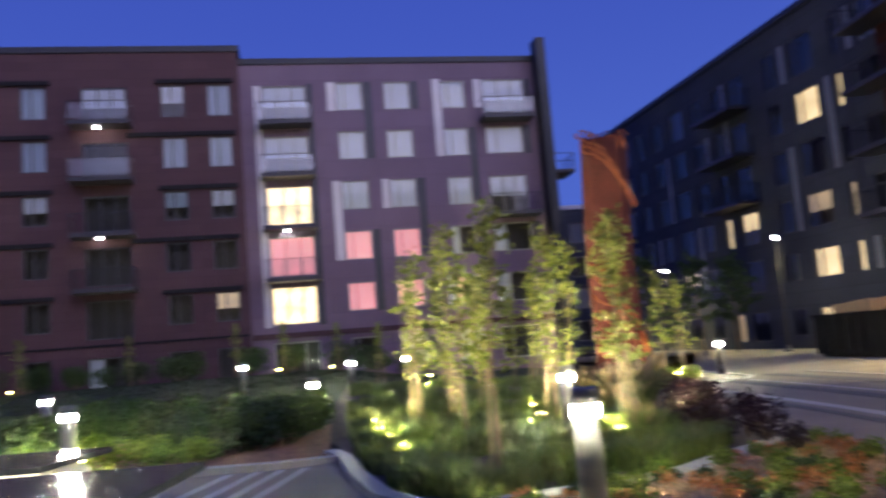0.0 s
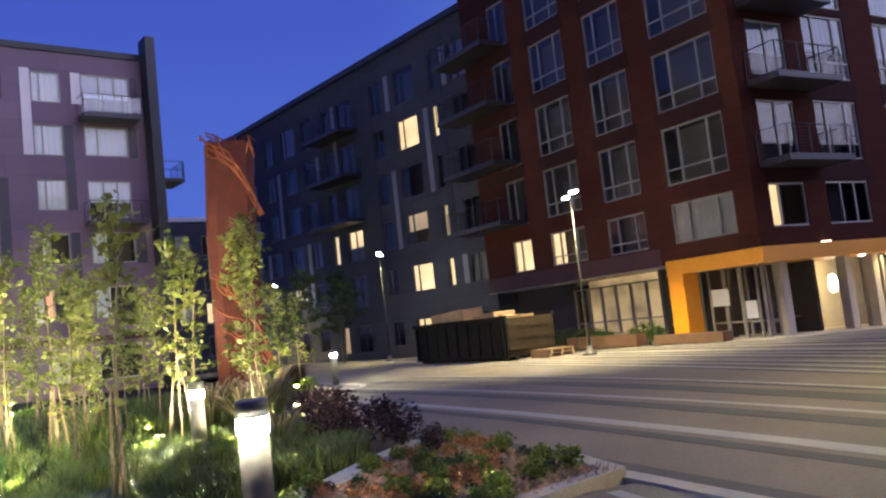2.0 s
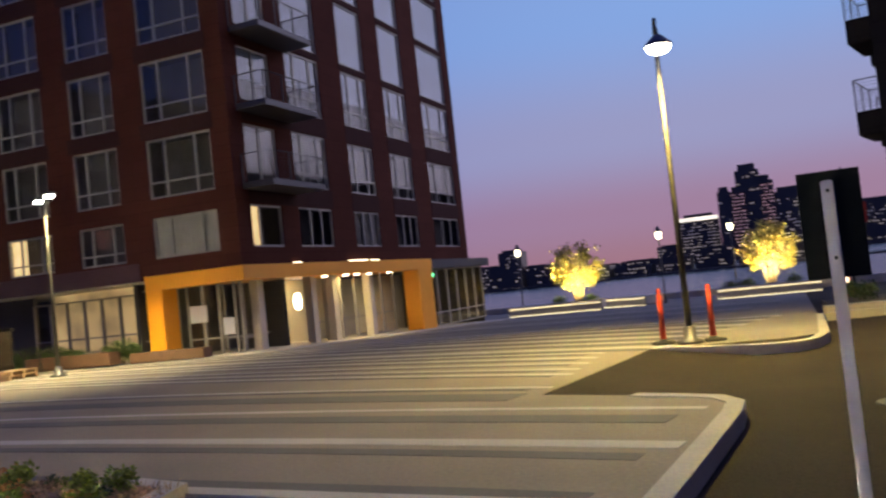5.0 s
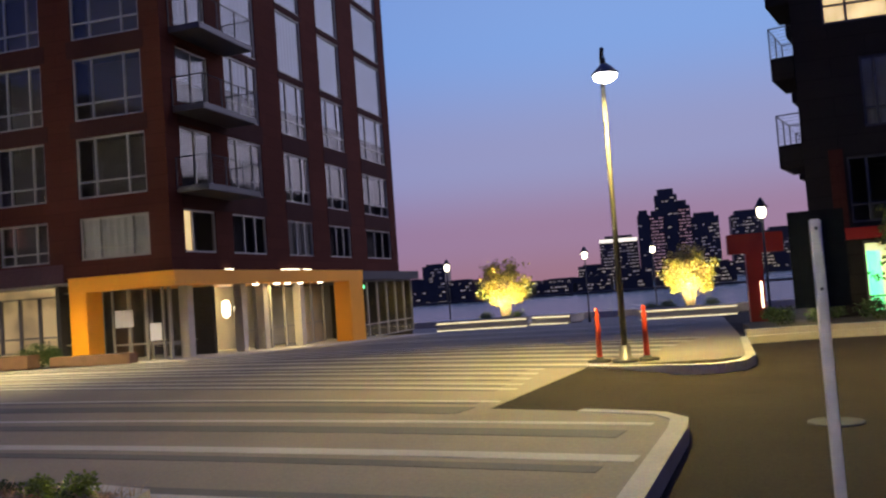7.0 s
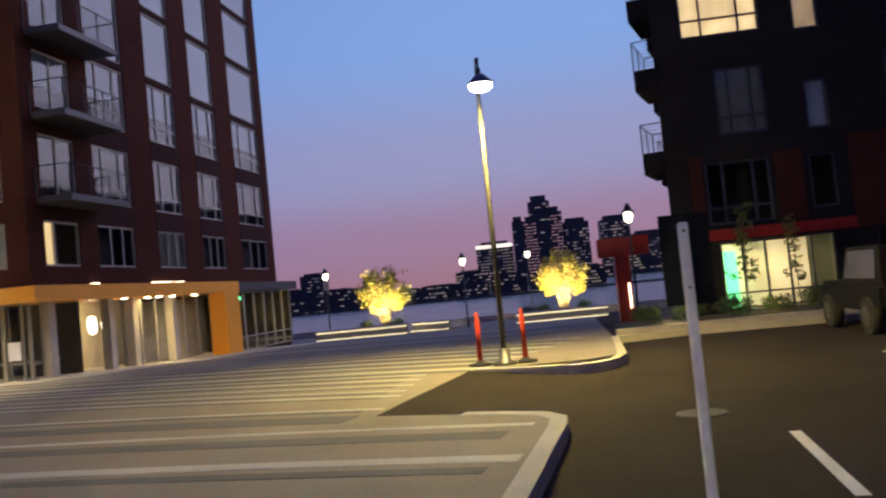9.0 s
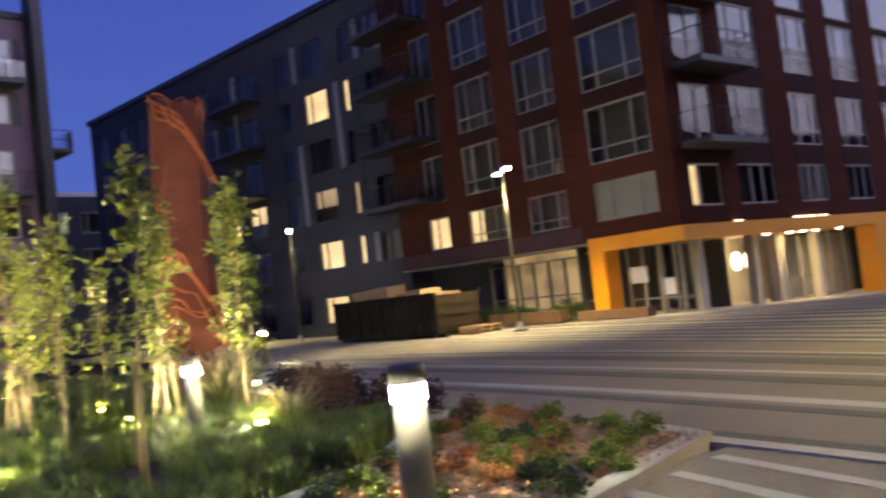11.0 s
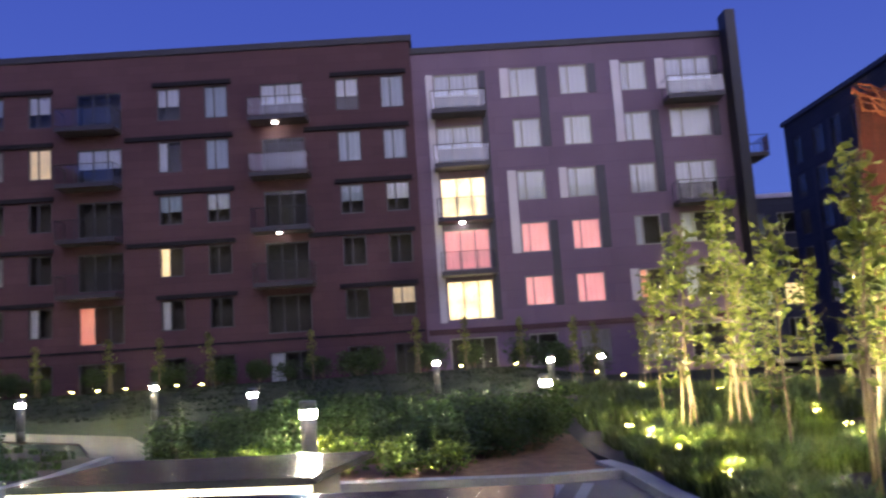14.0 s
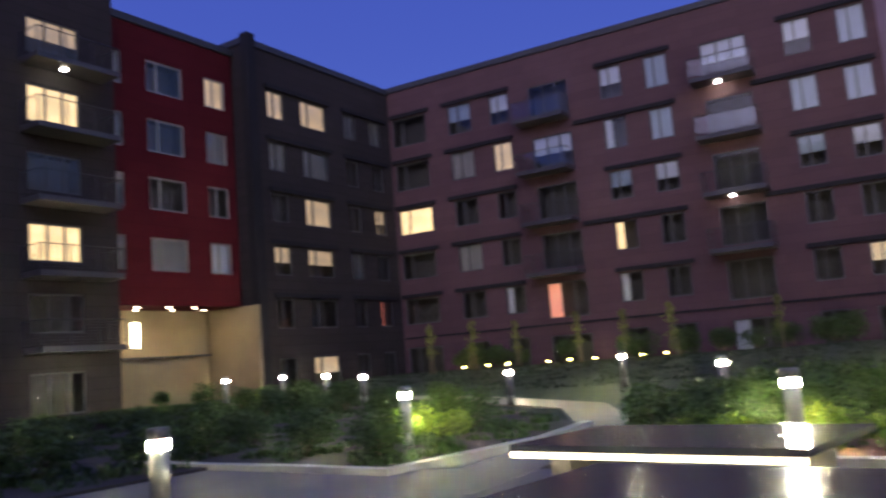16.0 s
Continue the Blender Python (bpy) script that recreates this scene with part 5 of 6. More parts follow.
# ---------------------------------------------------------------- sculpture
def sculpture():
    t = thing("sculpture", pose(5.55, 18.3, 0.05, 0, 0, -8), "tall rust-red steel column sculpture wound with glowing tendrils", "sculpture")
    bm = bmesh.new()
    # a folded plate, open at the back, tapering and leaning as it rises
    rings = []
    outline = [(-0.56, 0.30), (-0.58, -0.06), (-0.40, -0.30), (0.30, -0.32), (0.52, -0.12), (0.54, 0.30), (0.44, 0.30), (0.42, -0.02), (0.24, -0.20), (-0.34, -0.18), (-0.48, 0.0), (-0.46, 0.30)]
    for i in range(25):
        z = 5.95 * i / 24
        k = 0.97 - 0.05 * (i / 24)
        lean = 0.10 * (i / 24) + 0.03 * math.sin(z * 1.3)
        rings.append([bm.verts.new((x * k + lean, y * k + 0.02 * math.sin(z * 2 + x * 3), z + (0.10 * math.sin(x * 9) + 0.07 * math.sin(x * 23) if i == 24 else 0))) for x, y in outline])
    n = len(outline)
    for a, b in zip(rings, rings[1:]):
        for k in range(n):
            bm.faces.new((a[k], a[(k + 1) % n], b[(k + 1) % n], b[k]))
    bm.faces.new(rings[0][::-1])
    bm.faces.new(rings[-1])
    part("column", bm, M_CORTEN, t, "rusted steel plate column")
    rnd = random.Random(7)
    for z0, z1, x0, x1, count in ((5.9, 4.3, -0.44, 0.62, 5), (3.1, 1.0, -0.5, 0.6, 7), (2.1, 1.05, -0.45, 0.58, 3)):
        for c in range(count):
            bm = bmesh.new()
            pts = []
            ph, dz = rnd.uniform(0, 6), rnd.uniform(-0.25, 0.35)
            for i in range(19):
                u = i / 18
                x = x0 + (x1 - x0) * (u ** rnd.uniform(0.98, 1.02)) + 0.05 * math.sin(ph + u * 9)
                z = z0 + dz * (1 - u) + (z1 - z0) * (0.55 * u + 0.45 * u ** 3) + 0.06 * math.sin(ph * 2 + u * 12)
                y = -0.40 - 0.10 * math.sin(u * math.pi) - 0.03 * math.sin(ph + u * 15) + (0.14 if u < 0.08 else 0)
                pts.append((x, y, z))
            tube(bm, pts, [0.022 - 0.012 * i / 18 for i in range(19)], 6)
            part("tendril", bm, M_TENDRIL, t, "bent bare metal rod")
    for c in range(6):
        bm = bmesh.new()
        x = -0.4 + 0.2 * c
        tube(bm, [(x, -0.25, 5.65), (x + rnd.uniform(-0.1, 0.1), -0.28, 6.0), (x + rnd.uniform(-0.2, 0.2), -0.2, 6.15), (x + rnd.uniform(-0.3, 0.3), -0.1, 6.05)], 0.018, 6)
        part("tendril", bm, M_TENDRIL, t)
    return t


sculpture()
lamp("SPOT", (6.3, 16.9, 0.25), 60, (1.0, 0.55, 0.16), 0.05, (5.9, 18.1, 1.9), 50, 0.9)


# ---------------------------------------------------------------- lot: dumpster, delineators, sign, bench, bikes
def dumpster():
    t = thing("dumpster", pose(17.65, 25.1, 0.0, 0, 0, 1), "black steel roll-off dumpster heaped with boards and cardboard", "dumpster")
    L, W, H = 6.4, 2.3, 1.55
    for name, d in (("side_wall", (0, 0.08, 0, L, 0.18, H)), ("side_wall", (W - 0.08, W, 0, L, 0.18, H)), ("end_wall", (0.08, W - 0.08, 0, 0.08, 0.18, H)), ("end_wall", (0.08, W - 0.08, L - 0.08, L, 0.18, H)), ("floor_plate", (0, W, 0, L, 0.12, 0.18))):
        bm = bmesh.new()
        box(bm, *d, 0.01)
        part(name, bm, M_DUMPLIT if name == "end_wall" else M_DUMP, t, "end wall coloured brown for the lamp light on it" if name == "end_wall" else "")
    for k in range(9):
        bm = bmesh.new()
        box(bm, -0.07, 0.0, 0.12 + k * 0.75, 0.24 + k * 0.75, 0.2, H - 0.08, 0.01)
        part("rib", bm, M_DUMP, t)
    for k in range(3):
        bm = bmesh.new()
        box(bm, 0.05, W - 0.05, -0.07, 0.0, 0.35 + k * 0.42, 0.47 + k * 0.42, 0.01)
        part("rib", bm, M_DUMPLIT, t)
    for d in ((-0.08, 0.1, -0.05, L + 0.05), (W - 0.1, W + 0.08, -0.05, L + 0.05)):
        bm = bmesh.new()
        box(bm, d[0], d[1], d[2], d[3], H, H + 0.1, 0.02)
        part("top_rail", bm, M_DUMP, t)
    for x in (0.25, W - 0.4):
        bm = bmesh.new()
        box(bm, x, x + 0.15, -0.1, L, 0.0, 0.12)
        part("skid", bm, M_DUMP, t)
    for y in (0.4, L - 0.5):
        for x in (0.1, W - 0.25):
            bm = bmesh.new()
            tube(bm, [(x, y, 0.11), (x + 0.14, y, 0.11)], 0.11, 14)
            part("roller", bm, M_RUBBER, t)
    return t


dumpster()
rnd = random.Random(3)
for k, (x, y, lx, ly, h, rz, mat, name, label) in enumerate((
    (18.6, 29.6, 1.2, 1.9, 0.75, 12, M_CARD, "cardboard_box", "large flattened cardboard box lying in the dumpster"), (18.9, 27.2, 0.9, 1.5, 0.5, -15, M_CARD, "cardboard_box", "torn cardboard box lying in the dumpster"),
    (18.5, 26.2, 1.3, 0.22, 0.3, 20, M_WOOD, "timber_board", "loose timber board heaped in the dumpster"), (18.8, 25.9, 1.4, 0.2, 0.38, -8, M_WOOD, "timber_board", "loose timber board heaped in the dumpster"),
    (19.0, 28.4, 0.3, 1.8, 0.42, 30, M_WOOD, "timber_board", "loose timber board heaped in the dumpster"), (18.8, 28.3, 1.6, 5.2, 0.0, 0, M_CARD, "rubbish_heap", "flat heap of rubbish filling the dumpster"))):
    bm = bmesh.new()
    z = 1.25 if name == "rubbish_heap" else 1.32
    box(bm, -lx / 2, lx / 2, -ly / 2, ly / 2, 0 if name != "rubbish_heap" else -1.05, max(h, 0.1), 0.02)
    for v in bm.verts:
        v.co += Vector((rnd.uniform(-0.03, 0.03), rnd.uniform(-0.03, 0.03), rnd.uniform(-0.05, 0.05)))
    solid(name, bm, mat, label, name.split("_")[-1], m=pose(x, y, z, rnd.uniform(-5, 5), rnd.uniform(-5, 5), rz))


def pallet(x, y, z, rz, n):
    t = thing("pallet", pose(x, y, z, 0, 0, rz), "weathered wooden pallet stacked beside the dumpster", "pallet", "pallets by the dumpster")
    for k in range(7):
        bm = bmesh.new()
        box(bm, -0.6, 0.6, -0.5 + k * 0.155, -0.4 + k * 0.155, 0.12, 0.145)
        part("board", bm, M_WOOD, t)
    for x0 in (-0.6, -0.05, 0.5):
        bm = bmesh.new()
        box(bm, x0, x0 + 0.1, -0.5, 0.53, 0.0, 0.12)
        part("bearer", bm, M_WOOD, t)


for k in range(2):
    pallet(19.1, 24.35, 0.0 + 0.15 * k, 3 + 4 * k, k)


def delineator(x, y):
    t = thing("delineator_post", pose(x, y, gz(x, y) + 0.005), "orange plastic delineator post on a black rubber base", "delineator", "delineators by the lamp")
    bm = bmesh.new()
    lathe(bm, [(0.24, 0.0), (0.23, 0.04), (0.08, 0.06), (0.06, 0.1)], 12)
    part("base", bm, M_RUBBER, t)
    bm = bmesh.new()
    lathe(bm, [(0.055, 0.08), (0.05, 0.92), (0.03, 0.95), (0.045, 1.0), (0.03, 1.05)], 12)
    part("tube", bm, M_DELIN, t)


delineator(15.27, 3.45)
delineator(15.25, 2.55)

sign = thing("street_sign", pose(2.72, 1.36, 0.0), "dark square sign seen from behind on a pale square post", "sign")
bm = bmesh.new()
box(bm, -0.022, 0.022, -0.022, 0.022, 0, 1.80, 0.005)
part("post", bm, M_PALE, sign)
bm = bmesh.new()
box(bm, 0.024, 0.03, -0.12, 0.105, 1.42, 1.84)
part("sign_panel", bm, M_SIGN, sign, "dark blank back of the sign")
for z in (1.5, 1.76):
    bm = bmesh.new()
    tube(bm, [(-0.026, 0, z), (0.036, 0, z)], 0.008, 6)
    part("bolt", bm, M_POLE, sign)

bm = bmesh.new()
lathe(bm, [(0.3, 0.0), (0.3, 0.012), (0.26, 0.013), (0.25, 0.008)], 24)
solid("manhole_cover", bm, M_COPE, "round dark iron cover set in the asphalt", "manhole cover", m=pose(8.9, 0.35, -0.16))
for pts in ([(5.1, -0.08), (7.5, -0.3)], [(10.2, -3.2), (13.5, -3.5)]):
    bm = bmesh.new()
    strip(bm, pts, 0.11, -0.3, -0.155)
    solid("road_marking", bm, M_LINE, "white painted bay line on the asphalt", "road marking", kind="structure")

# planter with bench before the lobby, and hoops for bicycles
bm = bmesh.new()
box(bm, 22.6, 23.2, 23.6, 27.6, -0.05, 0.42, 0.02)
solid("planter_wall", bm, M_DWOOD, "low timber-faced planter wall before the lobby", "planter")
bm = bmesh.new()
box(bm, 22.7, 23.2, 19.6, 22.8, -0.05, 0.30, 0.02)
solid("planter_wall", bm, M_DWOOD, "low dark timber planter before the lobby glazing", "planter")
for k in range(4):
    bm = bmesh.new()
    pts = [(0, 0.32 * math.cos(a), 0.42 + 0.36 * math.sin(a)) for a in np.linspace(-0.45, math.pi + 0.45, 15)]
    pts = [(0, pts[0][1] * 0.9, 0)] + pts + [(0, pts[-1][1] * 0.9, 0)]
    tube(bm, pts, 0.022, 8)
    solid("bike_rack_hoop", bm, M_POLE, "round galvanised bicycle hoop before the lobby", "bike rack", "bike hoops", m=pose(21.6, 25.4 + 0.75 * k, 0, 0, 0, 10))


# ---------------------------------------------------------------- tables in the garden
def garden_table(x0, x1, y0, y1, top, rz, lit, label):
    t = thing("garden_table", pose((x0 + x1) / 2, (y0 + y1) / 2, 0, 0, 0, rz), label, "table", "garden tables")
    hx, hy = (x1 - x0) / 2, (y1 - y0) / 2
    bm = bmesh.new()
    box(bm, -hx, hx, -hy, hy, top - 0.07, top, 0.008)
    part("tabletop", bm, M_STONE, t, "dark polished stone top")
    for sx in (-1, 1):
        bm = bmesh.new()
        box(bm, sx * hx * 0.72 - 0.12, sx * hx * 0.72 + 0.12, -hy * 0.7, hy * 0.7, 0, top - 0.07, 0.01)
        part("leg", bm, M_CONC, t)
    bm = bmesh.new()
    box(bm, -0.12, 0.12, -hy * 0.6, hy * 0.6, 0, top - 0.07, 0.01)
    part("leg", bm, M_CONC, t)
    if lit:
        bm = bmesh.new()
        box(bm, -hx + 0.02, hx - 0.02, -hy - 0.012, -hy + 0.02, top - 0.13, top - 0.075)
        part("light_strip", bm, M_STRIP, t, "white LED strip under the edge")
    return t


garden_table(-6.6, -3.5, 9.6, 11.45, 0.65, -7, True, "long dark stone table with an LED strip under its edge")
garden_table(-4.95, -1.65, 6.1, 8.05, 0.72, -4, False, "long dark polished stone table beside the walk")
for x in (-6.0, -4.3):
    bm = bmesh.new()
    box(bm, -0.28, 0.28, -0.2, 0.2, 0, 0.36, 0.03)
    solid("stool", bm, M_CONC, "low pale concrete block stool by the table", "stool", "concrete stools", m=pose(x, 12.0, 0, 0, 0, -7))


# ---------------------------------------------------------------- planting
def leaf_mesh(name, spots, mat, size, rnd, droop=0.0):
    """Many small folded leaves at given spots."""
    verts, faces = [], []
    for p in spots:
        s = size * rnd.uniform(0.6, 1.3)
        d = Vector((rnd.uniform(-1, 1), rnd.uniform(-1, 1), rnd.uniform(-0.7, 0.7) - droop)).normalized()
        u = d.cross(Vector((rnd.uniform(-1, 1), rnd.uniform(-1, 1), rnd.uniform(-1, 1)))).normalized()
        w = d.cross(u)
        o = len(verts)
        P = Vector(p)
        verts += [tuple(P), tuple(P + d * s * 0.55 + u * s * 0.32 + w * s * 0.08), tuple(P + d * s * 1.1), tuple(P + d * s * 0.55 - u * s * 0.32 + w * s * 0.08)]
        faces += [(o, o + 1, o + 2), (o, o + 2, o + 3)]
    me = bpy.data.meshes.new(name)
    me.from_pydata(verts, [], faces)
    me.materials.append(mat)
    return me


def young_tree(seed, h, leaves, mat, stakes, label, spread=0.37, size=0.118, low=0.3, stems=1):
    rnd = random.Random(seed)
    t = thing("young_tree", pose(0, 0, -50), label, "tree", "young garden trees")
    bm = bmesh.new()
    spots = []
    for st in range(stems):
        lean = Vector((rnd.uniform(-0.10, 0.10), rnd.uniform(-0.10, 0.10), 0)) * (1 if stems == 1 else 3.2)
        off = Vector((rnd.uniform(-0.1, 0.1), rnd.uniform(-0.1, 0.1), 0)) * (stems - 1)
        hh = h * rnd.uniform(0.85, 1.0) if st else h
        axis = [off + Vector((0, 0, hh * k / 8)) + lean * (k / 8) * hh * 0.5 + Vector((rnd.uniform(-1, 1), rnd.uniform(-1, 1), 0)) * 0.025 * k / 4 for k in range(9)]
        tube(bm, axis, [0.026 * (1 - 0.085 * k) * (h / 3.2) for k in range(9)], 7)
        for b in range(18 if stems == 1 else 10):
            u = low + (1 - low) * (b + rnd.random()) / (18 if stems == 1 else 10)
            k = min(7, int(u * 8))
            base = axis[k].lerp(axis[k + 1], u * 8 - k)
            a = b * 2.4 + rnd.uniform(-0.5, 0.5)
            r = spread * (1.15 - u) ** 0.6 * rnd.uniform(0.55, 1.15) * (h / 3.2)
            tip = base + Vector((math.cos(a) * r, math.sin(a) * r, r * rnd.uniform(0.35, 1.0)))
            mid = base.lerp(tip, 0.5) + Vector((0, 0, -0.04))
            tube(bm, [base, mid, tip], [0.012, 0.008, 0.004], 5, False)
            per = leaves / (18 * stems) * rnd.uniform(0.4, 1.6)
            twigs = rnd.choice((2, 3, 3, 4))
            for w in range(twigs):
                q = 0.25 + 0.75 * (w + rnd.random()) / twigs
                c = base.lerp(mid, q * 2) if q < 0.5 else mid.lerp(tip, min(1.1, q * 2 - 1))
                c = c + Vector((rnd.gauss(0, 0.05), rnd.gauss(0, 0.05), rnd.gauss(0, 0.05))) * (h / 3.2)
                sc = size * rnd.uniform(0.3, 0.5)
                for _ in range(int(per / twigs)):
                    spots.append(c + Vector((rnd.gauss(0, sc), rnd.gauss(0, sc), rnd.gauss(0, sc))))
        for _ in range(int(leaves * 0.10 / stems)):
            k = rnd.uniform(0.7, 1.03)
            spots.append(off + lean * k * hh * 0.5 + Vector((rnd.gauss(0, 0.06), rnd.gauss(0, 0.06), hh * k)))
    part("trunk", bm, M_BARK, t)
    part("crown", leaf_mesh("crown", spots, mat, size, rnd), None, t)
    for s in range(stakes):
        bm = bmesh.new()
        a = s * math.pi * 2 / max(stakes, 1) + seed
        tube(bm, [(0.2 * math.cos(a), 0.2 * math.sin(a), 0), (0.06 * math.cos(a), 0.06 * math.sin(a), 1.25)], 0.02, 6)
        part("stake", bm, M_STAKE, t, "slanting timber stake")
    return t


kinds = [
    young_tree(1, 3.3, 330, M_LEAF, 2, "slender staked young tree with sparse green leaves"),
    young_tree(2, 3.7, 360, M_LEAF, 2, "slender staked young tree with sparse green leaves", 0.42),
    young_tree(3, 2.9, 290, M_LEAF, 0, "slender young tree with leafy upright limbs", 0.44),
    young_tree(4, 3.4, 480, M_LEAF, 0, "bushy young tree with dense green leaves", 0.56),
    young_tree(5, 2.3, 280, M_LEAF, 2, "small staked sapling on the lawn", 0.4),
]
SPOTS = ((0.75, 15.2, 0, 1.0), (1.45, 15.0, 1, 1.0), (1.0, 19.0, 2, 1.0), (1.3, 12.3, 2, 1.0), (1.45, 10.35, 0, 1.0), (3.9, 12.9, 3, 1.0), (3.85, 18.6, 2, 1.0), (3.7, 15.5, 0, 1.0), (4.2, 13.6, 1, 0.92), (2.9, 13.3, 0, 1.02), (2.2, 17.4, 3, 0.85), (1.9, 21.5, 1, 0.9), (3.0, 23.5, 3, 0.9), (3.6, 20.8, 2, 1.0), (5.0, 25.5, 1, 1.0), (9.0, 25.2, 3, 0.95), (9.9, 25.8, 2, 1.05), (8.2, 27.5, 1, 1.0), (2.7, 19.4, 1, 0.9))
rnd = random.Random(11)
used = set()
for x, y, k, s in SPOTS + ((0.3, 33.0, 4, 1.0), (1.6, 38.6, 4, 1.0), (-4.2, 40.5, 4, 1.05), (-1.6, 40.6, 4, 1.0), (-6.5, 41, 4, 1.1), (3.2, 36, 4, 1.15), (-15.6, 38.6, 4, 1.05), (-18.0, 38.6, 4, 1.0), (-20.3, 38.6, 4, 1.05), (-23.8, 38.6, 4, 1.0), (-26.6, 38.6, 4, 1.1), (-11.5, 41, 4, 1.0), (-28.5, 37.5, 4, 1.1)):
    m = pose(x, y, gz(x, y) + 0.03, 0, 0, rnd.uniform(0, 360))
    if k not in used:
        used.add(k)
        kinds[k].matrix_basis = m
        kinds[k].scale = (s, s, s)
    else:
        c = copy_thing(kinds[k], m)
        c.scale = (s, s, s)

# larger trees before the slate block
big = young_tree(21, 5.2, 1800, M_LEAFD, 0, "dark leafy street tree before the slate block", 1.0, 0.16, 0.35)
big.matrix_basis = pose(17.5, 42.5, 0)
tagged(big, group="street trees")
for x, y, s in ((20.2, 44.5, 1.0), (16.0, 46.5, 1.1), (21.8, 47.5, 0.95), (14.5, 38.5, 0.7)):
    c = copy_thing(big, pose(x, y, 0, 0, 0, x * 40))
    c.scale = (s, s, s)


def shrub(name, seed, r, h, n, mat, size, label, group):
    rnd = random.Random(seed)
    spots = []
    lobes = [(rnd.uniform(-0.5, 0.5) * r, rnd.uniform(-0.5, 0.5) * r, rnd.uniform(0.35, 0.75) * h, rnd.uniform(0.35, 0.6) * r) for _ in range(7)]
    for _ in range(n):
        lx, ly, lz, lr = rnd.choice(lobes)
        d = Vector((rnd.gauss(0, 1), rnd.gauss(0, 1), rnd.gauss(0, 1))).normalized() * lr * rnd.uniform(0.55, 1.1)
        spots.append((lx + d.x, ly + d.y, max(0.03, lz + d.z * h / r * 0.7)))
    t = thing(name, pose(0, 0, -50), label, "shrub", group)
    part("foliage", leaf_mesh("foliage", spots, mat, size, rnd), None, t)
    bm = bmesh.new()
    for k in range(6):
        lx, ly, lz, lr = lobes[k]
        tube(bm, [(0, 0, 0), (lx * 0.5, ly * 0.5, lz * 0.5), (lx, ly, lz)], [0.014, 0.01, 0.005], 5)
    part("branching", bm, M_BARK, t)
    return t


def plant(kinds, places):
    used = set()
    for i, (x, y, s) in enumerate(places):
        k = i % len(kinds)
        m = pose(x, y, gz(x, y) + 0.04, 0, 0, rnd.uniform(0, 360))
        if k not in used:
            used.add(k)
            kinds[k].matrix_basis = m
            c = kinds[k]
        else:
            c = copy_thing(kinds[k], m)
        c.scale = (s, s, s)


def inside(pts, x, y):
    hit = False
    for (x0, y0), (x1, y1) in zip(pts, pts[1:] + pts[:1]):
        if (y0 > y) != (y1 > y) and x < (x1 - x0) * (y - y0) / (y1 - y0) + x0:
            hit = not hit
    return hit


green = [shrub("shrub", 31 + k, 0.75, 0.95, 1500, M_LEAFD, 0.085, "rounded dark green shrub in the mulched bed", "garden shrubs") for k in range(3)]
places = []
while len(places) < 34:
    x, y = rnd.uniform(-8.4, -0.9), rnd.uniform(13.6, 20.2)
    if inside(BED_LEFT, x, y) and abs(x + 4.56) + abs(y - 12.9) > 1.2:
        places.append((x, y, rnd.uniform(0.6, 1.0)))
while len(places) < 74:
    x, y = rnd.uniform(-32, -10.2), rnd.uniform(12.4, 25)
    if inside(BED_FAR, x, y) and inside(BED_FAR, x + 0.6, y):
        places.append((x, y, rnd.uniform(0.6, 1.05)))
while len(places) < 100:
    x, y = rnd.uniform(-27, -14.9), rnd.uniform(3.5, 11.4)
    places.append((x, y, rnd.uniform(0.7, 1.1)))
for k in range(22):
    places.append((rnd.uniform(-6.8, -1.2), rnd.uniform(14.3, 18.5), rnd.uniform(0.7, 1.0)))
for k in range(26):
    places.append((rnd.uniform(-33, 6), rnd.uniform(42.3, 44.0) + 0.1 * 0, rnd.uniform(0.9, 1.5)))
for k in range(14):
    places.append((rnd.uniform(22.9, 23.8), rnd.uniform(23.4, 34), rnd.uniform(0.5, 0.9)))
plant(green, places)

lime = [shrub("shrub", 51 + k, 0.5, 0.5, 800, M_LEAFL, 0.07, "low lime-green spreading shrub at the kerb", "lime shrubs") for k in range(2)]
plant(lime, [(-3.6, 13.6, 1.0), (-2.9, 13.5, 0.9), (-4.3, 13.7, 1.1), (-5.4, 13.7, 1.0), (-12.4, 15.2, 1.2), (-13.0, 16.4, 1.3), (-11.9, 16.0, 1.0), (0.15, 11.5, 0.5), (0.35, 12.2, 0.5), (0.2, 15.6, 0.6), (3.3, 12.3, 0.6), (2.6, 15.2, 0.6), (0.4, 14.1, 0.5), (2.2, 26.6, 0.9), (-28.8, 25.9, 1.1), (8.6, 24.4, 0.9), (9.4, 24.1, 0.8), (3.0, 27.0, 0.9), (-6.4, 13.6, 0.9), (-7.3, 13.5, 0.7)] + [(x + dx, y + dy, 0.36) for x, y in ((0.2, 13.3), (0.3, 11.0), (2.94, 14.9), (3.45, 11.7), (2.4, 12.9), (0.0, 16.5), (0.05, 14.7), (1.76, 27.0), (3.6, 25.4), (3.3, 17.2)) for dx, dy in ((0.3, 0.16), (-0.22, 0.3), (0.12, 0.42))])
purple = [shrub("shrub", 61 + k, 0.45, 0.75, 800, M_LEAFP, 0.07, "dark purple-leaved shrub beside the lot", "purple shrubs") for k in range(2)]
plant(purple, [(4.6, 11.6, 1.0), (4.9, 12.4, 1.0), (5.0, 11.0, 0.9), (4.4, 10.7, 0.8), (5.3, 13.4, 1.0), (4.9, 10.2, 0.7), (5.5, 14.5, 1.0), (4.8, 9.3, 0.5)])
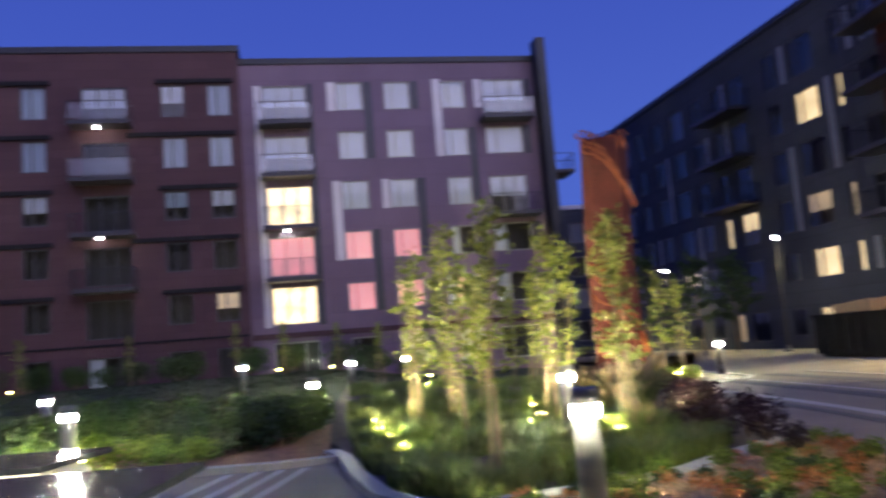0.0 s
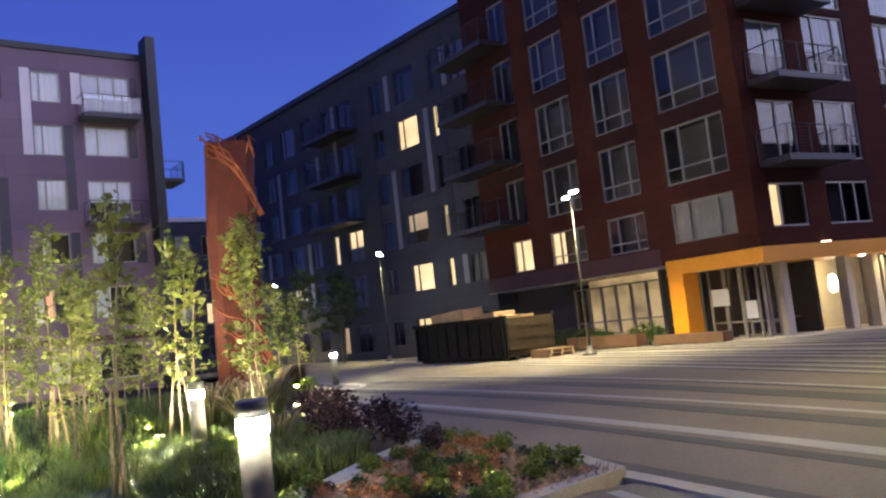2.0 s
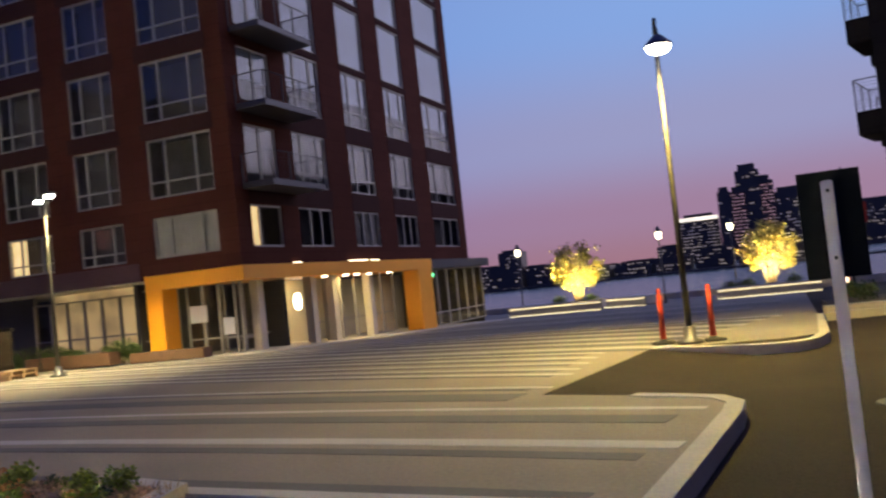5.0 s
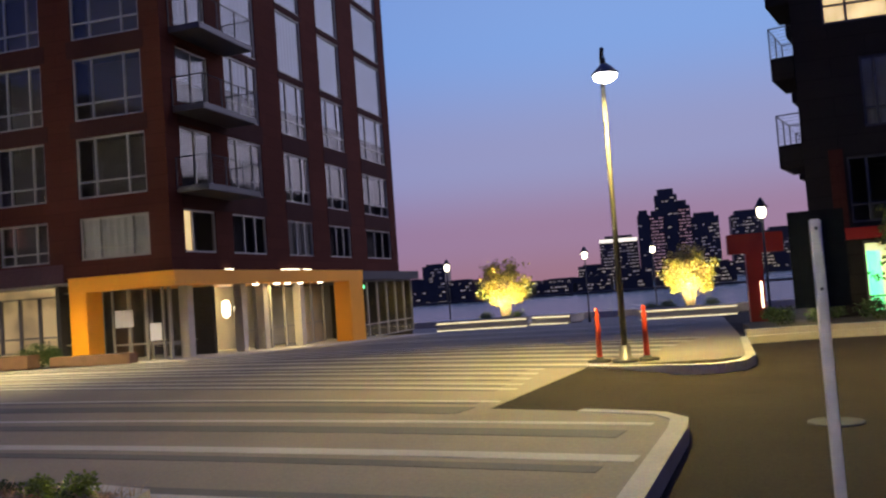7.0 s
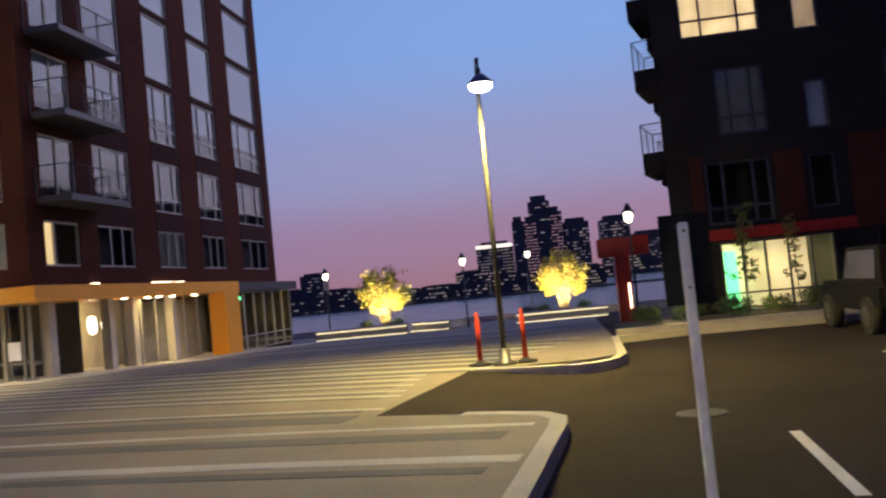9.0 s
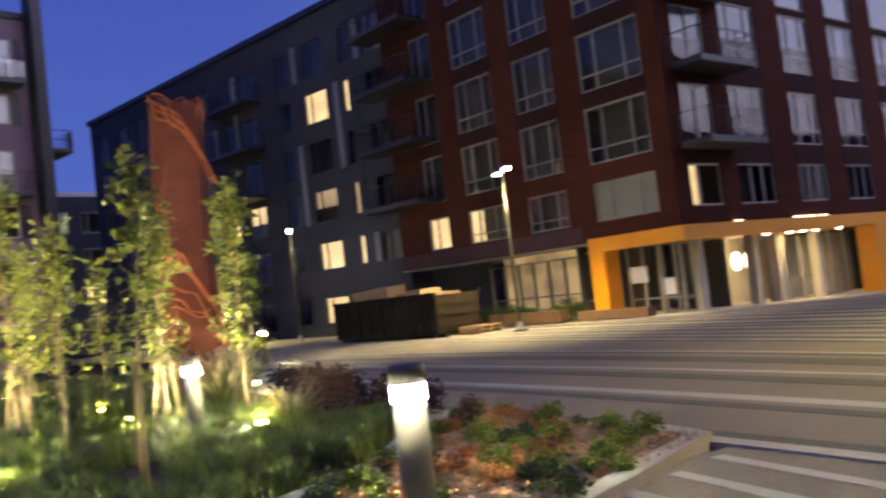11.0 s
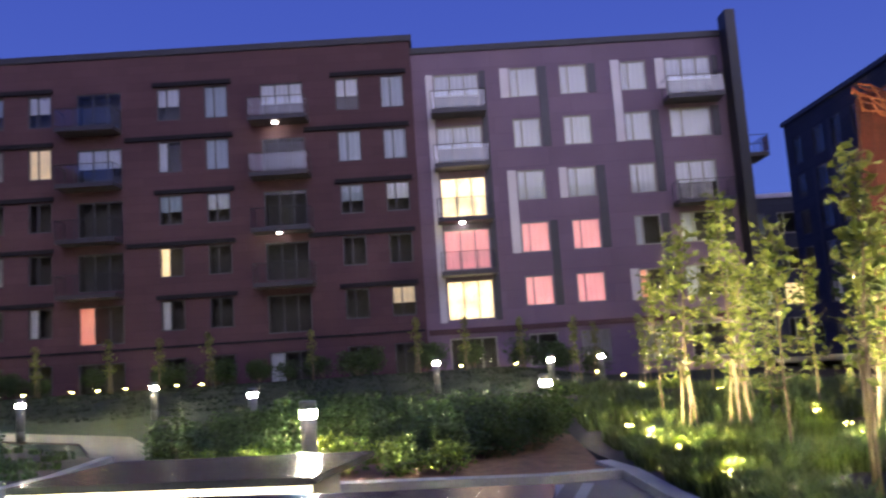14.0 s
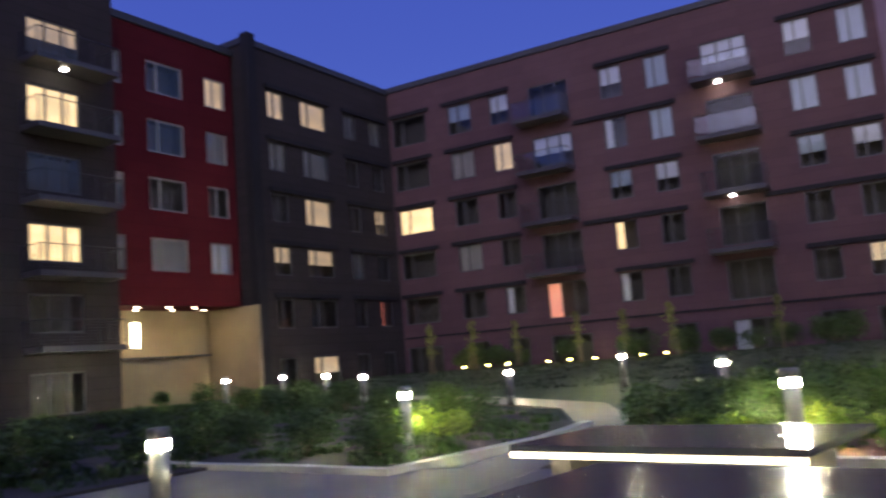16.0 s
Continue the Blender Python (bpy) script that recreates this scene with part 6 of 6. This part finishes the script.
flower = [shrub("flower_plant", 71, 0.22, 0.24, 260, M_LEAFO, 0.055, "low orange autumn-coloured flower plant in mulch", "bed flowers"), shrub("flower_plant", 72, 0.22, 0.3, 280, M_LEAFL, 0.06, "low lime-green plant in mulch", "bed flowers"), shrub("flower_plant", 73, 0.24, 0.26, 260, M_LEAFD, 0.055, "low dark green plant in mulch", "bed flowers")]
places = []
while len(places) < 96:
    x, y = rnd.uniform(0.9, 5.3), rnd.uniform(6.2, 9.9)
    if inside(BED_FLOWER, x, y) and (x - 1.57) ** 2 + (y - 6.2) ** 2 > 0.12 and not (x < 2.0 and y < 6.2):
        places.append((x, y, rnd.uniform(0.45, 0.9)))
plant(flower, places)


def mulch_chips(n, region, seed):
    """Loose chips of bark scattered over the mulch."""
    rnd = random.Random(seed)
    verts, faces = [], []
    while len(faces) < n:
        x, y = rnd.uniform(0.8, 5.4), rnd.uniform(5.9, 10.2)
        if not inside(region, x, y):
            continue
        a, l, w = rnd.uniform(0, 6.28), rnd.uniform(0.02, 0.05), rnd.uniform(0.008, 0.018)
        d, e = Vector((math.cos(a), math.sin(a), rnd.uniform(-0.4, 0.4))) * l, Vector((-math.sin(a), math.cos(a), rnd.uniform(-0.5, 0.5))) * w
        p, o = Vector((x, y, 0.08 + rnd.uniform(0, 0.02))), len(verts)
        verts += [tuple(p - d - e), tuple(p + d - e), tuple(p + d + e), tuple(p - d + e)]
        faces.append((o, o + 1, o + 2, o + 3))
    me = bpy.data.meshes.new("mulch_chips")
    me.from_pydata(verts, [], faces)
    me.materials.append(M_CHIP)
    tagged(new("mulch_chips", me), "loose tan bark chips over the flower bed", "mulch", kind="stuff")


mulch_chips(9000, BED_FLOWER, 17)


def blades(name, n, region, height, mat, label, seed, wide=0.012, lean=0.5, clump=0.0):
    rnd = random.Random(seed)
    verts, faces = [], []
    x0, x1 = min(p[0] for p in region), max(p[0] for p in region)
    y0, y1 = min(p[1] for p in region), max(p[1] for p in region)
    made = 0
    while made < n:
        x, y = rnd.uniform(x0, x1), rnd.uniform(y0, y1)
        if not inside(region, x, y) or noise.noise(Vector((x * 1.1, y * 1.1, 3))) < clump:
            continue
        made += 1
        h = height * rnd.uniform(0.5, 1.25)
        a, b = rnd.uniform(0, 6.28), rnd.uniform(0.2, 1.0) * lean * h
        d = Vector((math.cos(a), math.sin(a), 0))
        s = Vector((-d.y, d.x, 0)) * wide
        p = Vector((x, y, gz(x, y) + 0.03))
        m = p + d * b * 0.35 + Vector((0, 0, h * 0.65))
        e = p + d * b + Vector((0, 0, h * 0.9))
        o = len(verts)
        verts += [tuple(p - s), tuple(p + s), tuple(m + s * 0.8), tuple(m - s * 0.8), tuple(e)]
        faces += [(o, o + 1, o + 2, o + 3), (o + 3, o + 2, o + 4)]
    me = bpy.data.meshes.new(name)
    me.from_pydata(verts, [], faces)
    me.materials.append(mat)
    return tagged(new(name, me), label, "grass", kind="stuff")


blades("tall_grass", 32000, [(-0.35, 13.0), (-0.15, 11.0), (0.2, 9.2), (0.8, 8.2), (2.6, 8.65), (3.2, 9.05), (4.0, 9.75), (4.6, 10.6), (4.4, 13), (3.0, 15.0), (-0.5, 16.5)], 0.36, M_GRASS, "dense tall green ornamental grass in the bed", 5, 0.009, 0.8)
blades("tall_grass", 14000, [(-0.6, 17.5), (3.2, 16.6), (6.2, 18.2), (8.5, 23), (7, 29), (-0.8, 29)], 0.4, M_GRASS, "tall green grass under the far trees", 6, 0.014, 0.7)
blades("dry_tufts", 2600, BED_FLOWER, 0.15, M_PLUME, "low dry tan tufts between the flowers", 10, 0.006, 1.3, 0.05)
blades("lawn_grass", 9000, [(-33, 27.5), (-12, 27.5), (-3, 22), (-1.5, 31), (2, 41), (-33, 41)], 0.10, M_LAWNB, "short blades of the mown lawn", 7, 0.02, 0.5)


blades("ground_cover", 16000, [(-32, 12.4), (-12.2, 12.2), (-10.3, 12.0), (-9.9, 15.4), (-10.5, 18.2), (-14.6, 22), (-20, 24.6), (-32, 25)], 0.17, M_LEAFD, "low dark green ground cover between the shrubs", 8, 0.03, 0.9)
blades("ground_cover", 9000, [(-32, -2), (-14.7, -2), (-14.5, 11.6), (-32, 11.6)], 0.2, M_LEAFD, "low dark green ground cover beside the walk", 9, 0.03, 0.9)


def fountain_grass(seed):
    rnd = random.Random(seed)
    t = thing("fountain_grass", pose(0, 0, -50), "arching ornamental grass with dry tan plumes", "ornamental grass", "fountain grasses")
    for name, n, hh, mat, w in (("foliage", 380, 0.75, M_GRASS, 0.007), ("plume", 60, 0.95, M_PLUME, 0.018)):
        verts, faces = [], []
        for _ in range(n):
            a = rnd.uniform(0, 6.28)
            h, r = hh * rnd.uniform(0.6, 1.1), rnd.uniform(0.15, 0.6)
            d, s = Vector((math.cos(a), math.sin(a), 0)), Vector((-math.sin(a), math.cos(a), 0)) * w
            o = len(verts)
            for k in range(5):
                u = k / 4
                p = d * (0.08 + r * u ** 1.6) + Vector((0, 0, h * (u * 1.5 - 0.55 * u * u)))
                ww = (0.25 if name == "plume" and k < 3 else 1.0) * (1 - 0.6 * u if name != "plume" else 1)
                verts += [tuple(p - s * ww), tuple(p + s * ww)]
            faces += [(o + 2 * k, o + 2 * k + 1, o + 2 * k + 3, o + 2 * k + 2) for k in range(4)]
        me = bpy.data.meshes.new(name)
        me.from_pydata(verts, [], faces)
        me.materials.append(mat)
        part(name, me, None, t)
    return t


plant([fountain_grass(1), fountain_grass(2)], [(4.2, 14.4, 1.0), (4.9, 15.2, 1.1), (4.0, 15.6, 1.0), (5.4, 16.2, 1.1), (4.6, 16.8, 1.0), (5.6, 17.4, 1.0), (3.6, 11.2, 0.7)])


# ---------------------------------------------------------------- waterfront and far shore
def planter(x, y, w, rz, label):
    z = gz(x, y)
    t = thing("lit_planter", pose(x, y, z, 0, 0, rz), label, "planter", "waterfront planters")
    bm = bmesh.new()
    box(bm, -0.9, 0.9, -w / 2, w / 2, 0.12, 0.6, 0.04)
    part("wall", bm, M_CONC, t)
    bm = bmesh.new()
    box(bm, -0.98, 0.98, -w / 2 - 0.06, w / 2 + 0.06, 0.6, 0.68, 0.02)
    part("coping", bm, M_CONC, t)
    for z in (0.03, 0.53):
        bm = bmesh.new()
        box(bm, -0.96, -0.905, -w / 2 + 0.1, w / 2 - 0.1, z, z + 0.05)
        part("light_strip", bm, M_GLOWL, t, "glowing strip along the planter edge")
    bm = bmesh.new()
    box(bm, -0.75, 0.75, -w / 2 + 0.15, w / 2 - 0.15, 0.0, 0.12)
    part("plinth", bm, M_BOLL, t)


planter(56.0, 15.0, 6.6, 0, "long pale planter with a glowing strip beneath")
planter(59.0, 10.3, 3.6, -25, "pale planter with a glowing strip beneath")
planter(55.0, 1.2, 6.2, 3, "long pale planter with a glowing strip beneath")
def round_tree(seed):
    """A many-stemmed tree with a rounded, broken crown."""
    rnd = random.Random(seed)
    t = thing("waterfront_tree", pose(0, 0, -50), "multi-stemmed rounded tree lit golden from below in a planter", "tree", "waterfront trees")
    bm, spots = bmesh.new(), []
    for k in range(46):
        a, u = k * 2.4, rnd.uniform(-0.75, 1.0)
        r = (1 - u * u) ** 0.5 * rnd.uniform(0.6, 1.05)
        tip = Vector((1.75 * r * math.cos(a), 1.75 * r * math.sin(a), 2.65 + 1.5 * u))
        foot = Vector((0.25 * math.cos(k), 0.25 * math.sin(k), 0))
        mid = foot.lerp(tip, 0.55) + Vector((-0.25 * tip.x, -0.25 * tip.y, 0.25))
        tube(bm, [foot, mid, tip], [0.05, 0.028, 0.008], 5, False)
        for _ in range(9):
            c = mid.lerp(tip, rnd.uniform(0.45, 1.1)) + Vector([rnd.gauss(0, 0.22) for _ in range(3)])
            for _ in range(13):
                spots.append(c + Vector([rnd.gauss(0, 0.10) for _ in range(3)]))
    part("trunk", bm, M_BARK, t)
    part("crown", leaf_mesh("crown", spots, M_LEAFY, 0.17, rnd), None, t)
    return t


water_tree = round_tree(41)
water_tree.matrix_basis = pose(57.2, 13.6, gz(57, 13) + 0.5)
copy_thing(water_tree, pose(56.8, 0.9, gz(57, 1) + 0.5, 0, 0, 130))
for x, y in ((57.2, 13.6), (56.8, 0.9)):
    for dx, dy in ((-2.0, -1.5), (-2.0, 0.0), (-2.0, 1.5)):
        lamp("SPOT", (x + dx, y + dy, gz(x, y) + 1.35), 2600, (1.0, 0.80, 0.40), 0.1, (x, y, gz(x, y) + 3.6), 120, 0.6)
hedge = [shrub("shrub", 81, 0.7, 0.6, 700, M_LEAFD, 0.09, "low dark shrub in the waterfront planter", "planter shrubs")]
plant(hedge, [(56.5, 14.9, 1.0), (56.4, 12.6, 1.0), (55.4, 2.4, 1.0), (55.3, -0.4, 1.0), (55.4, 3.4, 0.9)])
for c in (o for o in scene.objects if o.name.startswith("shrub") and o.get("group") == "planter shrubs"):
    c.location.z += 0.5


def lantern(x, y, h, label):
    z = gz(x, y)
    t = thing("lantern_post", pose(x, y, z), label, "lantern", "waterfront lanterns")
    bm = bmesh.new()
    tube(bm, [(0, 0, 0), (0, 0, 0.6), (0, 0, h - 0.6)], [0.11, 0.06, 0.045], 10)
    part("post", bm, M_COPE, t)
    bm = bmesh.new()
    lathe(bm, [(0.06, h - 0.6), (0.17, h - 0.5), (0.2, h - 0.25), (0.14, h - 0.12)], 12)
    part("globe", bm, M_LENS, t, "glowing lantern globe")
    bm = bmesh.new()
    lathe(bm, [(0.3, h - 0.14), (0.2, h - 0.02), (0.12, h + 0.16), (0.04, h + 0.28)], 12)
    part("hood", bm, M_COPE, t)


lantern(57.0, 17.7, 4.9, "black lantern post glowing at the water's edge")
lantern(57.0, 7.7, 5.0, "black lantern post glowing at the water's edge")
lantern(36.5, -1.95, 4.9, "black lantern post glowing beside the red portal")
lantern(63.0, 3.2, 5.4, "black lantern post glowing at the water's edge")
bm = bmesh.new()
box(bm, 67.2, 67.9, -60, 90, -1.7, -1.0, 0.03)
solid("seawall", bm, M_CONC, "pale concrete sea wall at the harbour's edge", "wall", kind="structure")


def tower(y0, y1, top, depth, seed, mat, label, density=0.5, lit=M_CITYW, x=800.0, crown=False, grain=1.0):
    rnd = random.Random(seed)
    t = thing("office_tower", pose(x, (y0 + y1) / 2, -3), label, "tower", "far shore towers")
    w, h = abs(y1 - y0), top + 3
    bm = bmesh.new()
    box(bm, 0, depth, -w / 2, w / 2, 0, h * 0.93)
    box(bm, depth * 0.15, depth * 0.85, -w * 0.36, w * 0.36, h * 0.93, h)
    part("wall", bm, M_CITY, t)
    verts, faces = [], []
    z = 2.0 * grain
    while z < h * 0.92 - grain:
        a = -w / 2 + 0.6 * grain
        while a < w / 2 - 1.5 * grain:
            run = min(rnd.uniform(0.9, 4.0) * grain, w / 2 - 0.4 * grain - a)
            if rnd.random() < density:
                o = len(verts)
                verts += [(-0.15, a, z), (-0.15, a + run, z), (-0.15, a + run, z + 0.95 * grain), (-0.15, a, z + 0.95 * grain)]
                faces.append((o, o + 1, o + 2, o + 3))
            a += run + rnd.uniform(0.4, 1.6) * grain
        z += 3.1 * grain
    if faces:
        me = bpy.data.meshes.new("lit_window_grid")
        me.from_pydata(verts, [], faces)
        me.materials.append(lit)
        tagged(part("lit_window_grid", me, None, t, "rows of glowing panes for lit windows and painted sunset reflection"), kind="stuff")
    if crown:
        bm = bmesh.new()
        box(bm, -0.4, 0.2, -w / 2, w / 2, h * 0.93 - 3.2, h * 0.93)
        part("roof_light", bm, M_CROWN, t, "white glowing band under the roof")


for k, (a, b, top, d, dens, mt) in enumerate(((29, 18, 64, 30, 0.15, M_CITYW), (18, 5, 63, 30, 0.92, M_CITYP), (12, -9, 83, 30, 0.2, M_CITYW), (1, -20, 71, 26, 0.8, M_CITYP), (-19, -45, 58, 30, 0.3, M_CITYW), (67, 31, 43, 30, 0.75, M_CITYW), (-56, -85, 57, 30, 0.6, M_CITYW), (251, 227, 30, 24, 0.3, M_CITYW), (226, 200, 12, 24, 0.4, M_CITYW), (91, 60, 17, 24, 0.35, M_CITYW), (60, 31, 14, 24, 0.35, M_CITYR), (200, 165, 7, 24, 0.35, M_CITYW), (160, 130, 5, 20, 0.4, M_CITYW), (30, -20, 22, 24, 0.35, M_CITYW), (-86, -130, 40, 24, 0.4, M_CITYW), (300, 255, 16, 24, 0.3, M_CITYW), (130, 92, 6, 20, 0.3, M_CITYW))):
    tower(a, b, top, d, 100 + k, M_CITY, ("distant high tower with rows of glowing windows" if top > 40 else "low distant waterfront block with lit windows"), dens, mt, 800.0 + 3 * k, k == 5)
for k, (a, b, top, dens) in enumerate(((96, 74, 3.2, 0.3), (73, 62, 4.6, 0.25), (61, 46, 2.2, 0.35), (45, 33, 1.4, 0.45), (32, 21, 3.0, 0.3), (20, 8, 4.4, 0.25), (7, -4, 3.4, 0.35), (-5, -18, 5.0, 0.3))):
    tower(a, b, top, 12, 140 + k, M_CITY, "low dark wharf building across the harbour with few lit windows", dens, M_CITYW, 262.0 + 2 * k, False, 0.36)
bm = bmesh.new()
box(bm, 260, 300, -60, 220, -4.0, -2.0)
solid("far_quay", bm, M_CITY, "dark far quay across the harbour", "quay", kind="structure")
bm = bmesh.new()
box(bm, 830, 900, -500, 700, -4, 1.5)
solid("backdrop", bm, M_CITY, "dark far shore across the harbour", "far shore", kind="structure")


# ---------------------------------------------------------------- parked car by the black block
def car():
    t = thing("car", pose(17.6, -5.3, gz(17, -5) - 0.16, 0, 0, -92), "dark parked off-road car beside the drive", "car")
    bm = bmesh.new()
    box(bm, -0.92, 0.92, -2.1, 2.0, 0.45, 1.05, 0.1)
    part("body", bm, M_DUMP, t, "dark painted body")
    bm = bmesh.new()
    vs = [(-0.82, -1.9, 1.03), (0.82, -1.9, 1.03), (0.82, 0.55, 1.03), (-0.82, 0.55, 1.03), (-0.74, -1.75, 1.78), (0.74, -1.75, 1.78), (0.74, 0.2, 1.78), (-0.74, 0.2, 1.78)]
    v = [bm.verts.new(p) for p in vs]
    for q in ((4, 5, 6, 7), (0, 1, 5, 4), (1, 2, 6, 5), (2, 3, 7, 6), (3, 0, 4, 7)):
        bm.faces.new([v[i] for i in q])
    part("cabin", bm, M_DUMP, t)
    for sx in (-1, 1):
        me = bpy.data.meshes.new("side_window")
        me.from_pydata([(sx * 0.835, -1.6, 1.12), (sx * 0.835, 0.3, 1.12), (sx * 0.765, 0.1, 1.7), (sx * 0.765, -1.55, 1.7)], [], [(0, 1, 2, 3)])
        me.materials.append(M_STONE)
        part("side_window", me, None, t, "dark glass")
        for y in (-1.3, 1.25):
            bm = bmesh.new()
            tube(bm, [(sx * 0.72, y, 0.38), (sx * 0.97, y, 0.38)], 0.38, 20)
            w = part("wheel", bm, M_RUBBER, t)
            bm = bmesh.new()
            tube(bm, [(sx * 0.95, y, 0.38), (sx * 0.985, y, 0.38)], 0.21, 14)
            part("rim", bm, M_POLE, w)
        bm = bmesh.new()
        tube(bm, [(sx * 0.6, 1.98, 0.82), (sx * 0.6, 2.04, 0.82)], 0.11, 14)
        part("headlight", bm, M_PALE, t)
    bm = bmesh.new()
    box(bm, -0.9, 0.9, 2.0, 2.18, 0.42, 0.62, 0.03)
    part("bumper", bm, M_RUBBER, t)


car()
# bed and shrubs before the shop
bm = bmesh.new()
poly(bm, [(22.4, 0.0), (25.8, 0.0), (25.8, -9), (23.2, -9)], -1.0, -0.05)
solid("planting_bed", bm, M_SOIL, "dark soil bed before the lit shop", "planting bed", kind="structure")
bm = bmesh.new()
strip(bm, [(22.2, 0.2), (23.0, -9.2)], 0.3, -1.0, 0.0)
solid("edging", bm, M_KERB, "pale kerb of the bed before the shop", "kerb", kind="structure")
plant([shrub("shrub", 91, 0.6, 0.55, 800, M_LEAFD, 0.08, "low dark shrub under the shop window", "shop shrubs")], [(24.2, -0.9, 1.0), (24.4, -2.2, 1.0), (24.3, -3.5, 1.1), (24.5, -4.8, 1.0), (24.3, -6.0, 1.2), (24.6, -7.2, 1.1)])
c = copy_thing(kinds[3], pose(24.9, -4.0, -0.1, 0, 0, 40))
c.scale = (0.95, 0.95, 0.95)
c = copy_thing(kinds[3], pose(25.0, -5.6, -0.1, 0, 0, 160))
c.scale = (0.8, 0.8, 0.8)
# two lamps without fixtures, added to brighten the shop's shrubs
for x, y in ((24.3, -1.6), (24.2, -4.4)):
    lamp("POINT", (x, y, 0.45), 34, WARM, 0.05)
